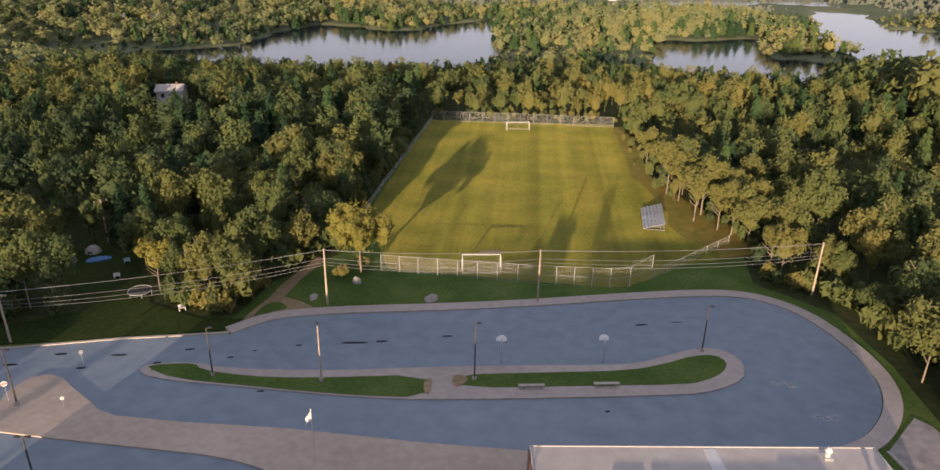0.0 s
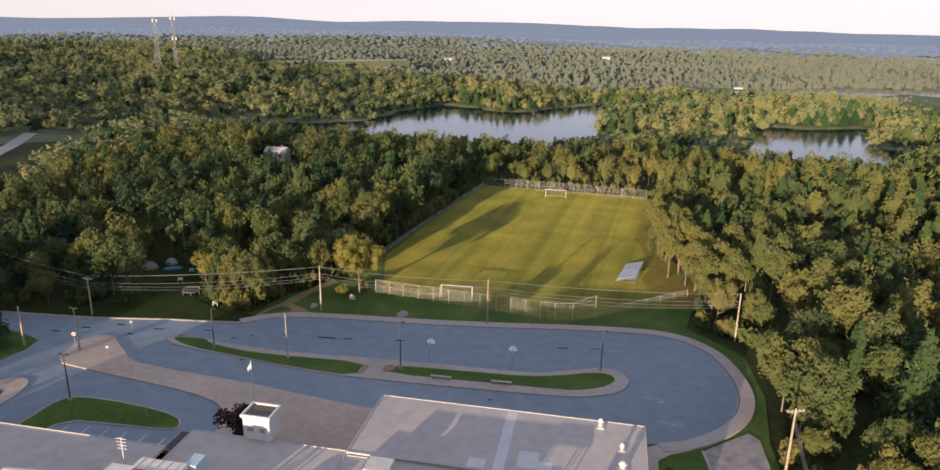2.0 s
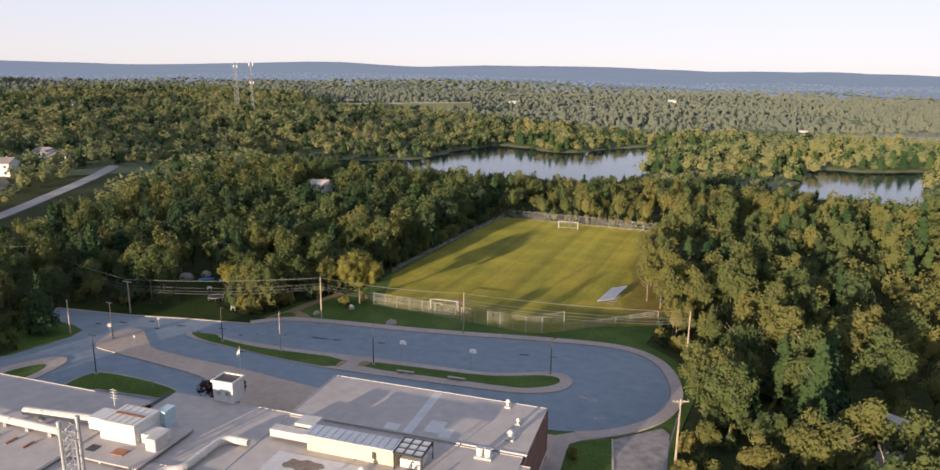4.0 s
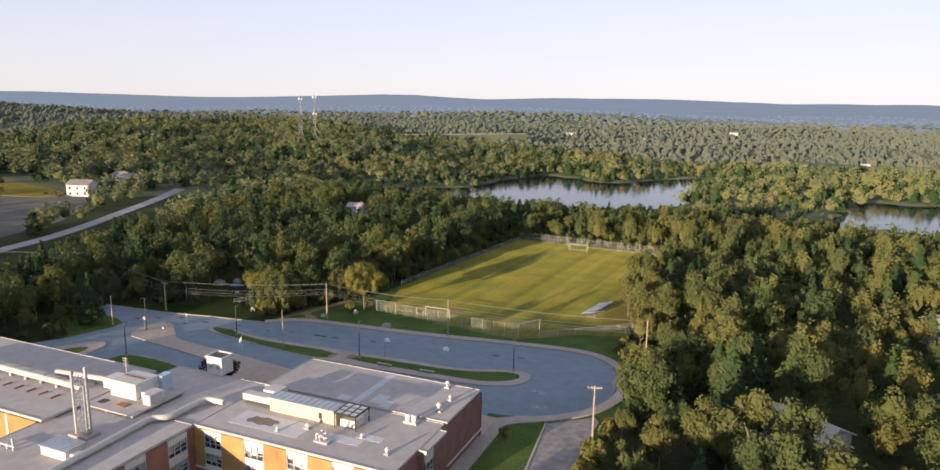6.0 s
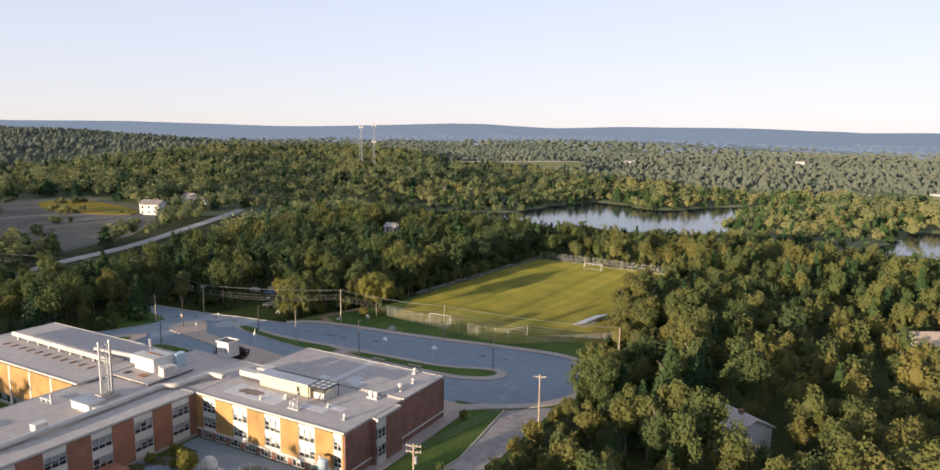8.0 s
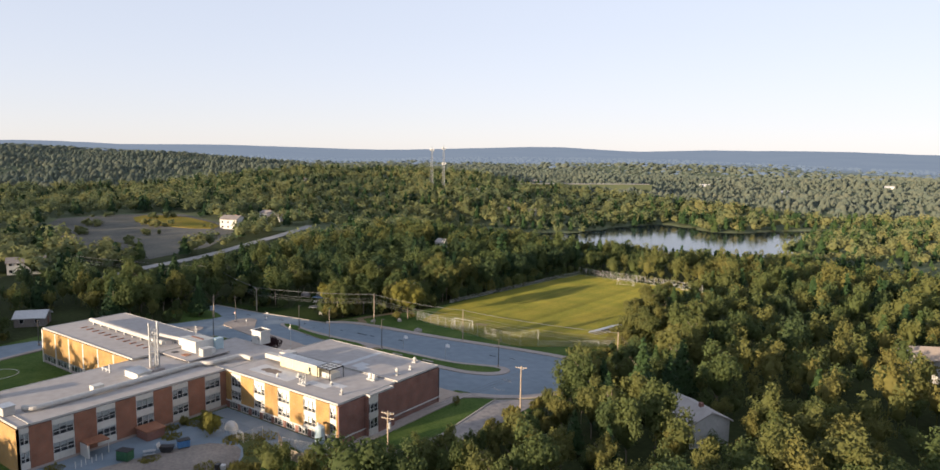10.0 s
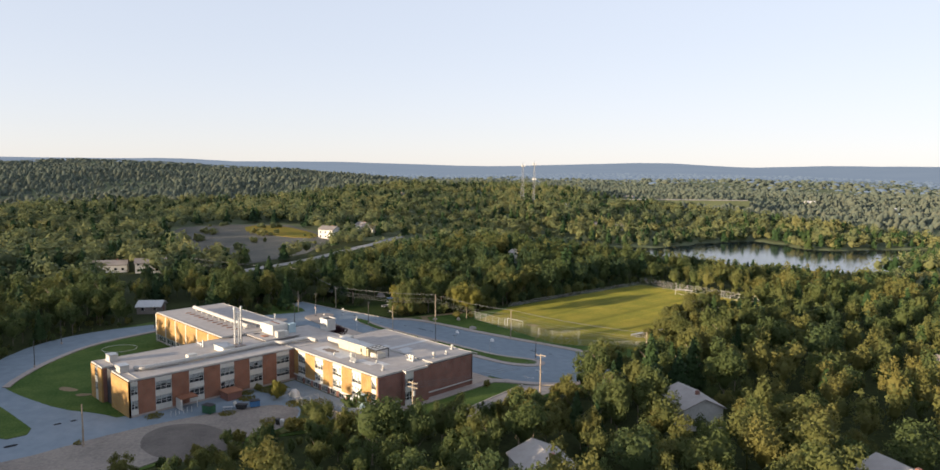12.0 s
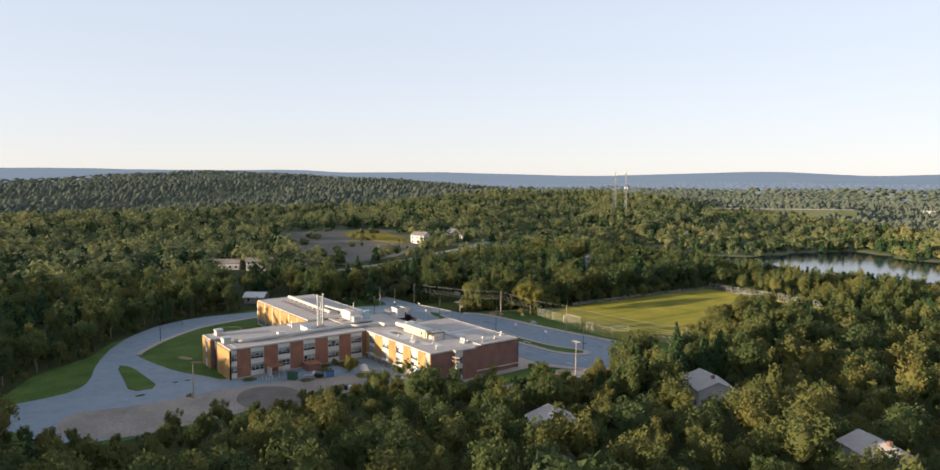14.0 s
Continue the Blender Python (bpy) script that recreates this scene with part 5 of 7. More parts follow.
def with_trunk(tv, tf):
    """Adds a plain three-sided trunk to a crown for the massed trees."""
    a = np.arange(3) * 2.1
    tr = np.vstack([np.stack([np.cos(a) * .016, np.sin(a) * .016, 0 * a - .03], 1), np.stack([np.cos(a) * .008, np.sin(a) * .008, 0 * a + .5], 1)])
    f = [[i, (i + 1) % 3, 3 + (i + 1) % 3] for i in range(3)] + [[i, 3 + (i + 1) % 3, 3 + i] for i in range(3)]
    return np.vstack([tv, tr]), np.vstack([tf, np.array(f) + len(tv)])


T_MID = [with_trunk(*crown_arrays(100 + k, 350, 0.044, 14, slim=(.75, .95, 1.1, 1.25)[k % 4], low=.1)) for k in range(8)]
T_FINE = [with_trunk(*crown_arrays(110 + k, 1000, 0.029, 15, slim=(.75, .95, 1.05, 1.2)[k % 4], low=.08)) for k in range(5)]
T_MIDC = [crown_arrays(120 + k, 300, 0.07, kind="cone", slim=1.1) for k in range(3)]
T_FAR = [crown_arrays(140 + k, 72, 0.085, 7, slim=(1.0, 1.2, 1.35)[k % 3]) for k in range(6)]
T_FARC = [crown_arrays(150 + k, 70, 0.12, kind="cone", slim=1.3) for k in range(3)]


def dot_crown(seed):
    """A cheap lumpy dome for the farthest trees, of which the upper half stands above the closed canopy."""
    r = np.random.default_rng(seed)
    a = np.arange(5) * np.pi * .4 + r.uniform(0, 1)
    rings = [np.stack([np.cos(a + q) * k * r.uniform(.7, 1.25, 5), np.sin(a + q) * k * r.uniform(.7, 1.25, 5), z + r.uniform(-.08, .08, 5)], 1) for k, z, q in ((.36, .36, 0), (.22, .80, .6))]
    v = np.vstack(rings + [[[r.uniform(-.05, .05), r.uniform(-.05, .05), 1.0]]])
    f = [t for i in range(5) for t in ([i, (i + 1) % 5, 5 + (i + 1) % 5], [i, 5 + (i + 1) % 5, 5 + i], [5 + i, 5 + (i + 1) % 5, 10])]
    return v, np.array(f)


T_DOT = [dot_crown(160 + k) for k in range(9)]


def lump_crown(seed):
    """A distant crown of one tall lump and two lower ones beside it."""
    r = np.random.default_rng(seed)
    v, f = dot_crown(seed)
    v = v * [r.uniform(.6, .85), r.uniform(.6, .85), r.uniform(.9, 1.15)]
    for k in range(2):
        a, b = r.uniform(0, 6.28), np.arange(5) * np.pi * .4 + r.uniform(0, 1)
        at = np.array([math.cos(a), math.sin(a), 0]) * r.uniform(.18, .34)
        ring = np.stack([np.cos(b), np.sin(b), 0 * b], 1) * r.uniform(.12, .26, (5, 1)) + at + [0, 0, .34]
        tip = at + [r.uniform(-.04, .04), r.uniform(-.04, .04), r.uniform(.72, .98)]
        f = np.vstack([f, [[len(v) + i, len(v) + (i + 1) % 5, len(v) + 5] for i in range(5)]])
        v = np.vstack([v, ring, [tip]])
    return v, f


T_LUMP = [lump_crown(170 + k) for k in range(12)]

# the woods south-east of this line lie beneath and behind the flight and are built more plainly
RIM = [(300, -200), (-200, -200), (-200, -70), (70, -66), (86, -40), (104, -5), (122, 30), (130, 50), (122, 80), (116, 150), (130, 260), (300, 300)]
plain = inside_distance(RIM, mass[:, 0], mass[:, 1]) > 0
hidden, mass = mass[plain], mass[~plain]
under_path = inside_distance([(28, -62), (78, -62), (106, -5), (126, 35), (120, 85), (62, 85), (46, 40)], mass[:, 0], mass[:, 1]) > 0
wood("hillside_woods", "dense young broadleaf woods beside the school", mass[under_path], T_FINE, M_LEAF, 4.5, 13.5, wide=(0.82, 1.2))
mass = mass[~under_path]
c_mask = rng.uniform(size=len(mass)) < 0.12
wood("woods", "dense green and olive broadleaf woods", mass[~c_mask], T_MID, M_LEAF, 5.0, 14.0, wide=(0.68, 1.05))
wood("spruces", "dark spruces scattered in the woods", mass[c_mask], T_MIDC, M_NEEDLE, 9.0, 13.0, wide=(.9, 1.1))

below = (hidden[:, 0] > 58) & (hidden[:, 0] < 135) & (hidden[:, 1] > -64) & (hidden[:, 1] < 70)
wood("near_woods", "dense broadleaf woods beneath the school's hill", hidden[below], T_MID, M_LEAF, 11.5, 16.0, wide=(0.75, 1.05))
# Unseen from the flight; height set so their shade covers yard and drive.
wood("south_woods", "dense broadleaf woods south of the school", hidden[~below], T_FAR, M_LEAF, 13.2, 17.6, wide=(0.85, 1.15))

ring = scatter(-520, 520, -140, 640, 8.0)
inner = (ring[:, 0] > -130) & (ring[:, 0] < 215) & (ring[:, 1] > -150) & (ring[:, 1] < 300)
seen = (ring[:, 0] < 0.9 * ring[:, 1] + 140) & (ring[:, 1] > np.minimum(-0.25 * ring[:, 0] - 90, -60))
ring = ring[~inner & seen & ~open_ground(ring[:, 0], ring[:, 1])]
c_mask = rng.uniform(size=len(ring)) < 0.2 + 0.25 * (lake_depth(ring[:, 0], ring[:, 1]) > -40)
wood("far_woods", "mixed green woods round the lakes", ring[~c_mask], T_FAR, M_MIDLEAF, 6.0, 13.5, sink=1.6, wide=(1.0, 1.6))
wood("far_spruces", "tall spruces by the lake shores", ring[c_mask], T_FARC, M_NEEDLE, 8.0, 12.0, wide=(1.0, 1.3))

def outer_belt(step, r0, r1):
    """Tree places between two distances, in the sector that the flight looks over."""
    p = scatter(-2500, 1700, -240, 2700, step)
    d, az = np.hypot(p[:, 0], p[:, 1]), np.degrees(np.arctan2(-p[:, 0], p[:, 1]))
    p = p[((np.abs(p[:, 0]) > 520) | (p[:, 1] > 640)) & (d >= r0) & (d < r1) & (az > -40) & (az < 96)]
    return p[~open_ground(p[:, 0], p[:, 1])]


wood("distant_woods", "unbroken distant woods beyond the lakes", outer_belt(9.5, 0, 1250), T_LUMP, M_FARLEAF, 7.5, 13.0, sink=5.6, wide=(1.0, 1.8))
belt, haze = outer_belt(13.5, 1250, 1900), outer_belt(23.0, 1350, 2600)
blend = lambda p: np.clip((np.hypot(p[:, 0], p[:, 1]) - 1350) / 550, 0, 1)
belt = belt[rng.uniform(size=len(belt)) > blend(belt)]
haze = haze[rng.uniform(size=len(haze)) < 0.25 + 0.75 * blend(haze)]
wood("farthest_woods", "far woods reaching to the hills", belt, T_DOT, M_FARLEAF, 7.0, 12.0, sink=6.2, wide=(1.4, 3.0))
# These trees take the hills' painted haze and glow.
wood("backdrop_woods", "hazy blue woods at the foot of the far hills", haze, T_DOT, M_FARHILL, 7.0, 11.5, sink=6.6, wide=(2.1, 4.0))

under = scatter(-90, 70, -70, 215, 2.6)
gap = -inside_distance(CAMPUS, under[:, 0], under[:, 1])
under = under[(gap > 0.4) & (gap < 9) & (rng.uniform(size=len(under)) < 0.55)]
away = (inside_distance([(-11, -68), (12, -68), (12, -44), (-22, -44)], under[:, 0], under[:, 1]) > 0) | (inside_distance(BACK_YARD, under[:, 0], under[:, 1]) > 0)
away |= inside_distance([(-96, 22), (-74, 24), (-72, 40), (-80, 46), (-96, 42)], under[:, 0], under[:, 1]) > 0
under = under[~away]


def bush(seed):
    v, f = crown_arrays(seed, 110, 0.16, 3, slim=1.6)
    v = v.copy()
    v[:, 2] = (v[:, 2] - 0.25) * 1.5
    return v, f


wood("undergrowth", "low bushes and saplings along the wood's edge", under, [bush(180 + k) for k in range(5)], M_LEAF, 1.6, 4.0, wide=(0.8, 1.2))

# ---------------------------------------------------------------- single trees
big = crown_arrays(201, 6500, 0.0155, 44, slim=1.22, solid=True, low=.05, lobe=0.78)
t = tree_kind(big, 90, M_GOLD, "full yellowing tree beside the pitch fence")
t.matrix_basis = Matrix.LocRotScale((-17.4, 101.6, -.1), Euler((0, 0, 1.0)), (12.9, 12.9, 13.2))
birch = crown_arrays(202, 1500, 0.034, 8, slim=0.9)
t = tree_kind(birch, 91, M_GOLD, "slim yellow-brown birch at a back yard")
t.matrix_basis = Matrix.LocRotScale((-45.5, 95.5, 0), Euler((0, 0, 2.0)), (9, 9, 8.2))
purple = crown_arrays(203, 1500, 0.036, 9, slim=1.1)
t = tree_kind(purple, 92, M_PURPLE, "dark purple-leaved ornamental tree by the entrance")
t.matrix_basis = Matrix.LocRotScale((-10.6, 46.8, 1.2), Euler((0, 0, 0.4)), (9.0, 9.0, 7.0))
slim_birch = crown_arrays(205, 1600, 0.026, 20, slim=0.66, solid=True, low=.16)
stand = tree_kind(slim_birch, 92, M_RUSTLEAF, "slender birch with browning leaves beside the pitch")
tagged(stand, group="birches beside the pitch")
for k, (x, y, h) in enumerate(((40.6, 124.0, 12.5), (42.9, 127.2, 14.0), (40.8, 134.5, 12.2), (39.4, 138.2, 13.6), (43.6, 120.0, 11.2), (44.0, 132.4, 13.2), (40.0, 146.0, 12.4), (47.2, 115.2, 10.5), (47.4, 123.0, 13.0), (46.6, 104.4, 9.5), (38.9, 153.5, 12.0), (42.4, 142.0, 13.4), (45.2, 117.6, 12.4), (41.6, 150.2, 11.0))):
    m = Matrix.LocRotScale((x, y, float(land(x, y)) - .1), Euler((0, 0, k * 1.3)), (h * (1.0 + .12 * math.sin(k * 2.3)), h * (1.0 + .12 * math.sin(k * 2.3)), h))
    if k == 0:
        stand.matrix_basis = m
    else:
        copy_thing(stand, m).matrix_basis = m
shrub_crown = crown_arrays(204, 700, 0.07, 7, slim=1.5)


def shrub_kind(mat, label):
    s = thing("shrub", label, "shrub")
    cv = shrub_crown[0].copy()
    cv[:, 2] = (cv[:, 2] - 0.30) * 1.35
    link("foliage", raw_mesh("foliage", cv, shrub_crown[1], np.full(len(cv), 0.4)), mat, s)
    st = bmesh.new()
    for k in range(3):
        tube(st, [(0, 0, -.05), (.08 * math.cos(k * 2.1), .08 * math.sin(k * 2.1), .5)], .012, .006, 5)
    part("stems", st, M_BARK, s)
    return s


shrub = shrub_kind(M_LEAF, "leafy green shrub in rough grass")
places = [(9.4, 20.8, 1.8), (30.4, 12.6, 2.4), (31.5, 16.0, 2.4), (34.5, 20.5, 2.8), (28.6, -6.0, 2.4), (36.2, 24.0, 3.0), (-34.5, 89.0, 3.2),
          (-37.5, 89.8, 3.6), (-33.0, 92.0, 3.8), (-40.0, 91.5, 2.6), (-31.8, 95.5, 3.4), (-17.5, 103.4, 2.0), (-20.0, 99.8, 2.2), (36.0, 53.8, 1.6), (44.5, 100.5, 3.0), (47.5, 97.0, 3.0), (50.0, 60.0, 3.0), (49.5, 52.0, 3.4), (49.0, 46.0, 3.0)]
for k, (x, y, s) in enumerate(places):
    m = Matrix.LocRotScale((x, y, float(level(x, y)) - 0.1), Euler((0, 0, k * 1.7)), (s * 1.1, s * 1.1, s))
    if k == 0:
        shrub.matrix_basis = m
        tagged(shrub, group="shrubs")
    else:
        copy_thing(shrub, m).matrix_basis = m


# ---------------------------------------------------------------- poles, lamps and cables
def utility_pole(x, y, h, arms=1, rz=0.0, transformer=False, label="weathered wooden utility pole with crossarm and insulators"):
    p = thing("utility_pole", label, "utility pole", (x, y, float(land(x, y)) - .05), rz, group="utility poles")
    part("mast", bar([(0, 0, 0), (0, 0, h * .5), (0, 0, h)], .16, .10, 10), M_POLE, p)
    for k in range(arms):
        z = h - .35 - k * .75
        arm = part("crossarm", bbox(-1.0, 1.0, -.06, .06, z - .06, z + .06), M_POLE, p)
        for dx in (-.9, -.45, .45, .9):
            part("insulator", bar([(dx, 0, z + .06), (dx, 0, z + .12), (dx, 0, z + .24)], .05, .03, 6), M_WHITE, arm)
        part("brace", bar([(-.6, .07, z), (0, .07, z - .5)], .025, n=5), M_GALV, p)
        part("brace", bar([(.6, .07, z), (0, .07, z - .5)], .025, n=5), M_GALV, p)
    if transformer:
        part("transformer", bar([(.32, 0, h - 2.6), (.32, 0, h - 1.7)], .22, n=12), M_GALV, p)
    return p


utility_pole(-20.7, 91.2, 8.6, 0)
utility_pole(8.7, 92.6, 8.2, 0)
utility_pole(49.3, 95.6, 8.4, 0)
utility_pole(-58.0, 80.6, 7.0, 1)
utility_pole(48.3, 56.1, 9.2, 1, 20)
utility_pole(45.0, 25.0, 9.6, 2, 15, True)
utility_pole(-96, 92, 7.5, 1, 30)
utility_pole(-60.5, 112, 7.5, 1, 40)
utility_pole(11.4, -17.1, 7.2, 0, label="bare grey wooden pole standing in the gravel yard")
utility_pole(-58.3, 66.5, 6.6, 0, label="pale wooden pole at the road corner")


def cable(a, b, sag, r=0.022):
    a, b = Vector(a), Vector(b)
    pts = [a.lerp(b, k / 14) - Vector((0, 0, 4 * sag * (k / 14) * (1 - k / 14))) for k in range(15)]
    me_b = bar(pts, r, n=4)
    tagged(part("overhead_cable", me_b, M_CABLE), "thin sagging overhead power cable between poles", "cable", group="overhead cables")


LINE = [(-150, 72, 8.5), (-96, 92, 7.9), (-58.0, 80.6, 7.2), (-20.7, 91.2, 8.4), (8.7, 92.6, 8.0), (49.3, 95.6, 8.2)]
for off, dz, sag in ((-.2, 0, .5), (.25, -.15, .55), (.05, -1.3, .8), (.1, -1.9, .9), (0, -2.3, 1.0)):
    for a, b in zip(LINE, LINE[1:]):
        cable((a[0], a[1] + off, a[2] + dz), (b[0], b[1] + off, b[2] + dz), sag)
for dz in (0, -.4, -.8):
    cable((48.3, 56.1, 9.3 + dz), (45.0, 25.0, 10.3 + dz), .6)


def lamp_post(x, y, h, heads=2, rz=0.0, mat=None, label="dark bronze parking-lot lamp post with box heads"):
    p = thing("lamp_post", label, "lamp post", (x, y, float(level(x, y)) + .1), rz, group="lamp posts")
    mat = mat or M_DARKPOLE
    part("base", bar([(0, 0, 0), (0, 0, .5)], .24, n=10), M_CONCRETE, p)
    part("mast", bar([(0, 0, .4), (0, 0, h)], .10, .07, 8), mat, p)
    for k in range(heads):
        s = 1 if k == 0 else -1
        arm = part("arm", bar([(0, 0, h - .1), (s * .3, 0, h)], .035, n=6), mat, p)
        part("head", bbox(min(s * .2, s * .68), max(s * .2, s * .68), -.15, .15, h - .03, h + .12, .03), M_BLACK, arm, "flat black lamp head")
    return p


lamp_post(-0.6, 72.7, 7.4, 1, 30)
lamp_post(28.0, 79.8, 6.2, 1, 25)
lamp_post(-30.6, 73.2, 6.4, 1)
lamp_post(-49.2, 67.1, 6.8)
lamp_post(-39.3, 53.5, 6.6)
lamp_post(-18.0, 72.2, 7.3, 1, 100, M_POLE, "pale wooden pole with a small lamp arm")
lamp_post(-62.5, 0.0, 6.0, 1)
lamp_post(-44.0, -10.5, 6.0, 1)
lamp_post(-64.5, 24.0, 6.0, 1)
flag = thing("flagpole", "white flagpole with a pale blue and white flag drooping", "flagpole", (-16.0, 58.2, 1.2))
part("mast", bar([(0, 0, 0), (0, 0, 6.0)], .055, .035, 8), M_WHITE, flag)
part("finial", bar([(0, 0, 6.0), (0, 0, 6.08), (0, 0, 6.16)], .07, .03, 8), M_WHITE, flag)
for nm, z0, mat in (("cloth", 5.3, M_WHITE), ("cloth_band", 4.95, M_GREYBLUE)):
    fb = bmesh.new()
    cols = []
    for k in range(9):
        u, w = -.04 - .065 * k, .07 * math.sin(k * 1.1)
        cols.append([fb.verts.new((u, w + o, z - .10 * k)) for o in (-.012, .012) for z in (z0, z0 + (.55 if nm == "cloth" else .35))])
    for a, b in zip(cols, cols[1:]):
        for p, q in ((0, 1), (1, 3), (3, 2), (2, 0)):
            fb.faces.new((a[p], a[q], b[q], b[p]))
    fb.faces.new((cols[0][0], cols[0][1], cols[0][3], cols[0][2]))
    fb.faces.new((cols[-1][0], cols[-1][1], cols[-1][3], cols[-1][2]))
    part(nm, fb, mat, flag)


# ---------------------------------------------------------------- play and sport
def hoop(x, y):
    p = thing("basketball_hoop", "white fan-shaped basketball backboard on a grey post", "basketball hoop", (x, y, float(level(x, y))), group="basketball hoops")
    part("post", bar([(0, -.9, 0), (0, -.9, 2.6), (0, -.3, 3.1)], .07, n=8), M_GALV, p)
    b = bmesh.new()
    rim = [(-.56, 2.62), (.56, 2.62)] + [(.64 * math.cos(a), 2.82 + .58 * math.sin(a)) for a in [math.pi * k / 10 for k in range(11)]]
    f = [b.verts.new((u, -.02, v)) for u, v in rim]
    k = [b.verts.new((u, .03, v)) for u, v in rim]
    b.faces.new(f)
    b.faces.new(k[::-1])
    for i in range(len(rim)):
        j = (i + 1) % len(rim)
        b.faces.new((f[j], f[i], k[i], k[j]))
    part("backboard", b, M_BOARD, p)
    part("rim", bar([(.23 * math.cos(a), .3 + .23 * math.sin(a), 2.75) for a in [2 * math.pi * i / 12 for i in range(13)]], .015, n=5), M_RED, p)


hoop(2.7, 77.6)
hoop(15.1, 78.0)


def bench(x, y, rz):
    p = thing("bench", "low pale concrete bench on the island walk", "bench", (x, y, float(level(x, y)) + .15), rz, group="benches")
    part("seat", bbox(-1.5, 1.5, -.22, .22, .36, .46, .02), M_KERB, p)
    for u in (-1.1, 1.1):
        part("leg", bbox(u - .12, u + .12, -.18, .18, 0, .36), M_CONCRETE, p)


bench(5.8, 71.1, 2)
bench(14.4, 71.6, 2)


def goal(x, y, rz, w=5.9, h=2.3, depth=1.8):
    p = thing("soccer_goal", "white tubular soccer goal with a thin net", "soccer goal", (x, y, float(level(x, y))), rz, group="soccer goals")
    for s in (-1, 1):
        part("post", bar([(s * w / 2, 0, 0), (s * w / 2, 0, h)], .07, n=8), M_WHITE, p)
        part("stay", bar([(s * w / 2, 0, h), (s * w / 2, depth * .5, h), (s * w / 2, depth, 0)], .035, n=6), M_WHITE, p)
    part("crossbar", bar([(-w / 2, 0, h), (w / 2, 0, h)], .07, n=8), M_WHITE, p)
    part("back_bar", bar([(-w / 2, depth, .04), (w / 2, depth, .04)], .035, n=6), M_WHITE, p)
    net = bmesh.new()
    n = 24
    for k in range(n + 1):
        u = -w / 2 + w * k / n
        tube(net, [(u, 0, h), (u, depth * .5, h), (u, depth, 0.03)], .003, n=3)
    for k in range(9):
        q = k / 8
        tube(net, [(-w / 2, depth * (.5 + .5 * q), h * (1 - q) + .03), (w / 2, depth * (.5 + .5 * q), h * (1 - q) + .03)], .003, n=3)
    part("net", net, M_WHITE, p)


goal(1.0, 103.4, 182)
goal(12.8, 184.5, 2)

for along in (-2.7, 2.7):
    bl = thing("bleachers", "aluminium bleacher section of six rows facing the pitch", "bleachers", (31.6 + .19 * along, 124.8 + .98 * along, float(level(32, 124)) + .03), -101, group="bleachers")
    for k in range(6):
        part("seat", bbox(-2.6, 2.6, k * .62, k * .62 + .28, .42 + k * .19, .46 + k * .19), M_GALV, bl)
        part("footboard", bbox(-2.6, 2.6, k * .62 - .32, k * .62 - .06, .15 + k * .19, .19 + k * .19), M_GALV, bl)
    for u in (-2.4, -.8, .8, 2.4):
        fr = bmesh.new()
        tube(fr, [(u, -.3, .05), (u, 3.5, .05)], .04, n=5)
        tube(fr, [(u, -.2, .1), (u, 3.4, 1.34)], .04, n=5)
        for k in range(6):
            tube(fr, [(u, k * .62 + .14, .05), (u, k * .62 + .14, .42 + k * .19)], .03, n=5)
        part("frame", fr, M_GALV, bl)


def chain_fence(name, line, heights, label, step=3.0, mesh_gap=0.22):
    """Posts, rails and wire mesh along a line."""
    f = thing(name, label, "fence")
    post_mesh = None
    for (ax, ay), (bx, by), h0, h1 in zip(line, line[1:], heights, heights[1:]):
        n = max(1, round(math.hypot(bx - ax, by - ay) / step))
        for k in range(n):
            pa, pb = k / n, (k + 1) / n
            p = Vector((ax + (bx - ax) * pa, ay + (by - ay) * pa, 0))
            q = Vector((ax + (bx - ax) * pb, ay + (by - ay) * pb, 0))
            p.z, q.z = float(land(p.x, p.y)), float(land(q.x, q.y))
            ha, hb = h0 + (h1 - h0) * pa, h0 + (h1 - h0) * pb
            part("post", bar([(p.x, p.y, p.z), (p.x, p.y, p.z + ha)], .036, n=6), M_FENCE, f)
            up = Vector((0, 0, 1))
            part("rail", bar([p + up * ha, q + up * hb], .02, n=5), M_FENCE, f)
            part("rail", bar([p + up * ha * .5, q + up * hb * .5], .014, n=5), M_FENCE, f)
            net = bmesh.new()
            m = int((q - p).length / mesh_gap)
            way = (q - p) / m
            r = 0.008
            for i in range(-8, m + 1):
                for s in (1, -1):
                    i0, i1 = (i, i + 8) if s > 0 else (i + 8, i)
                    a0, a1 = max(0, min(m, i0)), max(0, min(m, i1))
                    if a0 == a1:
                        continue
                    za, zb = abs(a0 - i0) / 8, 1 - abs(a1 - i1) / 8
                    c, d = p + way * a0 + up * ha * za, p + way * a1 + up * hb * zb
                    e = up * r
                    net.faces.new([net.verts.new(v) for v in (c - e, d - e, d + e, c + e)])
            part("wire_mesh", net, M_FENCE, f)
    bx, by = line[-1]
    part("post", bar([(bx, by, float(land(bx, by))), (bx, by, float(land(bx, by)) + heights[-1])], .036, n=6), M_FENCE, f)
    return f




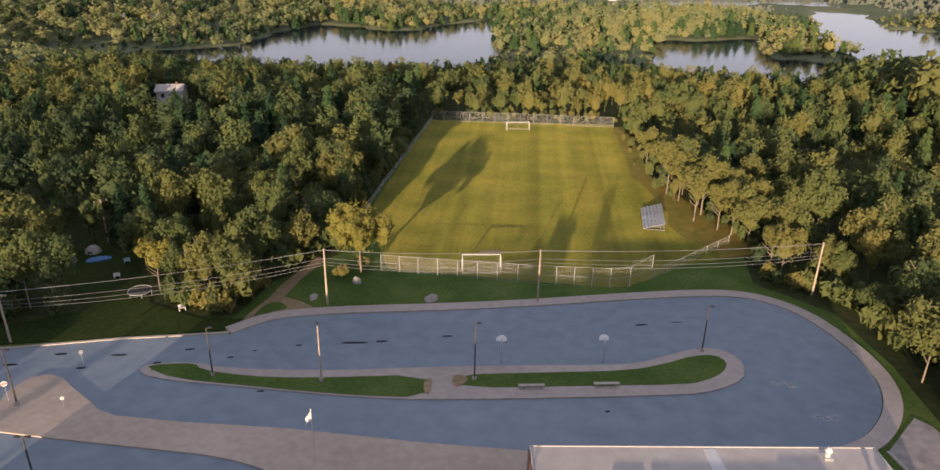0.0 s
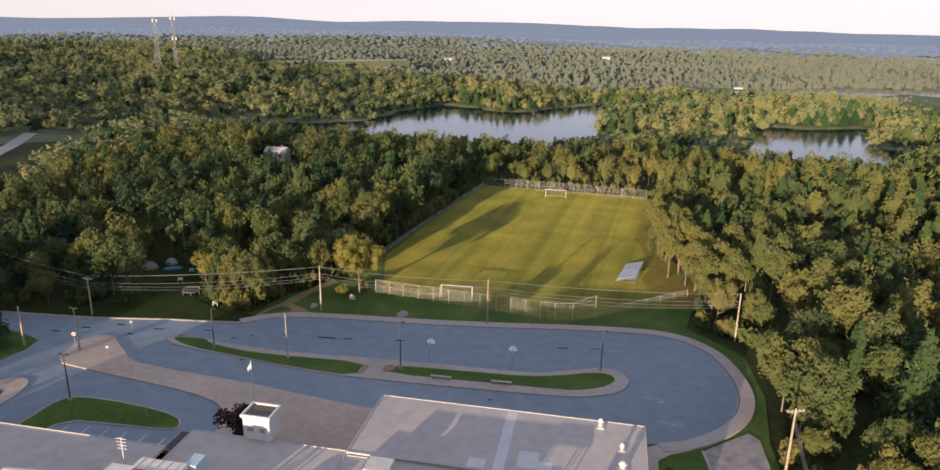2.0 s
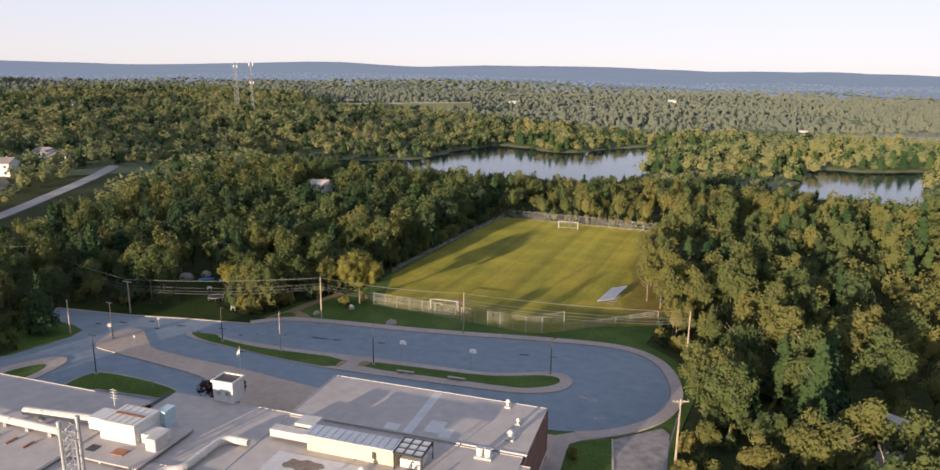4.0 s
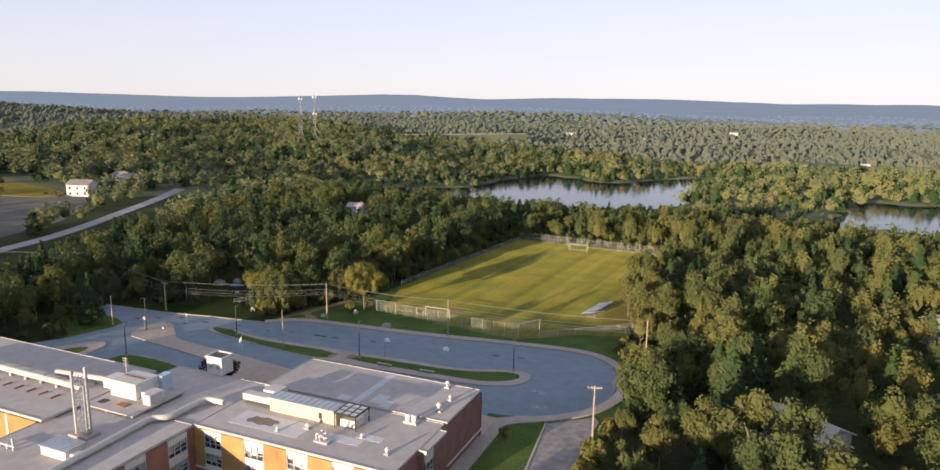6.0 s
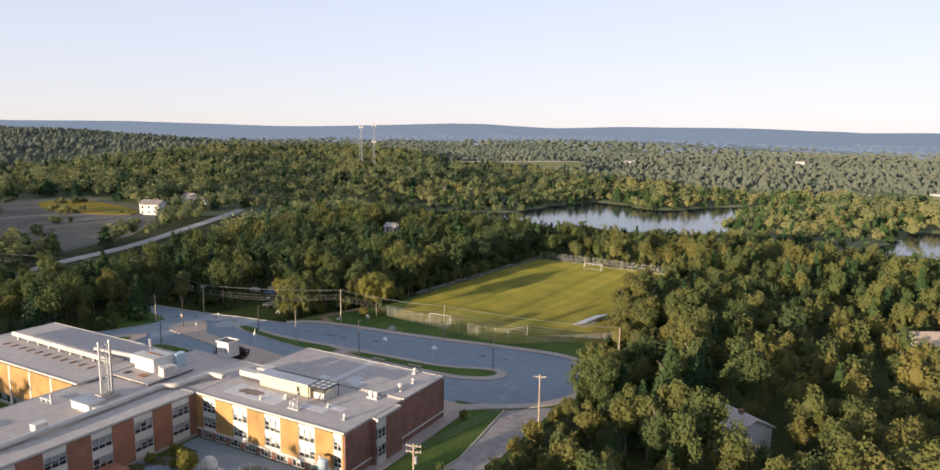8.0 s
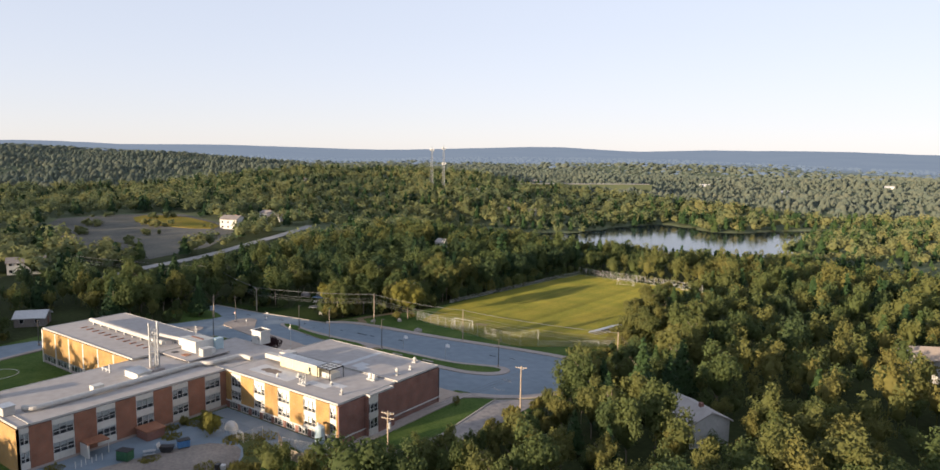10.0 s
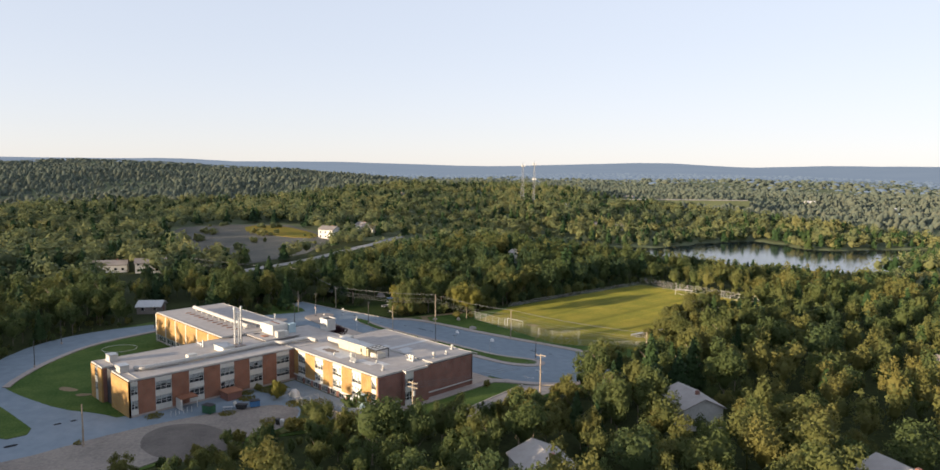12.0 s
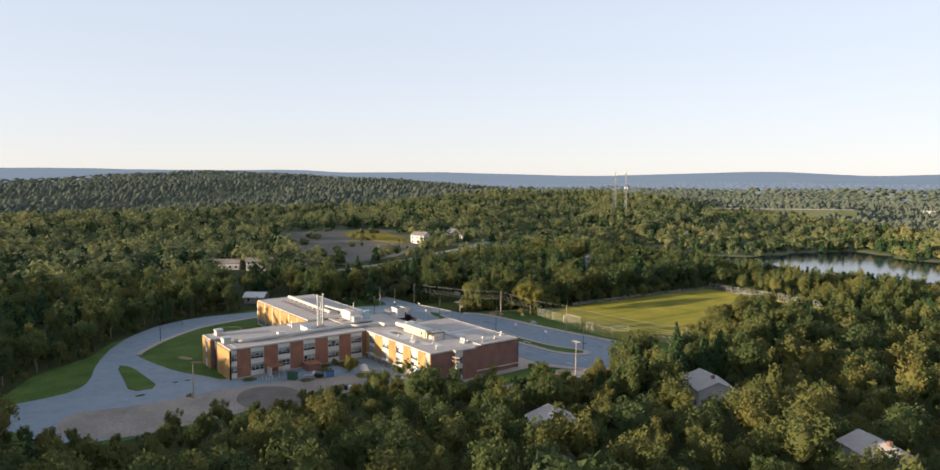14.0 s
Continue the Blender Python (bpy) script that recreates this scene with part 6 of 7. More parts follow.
def slat_fence(line, h, label):
    """Close-set upright boards on two rails."""
    f = thing("wooden_fence", label, "fence")
    for (ax, ay), (bx, by) in zip(line, line[1:]):
        ln = math.hypot(bx - ax, by - ay)
        n = int(ln / .22)
        a = math.atan2(by - ay, bx - ax)
        board = bbox(-.09, .09, -.015, .015, 0, h)
        me = bpy.data.meshes.new("board")
        board.to_mesh(me)
        board.free()
        me.materials.append(M_POLE)
        for k in range(n):
            x, y = ax + (bx - ax) * (k + .5) / n, ay + (by - ay) * (k + .5) / n
            ob = link("board", me, None, f)
            ob.matrix_basis = Matrix.Translation((x, y, float(level(x, y)) + random.uniform(-.04, .04))) @ Matrix.Rotation(a, 4, 'Z')
        for z in (.4, h - .3):
            part("rail", bar([(ax, ay, float(level(ax, ay)) + z), (bx, by, float(level(bx, by)) + z)], .035, n=4), M_POLE, f)
    return f


slat_fence([(23.6, 22.6), (29.4, 19.4), (33.0, 19.8)], 1.7, "weathered board fence round the dust collector")
chain_fence("pitch_fence", [(-14.4, 102.2), (-8.7, 101.2), (9.3, 98.2), (19.8, 97.0), (22.8, 97.4), (26.6, 99.8)], [2.6, 2.7, 3.0, 3.2, 3.3, 4.2], "tall grey chain-link fence at the near end of the pitch")
chain_fence("side_fence", [(26.6, 99.8), (33, 105), (43.5, 114)], [1.6, 1.5, 1.5], "low chain-link fence along the pitch edge", 3.5, .6)
chain_fence("far_fence", [(-10.2, 193.5), (14, 192), (38.8, 189.0)], [2.8, 2.8, 2.8], "chain-link fence at the far end of the pitch", 3.5, .4)
chain_fence("west_fence", [(-20.2, 125), (-18.6, 137), (-14, 168), (-10.2, 193.5)], [1.2, 1.2, 1.2, 1.4], "low pale fence along the wood's edge", 4.0, .5)
chain_fence("yard_fence", [(9.0, 20.0), (13.5, 19.6), (19.5, 19.0), (19.8, 22.5)], [1.8, 1.8, 1.8, 1.8], "chain-link fence round a small school yard", 2.2, .3)
chain_fence("yard_fence", [(26.0, 21.5), (29.5, 22.2), (35.5, 24.0)], [1.9, 1.9, 1.9], "weathered fence beside the classroom block", 1.2, .2)


def boulder(x, y, sx, sy, sz, seed):
    b = bmesh.new()
    bmesh.ops.create_icosphere(b, subdivisions=3, radius=1)
    for v in b.verts:
        d = 1 + .28 * noise.noise(v.co * 1.3 + Vector((seed, 0, 0))) + .1 * noise.noise(v.co * 4 + Vector((0, seed, 0)))
        v.co = Vector((v.co.x * sx * d, v.co.y * sy * d, max(-.25, v.co.z) * sz * d))
    ob = part("boulder", b, M_STONE)
    ob.matrix_basis = pose(x, y, float(level(x, y)) + .02, 0, 0, seed * 40)
    tagged(ob, "pale weathered boulder lying in the grass", "boulder", "boulders")


boulder(-6.4, 92.9, 1.1, .7, .8, 1)
boulder(-23.0, 93.2, .8, .5, .6, 2)
boulder(-17.6, 98.2, .8, .6, .8, 3)


def sign(x, y, h, col, label, plate=(.3, .3)):
    s = thing("road_sign", label, "sign", (x, y, float(level(x, y)) + .1), 30)
    part("post", bar([(0, 0, 0), (0, 0, h)], .035, n=6), M_GALV, s)
    pts = [(plate[0] * math.cos(a), plate[1] * math.sin(a)) for a in [math.pi / 8 + math.pi / 4 * k for k in range(8)]]
    b = bmesh.new()
    f = [b.verts.new((u, -.05, h + v)) for u, v in pts]
    k = [b.verts.new((u, -.03, h + v)) for u, v in pts]
    b.faces.new(f)
    b.faces.new(k[::-1])
    for i in range(8):
        b.faces.new((f[i - 1], f[i], k[i], k[i - 1]))
    part("plate", b, col, s)
    return s


s = sign(-50.6, 67.9, 2.2, M_WHITE, "red and white road sign on a thin post", (.33, .33))
part("red_bar", bbox(-.26, .26, -.08, -.055, 2.12, 2.28), M_RED, s)
sign(-44.0, 66.6, 1.3, M_WHITE, "small white sign on a short post", (.2, .2))
sign(-46.3, 75.2, 1.9, M_GALV, "grey back of a road sign on a post", (.25, .3))
sign(-27.4, 52.4, 1.4, M_WHITE, "small white sign on a short post", (.2, .2))

# bay lines of the car park
for k in range(6):
    x = -35.5 + k * 2.6
    drape("bay_line", [(x, 42.6), (x + .12, 42.6), (x + .12, 49.0), (x, 49.0)], M_ROOF_PATCH, 0.01, 0.05, "faded white parking bay line", "road marking")
for cx, cy, n, sd in ((35.2, 72.4, 9, 1), (37.0, 65.8, 5, 2)):
    cr = bmesh.new()
    rr = random.Random(sd)
    for k in range(n):
        x, y, r = cx + rr.uniform(-1.3, 1.3), cy + rr.uniform(-.5, .5), rr.uniform(.25, .5)
        z = float(level(x, y)) + .035
        tube(cr, [(x + r * math.cos(a), y + r * .7 * math.sin(a), z) for a in [2 * math.pi * i / 9 for i in range(10)]], .035, n=4)
    tagged(part("chalk_drawing", cr, M_ROOF_PATCH), "pale chalk scribbles on the asphalt", "chalk drawing")

# ring of stones on the lawn
ring_t = thing("turf_ring", "white-edged oval ring laid on the lawn", "ring", (-48.3, 9.1, 1.1), 60)
rb = bmesh.new()
tube(rb, [(4.0 * math.cos(a), 3.6 * math.sin(a), .08) for a in [2 * math.pi * k / 28 for k in range(29)]], .05, n=6)
part("edging", rb, M_WHITE, ring_t)

# ---------------------------------------------------------------- yard clutter
def dumpster(x, y, rz, mat, label, w=1.7, d=1.1, h=1.2):
    p = thing("dumpster", label, "dumpster", (x, y, float(level(x, y)) + .04), rz)
    part("bin", bbox(-w / 2, w / 2, -d / 2, d / 2, .12, h, .05), mat, p)
    part("lid", bbox(-w / 2 - .05, w / 2 + .05, -d / 2 - .05, d / 2 + .05, h, h + .1, .03), M_BLACK, p)
    for k in range(3):
        part("rib", bbox(-w / 2 + .2 + k * (w - .4) / 2 - .04, -w / 2 + .2 + k * (w - .4) / 2 + .04, -d / 2 - .05, d / 2 + .05, .15, h - .05), mat, p)
    for sx in (-1, 1):
        part("wheel", bar([(sx * w * .4, -d * .45, .1), (sx * w * .4, -d * .3, .1)], .1, n=8), M_BLACK, p)


dumpster(10.6, 4.6, 20, M_GREEN, "green steel dumpster in the school yard", 2.1, 1.4, 1.5)
dumpster(13.4, 12.4, 70, M_BLUE, "blue dumpster with a pale lid by the yard fence", 1.8, 1.2, 1.2)


def picnic_table(x, y, rz, label):
    p = thing("picnic_table", label, "picnic table", (x, y, float(level(x, y)) + .04), rz)
    part("tabletop", bbox(-.9, .9, -.4, .4, .70, .76), M_GALV, p)
    for s in (-1, 1):
        part("seat", bbox(-.9, .9, s * .75 - .14, s * .75 + .14, .42, .47), M_GALV, p)
        part("leg", bar([(s * .6, -.8, 0), (s * .6, 0, .7), (s * .6, .8, 0)], .04, n=5), M_GALV, p)


def wheeled_bin(x, y, rz, mat, label):
    p = thing("wheeled_bin", label, "bin", (x, y, float(level(x, y)) + .04), rz, group="wheeled bins")
    b = bmesh.new()
    box(b, -.3, .3, -.36, .36, .06, 1.05)
    for v in b.verts:
        if v.co.z < .5:
            v.co.x, v.co.y = v.co.x * .8, v.co.y * .8
    part("bin", b, mat, p)
    part("lid", bbox(-.33, .33, -.4, .4, 1.05, 1.12, .02), mat, p)
    for u in (-.24, .24):
        part("wheel", bar([(u - .03, .3, .12), (u + .03, .3, .12)], .12, n=10), M_BLACK, p)


wheeled_bin(24.8, 10.7, 20, M_BLACK, "black wheeled bin standing in the yard grass")
wheeled_bin(25.7, 11.0, 35, M_SIDING, "pale wheeled bin standing in the yard grass")
picnic_table(12.0, 7.6, 60, "grey picnic table in the yard")
skip = thing("skip_bin", "dark open skip with a white lifted flap", "skip", (12.8, 10.0, 1.15), 40)
sk = bmesh.new()
box(sk, -1.0, 1.0, -.6, .6, .1, .9)
for v in sk.verts:
    if v.co.z < .5:
        v.co.x *= .75
part("bin", sk, M_BLACK, skip)
part("flap", bbox(-1.0, -.9, -.6, .6, .9, 1.7, m=Matrix.Rotation(-.3, 4, 'Y')), M_WHITE, skip)
porch = thing("entrance_porch", "small brown porch roof with a white side panel at a door", "porch", (4.6, 3.0, 1.0))
part("roof", bbox(-1.0, 1.6, -1.6, 1.6, 2.2, 2.4), M_RUST, porch)
part("side_panel", bbox(-1.0, 1.5, -1.6, -1.5, 0, 2.2), M_WHITE, porch)
for y in (-1.45, 1.45):
    part("post", bbox(1.4, 1.52, y - .06, y + .06, 0, 2.2), M_WHITE, porch)
shed2 = thing("storage_shed", "low maroon shed against the brick wing", "shed", (5.4, 11.6, 1.0))
part("wall", bbox(-1.6, 1.6, -1.5, 1.5, 0, 1.6), M_BRICK_RED, shed2)
rf = bmesh.new()
box(rf, -1.8, 1.8, -1.7, 1.7, 1.6, 1.75)
for v in rf.verts:
    v.co.z += .25 * (1 - abs(v.co.y) / 1.7)
part("roof", rf, M_RUST, shed2)
for k in range(6):
    bo = thing("bollard", "short white bollard on the asphalt", "bollard", (7.6 + .25 * (k % 2), -1.2 + k * .75, 1.1), group="bollards")
    part("shaft", bar([(0, 0, 0), (0, 0, 1.0)], .06, n=8), M_WHITE, bo)
    part("cap", bar([(0, 0, 1.0), (0, 0, 1.06)], .07, .03, 8), M_WHITE, bo)
tent = thing("tarped_stack", "pale tarpaulin over a stack behind a wire fence", "tarpaulin", (13.0, 21.4, 1.0))
tb2 = bmesh.new()
bmesh.ops.create_icosphere(tb2, subdivisions=3, radius=1)
for v in tb2.verts:
    v.co = Vector((v.co.x * 1.3, v.co.y * 1.0, max(0, v.co.z) * 1.5 + .12 * noise.noise(v.co * 3)))
part("sheet", tb2, M_WHITE, tent)
collector = thing("dust_collector", "pale blue steel dust collector tank on legs with a pipe", "dust collector", (30.2, 25.4, 1.05))
part("tank", bar([(0, 0, 1.2), (0, 0, 3.4)], .75, n=14), M_GREYBLUE, collector)
part("cone", bar([(0, 0, .4), (0, 0, 1.2)], .25, .75, 14), M_GREYBLUE, collector)
part("top", bar([(0, 0, 3.4), (0, 0, 3.7)], .75, .35, 14), M_GREYBLUE, collector)
part("pipe", bar([(0, 0, 3.5), (-.9, .4, 3.6), (-1.4, 1.0, 3.2)], .2, n=8), M_DUCT, collector)
for k in range(4):
    a = math.pi / 4 + k * math.pi / 2
    part("leg", bar([(.65 * math.cos(a), .65 * math.sin(a), 0), (.65 * math.cos(a), .65 * math.sin(a), 1.5)], .06, n=6), M_GALV, collector)

# back yard beyond the road
drape("yard_pool_water", round_off([(-60, 103.4), (-57.5, 104.4), (-56.6, 105.6), (-58.6, 106.0), (-60.4, 105)], 1), M_BLUE, .25, .3, "blue paddling pool in a back yard", "pool", height=lambda x, y: land(x, y))
for x, y, sx, sy, sz, m, lab in ((-63.5, 104.0, 1.9, 1.4, 1.5, M_SHINGLE, "grey dome tent in a back yard"), (-60.8, 107.6, 1.3, 1.1, 1.3, M_STONE, "drab canvas tent in a back yard")):
    te = thing("tent", lab, "tent", (x, y, float(land(x, y))))
    b = bmesh.new()
    bmesh.ops.create_icosphere(b, subdivisions=3, radius=1)
    for v in b.verts:
        v.co = Vector((v.co.x * sx, v.co.y * sy, max(-.02, v.co.z) * sz))
    part("fly", b, m, te)
    part("door_flap", bbox(-.35, .35, -sy * .96, -sy * .9, 0, sz * .45), M_DARK, te)
for x, y, lab, m in ((-53.0, 98.6, "white plastic table lying in a yard", M_WHITE), (-40.0, 89.2, "white garden chairs piled by the hedge", M_WHITE), (-53.8, 103.8, "pale lounger in a back yard", M_GREYBLUE)):
    c = thing("garden_furniture", lab, "furniture", (x, y, float(land(x, y)) + .02), 25)
    part("top", bbox(-.45, .45, -.3, .3, .45, .52, .02), m, c)
    for sx in (-.38, .38):
        part("leg", bbox(sx - .04, sx + .04, -.26, .26, 0, .45), m, c)
    part("back", bbox(-.45, .45, .26, .31, .5, .8), m, c)
tramp = thing("trampoline", "round dark trampoline with a white rim", "trampoline", (-47.5, 93.6, float(land(-47.5, 93.6))))
part("rim", bar([(1.6 * math.cos(a), 1.6 * math.sin(a), .7) for a in [2 * math.pi * k / 18 for k in range(19)]], .035, n=6), M_FENCE, tramp)
part("mat", bar([(0, 0, .66), (0, 0, .69)], 1.5, n=18), M_BLACK, tramp)
for k in range(6):
    a = k * math.pi / 3
    part("leg", bar([(1.6 * math.cos(a), 1.6 * math.sin(a), 0), (1.6 * math.cos(a), 1.6 * math.sin(a), .7)], .04, n=5), M_GALV, tramp)


# ---------------------------------------------------------------- houses
def house(x, y, rz, w, d, h, wall, roof, label, windows=3, storeys=1, pitch=.45, chimney=True, lift=0.0):
    g = float(land(x, y)) + lift - (3.0 if y > 600 else 0.0)
    p = thing("house", label, "house", (x, y, g), rz, group="houses in the woods")
    part("wall", bbox(-w / 2, w / 2, -d / 2, d / 2, -.5, h), wall, p)
    rb = bmesh.new()
    rise, o = d / 2 * pitch, .4
    pr = [(-d / 2 - o, h - .1), (0, h + rise), (d / 2 + o, h - .1), (d / 2 + o, h + .12), (0, h + rise + .25), (-d / 2 - o, h + .12)]
    a = [rb.verts.new((-w / 2 - o, u, v)) for u, v in pr]
    b = [rb.verts.new((w / 2 + o, u, v)) for u, v in pr]
    rb.faces.new(a[::-1])
    rb.faces.new(b)
    for i in range(6):
        rb.faces.new((a[i], a[(i + 1) % 6], b[(i + 1) % 6], b[i]))
    rf = part("roof", rb, roof, p)
    for sx in (-w / 2, w / 2 - .2):
        gb = bmesh.new()
        v = [gb.verts.new((sx + k * .2, u, z)) for k in (0, 1) for u, z in ((-d / 2, h - .05), (d / 2, h - .05), (0, h + rise - .02))]
        gb.faces.new(v[:3][::-1])
        gb.faces.new(v[3:])
        for i in range(3):
            gb.faces.new((v[i], v[(i + 1) % 3], v[3 + (i + 1) % 3], v[3 + i]))
        part("gable", gb, wall, p)
    for s in range(storeys):
        z0 = .9 + s * 2.6
        for side in (-1, 1):
            for k in range(windows):
                u = -w / 2 + w * (k + .5) / windows
                f = bmesh.new()
                y0, y1 = sorted((side * d / 2, side * (d / 2 + .07)))
                box(f, u - .55, u + .55, y0, y1, z0, z0 + 1.2)
                win = part("window", f, M_WHITE, p)
                y2 = side * (d / 2 + .08)
                q = bmesh.new()
                box(q, u - .47, u + .47, min(y2, y2 - side * .03), max(y2, y2 - side * .03), z0 + .08, z0 + 1.12)
                part("pane", q, M_DARKGLASS, win)
    part("door", bbox(w / 2, w / 2 + .06, -.45, .45, 0, 2.0), M_RUST, p)
    if chimney:
        part("chimney", bbox(w * .2, w * .2 + .6, -.3, .3, h, h + rise + .8), M_BRICK_RED, rf)
    return p


M_DARKGLASS = material("dark_window_glass", (0.012, 0.014, 0.017), (0.02, 0.024, 0.03), 1.0, rough=0.08, bump=0, spec=0.6)
house(-238, 201, 20, 11, 9, 5.6, M_SIDING, M_SHINGLE, "large white two-storey house by the clearing", 3, 2)
house(-268, 250, -10, 11, 7, 3.4, M_SIDING, M_SHINGLE, "white bungalow up the road", 3)
house(-250, 241, 30, 9, 7, 3.2, M_SIDING, M_SHINGLE, "white bungalow beside the road", 3)
house(-85, 206, 8, 7, 6, 5.2, M_SIDING, M_ROOF, "white house with a grey-brown roof among trees", 2, 2)
house(-181, 51, 62, 14, 7, 3.2, M_SIDING, M_SHINGLE, "long white house with dark roof across the woods", 5)
house(-170, 64, 66, 12, 7, 4.4, M_SIDING, M_SHINGLE, "long white two-storey house with dark windows", 5, 2)
house(-161, 29, 30, 8, 7, 2.8, M_SIDING, M_GREYBLUE, "pale-roofed garage building in the woods", 2, chimney=False)
house(-87, 32, 52, 7, 6, 2.2, M_SHINGLE, M_ROOF_PATCH, "grey shed with a pale metal roof beside the road", 2, chimney=False)
house(75.5, 66.5, -35, 9.5, 7.5, 4.2, M_SIDING, M_ROOF, "white house with a pale roof in the near woods", 3)
house(74.5, 24.5, -28, 9.5, 7.5, 4.2, M_SIDING, M_ROOF, "white house with a pale grey roof in the near woods", 3)
house(112, 57, -30, 9, 7, 4.0, M_SIDING, M_ROOF, "white bungalow with a pale roof in the near woods", 3)
house(107, 132, 30, 11, 8, 5.0, M_SIDING, M_TAN, "cream house with a tan roof at the wood's edge", 3, 2)
house(-187, 917, 0, 13, 8, 5.5, M_SIDING, M_SIDING, "big white building far off in the woods", 5, 2)
house(-216, 464, 20, 11, 7, 3.8, M_SIDING, M_SHINGLE, "white house near the lake", 4)
house(-198, 474, 10, 8, 6, 3.6, M_SIDING, M_SHINGLE, "white cottage near the lake", 3)
house(-286, 514, 10, 9, 7, 5, M_SIDING, M_SIDING, "white building far in the woods", 4)
house(-56, 292, 20, 9, 7, 4.6, M_SIDING, M_ROOF_PATCH, "cottage with a pale roof by the lake", 3)
house(226, 330, 12, 13, 9, 6.2, M_SIDING, M_REDROOF, "lake house with a red roof and white trim", 4, 2)
house(180, 292, 12, 10, 8, 4.5, M_SIDING, M_ROOF_PATCH, "house with a pale grey roof by the lake", 3)
house(-67, 850, 0, 10, 7, 4.5, M_SIDING, M_GREYBLUE, "pale building far off in the woods", 4)
house(-192, 617, 0, 9, 7, 3.6, M_SIDING, M_SHINGLE, "white house far off in the woods", 4)
house(-240, 1142, 5, 15, 9, 6, M_SIDING, M_SIDING, "long white building far off in the woods", 7, 2, .25, False)
house(-85, 934, 20, 16, 9, 5, M_GREYBLUE, M_ROOF_PATCH, "pale grey building far off in the woods", 5, chimney=False)
house(15, 1106, 0, 12, 9, 7, M_SIDING, M_SIDING, "white house far off beyond the lakes", 4, 2)
house(119, 724, 10, 8, 6, 3.4, M_SIDING, M_ROOF_PATCH, "white house on the shore of the far lake", 3)
house(160, 790, 0, 8, 6, 3.2, M_SIDING, M_ROOF_PATCH, "pale cottage on the shore of the far lake", 3)
house(-322, 690, 5, 15, 8, 4, M_GREYBLUE, M_SHINGLE, "low grey house in the woods", 4)
house(-441, 428, 20, 11, 8, 5, M_SIDING, M_SHINGLE, "white house with a dark roof up the road", 3, 2)
house(100, 745, 0, 7, 5, 3.2, M_SIDING, M_SHINGLE, "white house on the far lake shore", 3)


def radio_tower(x, y, top, label, foot, crown):
    """Three legs with bracing; crown lists antenna heights below the top."""
    g = float(land(x, y))
    p = thing("radio_tower", label, "radio tower", (x, y, g), group="radio towers")
    h = top - g
    for k in range(3):
        a = k * 2.094
        part("leg", bar([(foot * math.cos(a), foot * math.sin(a), 0), (.7 * math.cos(a), .7 * math.sin(a), h)], .12, n=5), M_TOWER, p)
    n = 16
    for i in range(n):
        br = bmesh.new()
        for k in range(3):
            r0, r1 = foot + (.7 - foot) * i / n, foot + (.7 - foot) * (i + 1) / n
            a, b = k * 2.094, (k + 1) * 2.094
            tube(br, [(r0 * math.cos(a), r0 * math.sin(a), h * i / n), (r1 * math.cos(b), r1 * math.sin(b), h * (i + 1) / n)], .08, n=4)
            tube(br, [(r0 * math.cos(a), r0 * math.sin(a), h * i / n), (r0 * math.cos(b), r0 * math.sin(b), h * i / n)], .08, n=4)
        part("bracing", br, M_TOWER, p)
    part("antenna", bar([(0, 0, h), (0, 0, h + 3)], .2, n=6), M_CABLE, p)
    for low in crown:
        for k in range(3):
            a = k * 2.094 + .4
            part("panel_antenna", bbox(1.7 * math.cos(a) - .35, 1.7 * math.cos(a) + .35, 1.7 * math.sin(a) - .35, 1.7 * math.sin(a) + .35, h - low, h - low + 2.2), M_WHITE, p)
            part("bracket", bar([(.6 * math.cos(a), .6 * math.sin(a), h - low + 1), (1.7 * math.cos(a), 1.7 * math.sin(a), h - low + 1)], .08, n=4), M_TOWER, p)


M_TOWER = material("tower_steel", (0.20, 0.21, 0.22), (0.28, 0.29, 0.30), 1.0, rough=0.6, metal=0.2, bump=0)
radio_tower(-337, 508, 49, "tall grey lattice radio tower above the woods", 2.6, (1.6,))
radio_tower(-317, 502, 50, "slim grey lattice radio tower with antennas above the woods", 1.5, (1.0, 16.0))

# dark gravel heap and weeds in the yard
hp = bmesh.new()
bmesh.ops.create_grid(hp, x_segments=26, y_segments=20, size=1)
for v in hp.verts:
    d = math.hypot(v.co.x, v.co.y)
    k = max(0.0, 1 - d) ** 0.7
    x, y = 20.6 + v.co.x * 9.5, -4.2 + v.co.y * 7.0
    v.co = Vector((x, y, float(level(x, y)) - .12 + k * 1.05 + .22 * k * noise.noise(Vector((x * .8, y * .8, 0)))))
for f in hp.faces:
    f.smooth = True
tagged(part("spoil_heap", hp, material("dark_gravel", (0.085, 0.072, 0.062), (0.17, 0.145, 0.125), 2.0, rough=0.95, bump=0.6)), "low dark spoil heap lying in the yard", "gravel", kind="stuff")


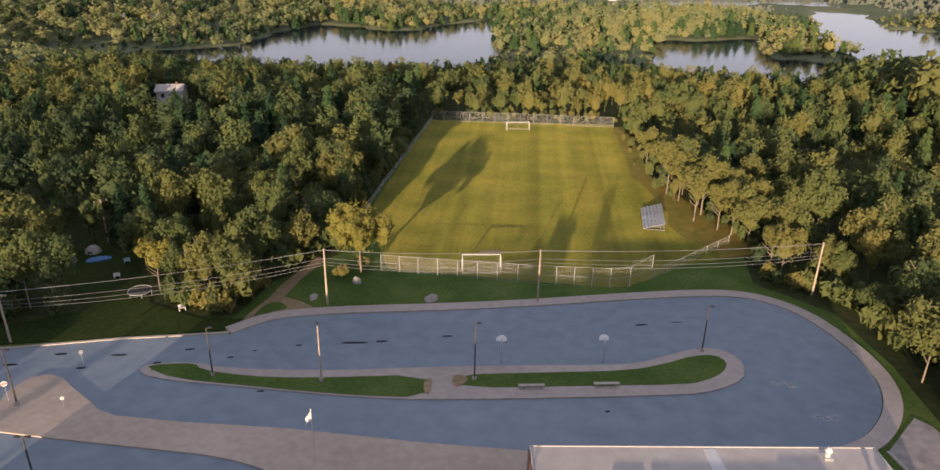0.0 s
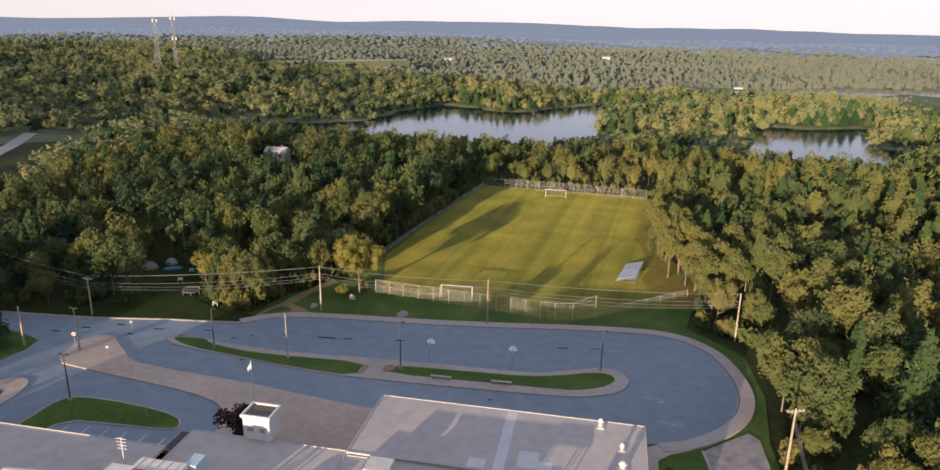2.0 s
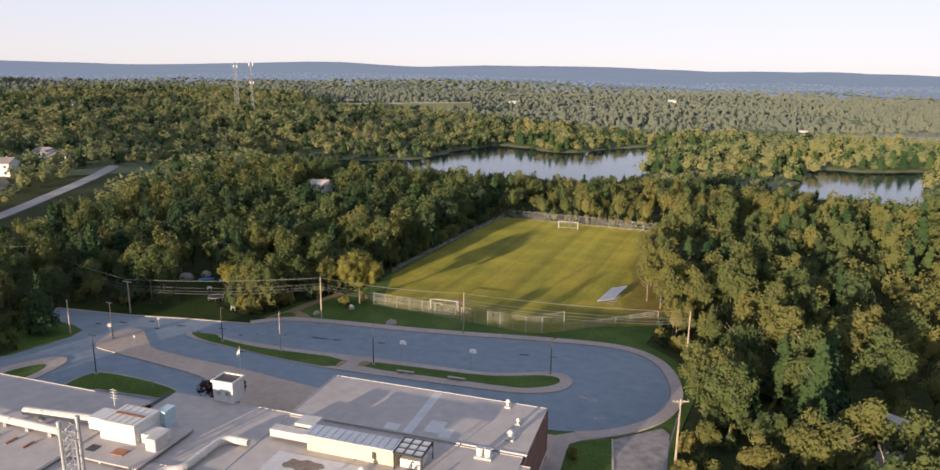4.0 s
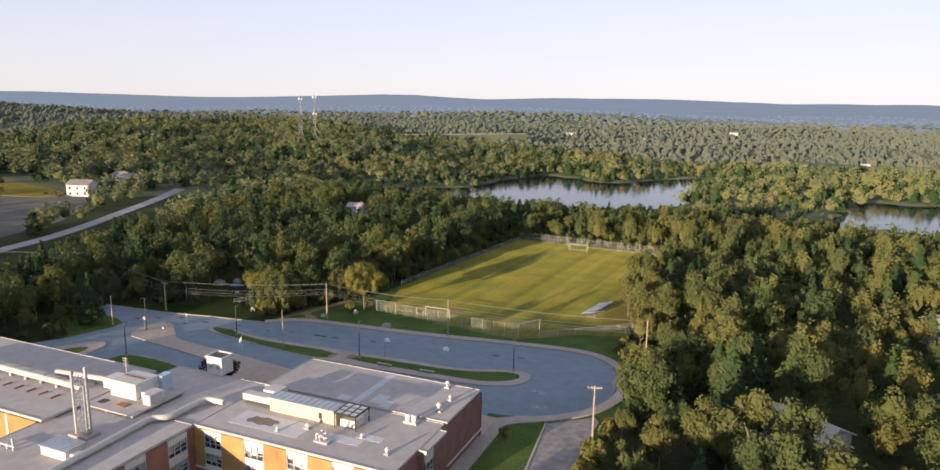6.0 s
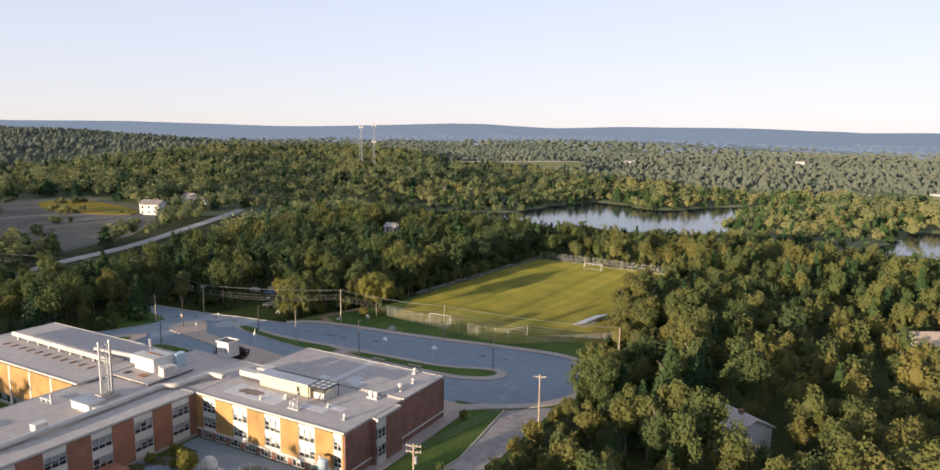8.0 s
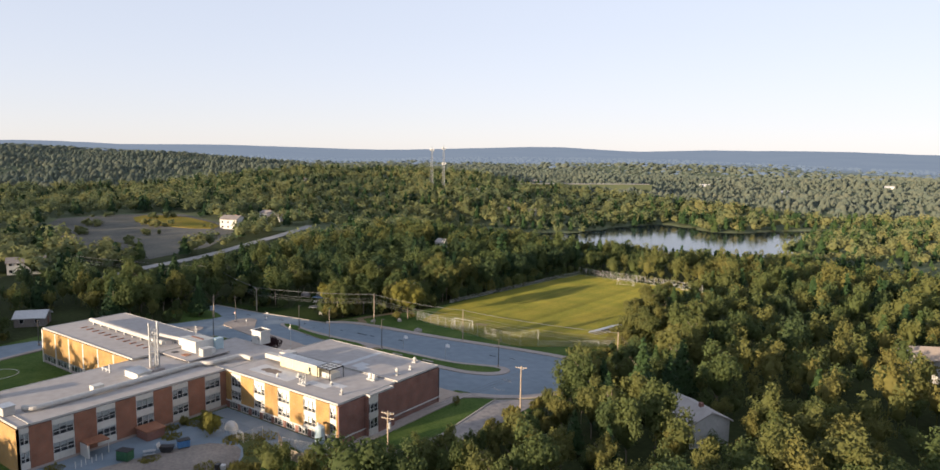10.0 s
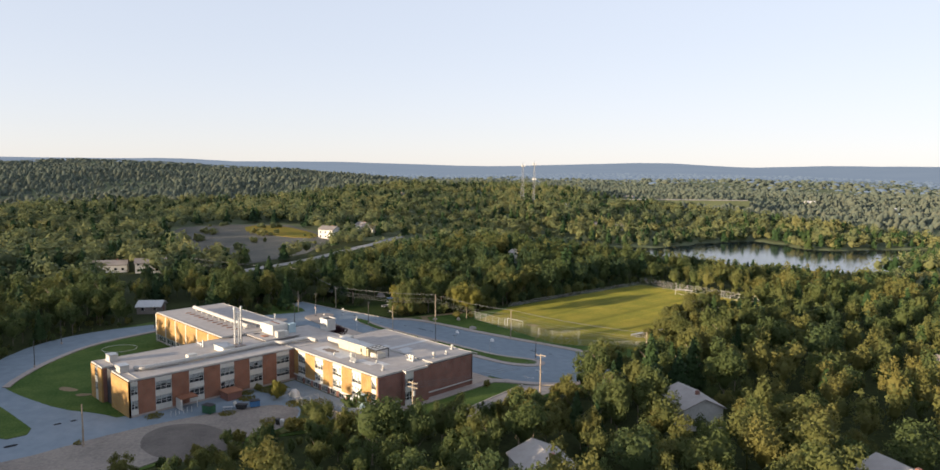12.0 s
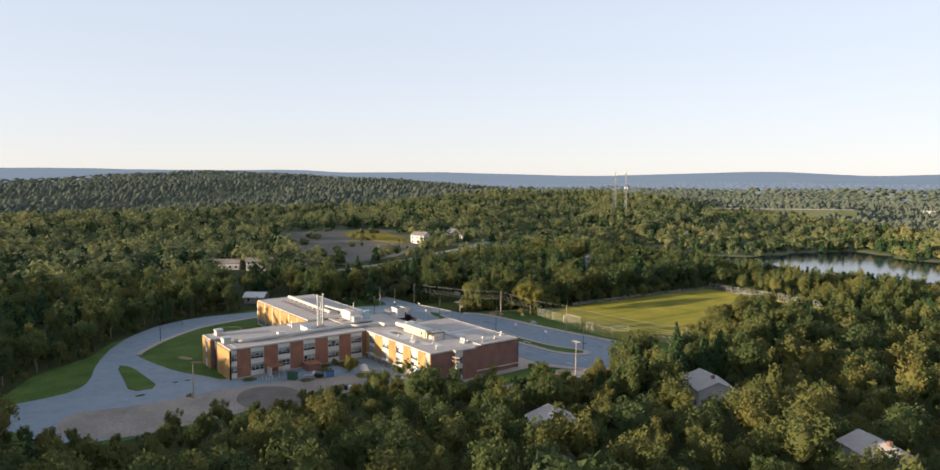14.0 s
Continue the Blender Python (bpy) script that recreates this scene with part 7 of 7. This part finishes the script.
def tufts(seed, spots, size, label):
    """Loose weeds: many small blades and leaves."""
    r = np.random.default_rng(seed)
    V = []
    for x, y, rad, n in spots:
        a, d = r.uniform(0, 6.28, n), rad * np.sqrt(r.uniform(0, 1, n))
        px_, py_ = x + np.cos(a) * d, y + np.sin(a) * d
        z = np.array([float(level(u, w)) for u, w in zip(px_, py_)])
        c = np.stack([px_, py_, z], 1)
        t = r.normal(size=(n, 3)) * [.5, .5, .15]
        up = np.stack([r.normal(size=n) * .35, r.normal(size=n) * .35, r.uniform(.5, 1.3, n)], 1)
        s = size * r.uniform(.5, 1.4, (n, 1))
        V.append(np.stack([c - t * s * .5, c + t * s * .5, c + up * s], 1).reshape(-1, 3))
    v = np.vstack(V)
    me = raw_mesh("weeds", v, np.arange(len(v)).reshape(-1, 3), np.full(len(v), 0.45))
    me.materials.append(M_LEAF)
    tagged(new("weeds", me), label, "weeds", kind="stuff")


tufts(5, [(5.5, -3.4, 1.6, 200), (5.0, 15.2, 1.4, 220), (8.0, 13.5, 1.8, 260), (6.2, 19.5, 2.0, 320), (13.3, 6.9, 1.5, 160), (22.6, 10.6, 2.0, 240), (26.0, 13.5, 2.0, 260), (17.4, 18.9, 2.0, 280), (24.0, 18.9, 2.4, 320),
          (20.0, 22.5, 2.2, 260), (9.6, -17.3, 0.8, 90)], .38, "rough weeds in the school yard")
for x, y, s in ((5.4, 17.4, 1.3), (6.4, 20.8, 1.5), (9.6, 18.4, 1.2), (27.4, 7.5, 1.6), (27.8, 1.5, 1.9), (29.4, 10.8, 2.0)):
    m = Matrix.LocRotScale((x, y, float(level(x, y)) - .05), Euler((0, 0, x * 7 % 6.28)), (s * 1.5, s * 1.5, s * 1.3))
    copy_thing(shrub, m).matrix_basis = m

brush_at = scatter(-335, -172, 104, 218, 5.0)
brush_at = brush_at[(inside_distance(CLEARING, brush_at[:, 0], brush_at[:, 1]) > 1) & (np.sin(brush_at[:, 0] / 9 + 1) * np.cos(brush_at[:, 1] / 7) + rng.uniform(-.6, .6, len(brush_at)) > 0.8)]
wood("brush", "patches of brush and saplings in the clearing", brush_at, [bush(190 + k) for k in range(3)], M_MIDLEAF, 0.8, 3.0, wide=(1.2, 2.2))

golden = shrub_kind(M_GOLD, "tall yellow-green shrub at the yard fence")
tagged(golden, category="shrub", group="shrubs")
golden.matrix_basis = Matrix.LocRotScale((12.6, 17.6, float(level(12.6, 17.6)) - .1), Euler((0, 0, .7)), (3.2, 3.2, 4.0))
for x, y, w, d, a in ((-22.5, -9.8, 5.0, 2.4, .3), (-16.6, -8.6, 3.2, 2.0, .8), (-27.5, -3.0, 2.2, 1.2, .2)):
    c, q = math.cos(a), math.sin(a)
    pts_ = round_off([(x + c * u * w - q * v * d, y + q * u * w + c * v * d) for u, v in ((-.5, -.2), (-.1, -.5), (.45, -.2), (.5, .3), (.1, .4), (-.45, .3))], 1)
    drape("bare_lawn", pts_, M_DIRT, 0.0, 0.1, "bare worn patch in the lawn", "soil")
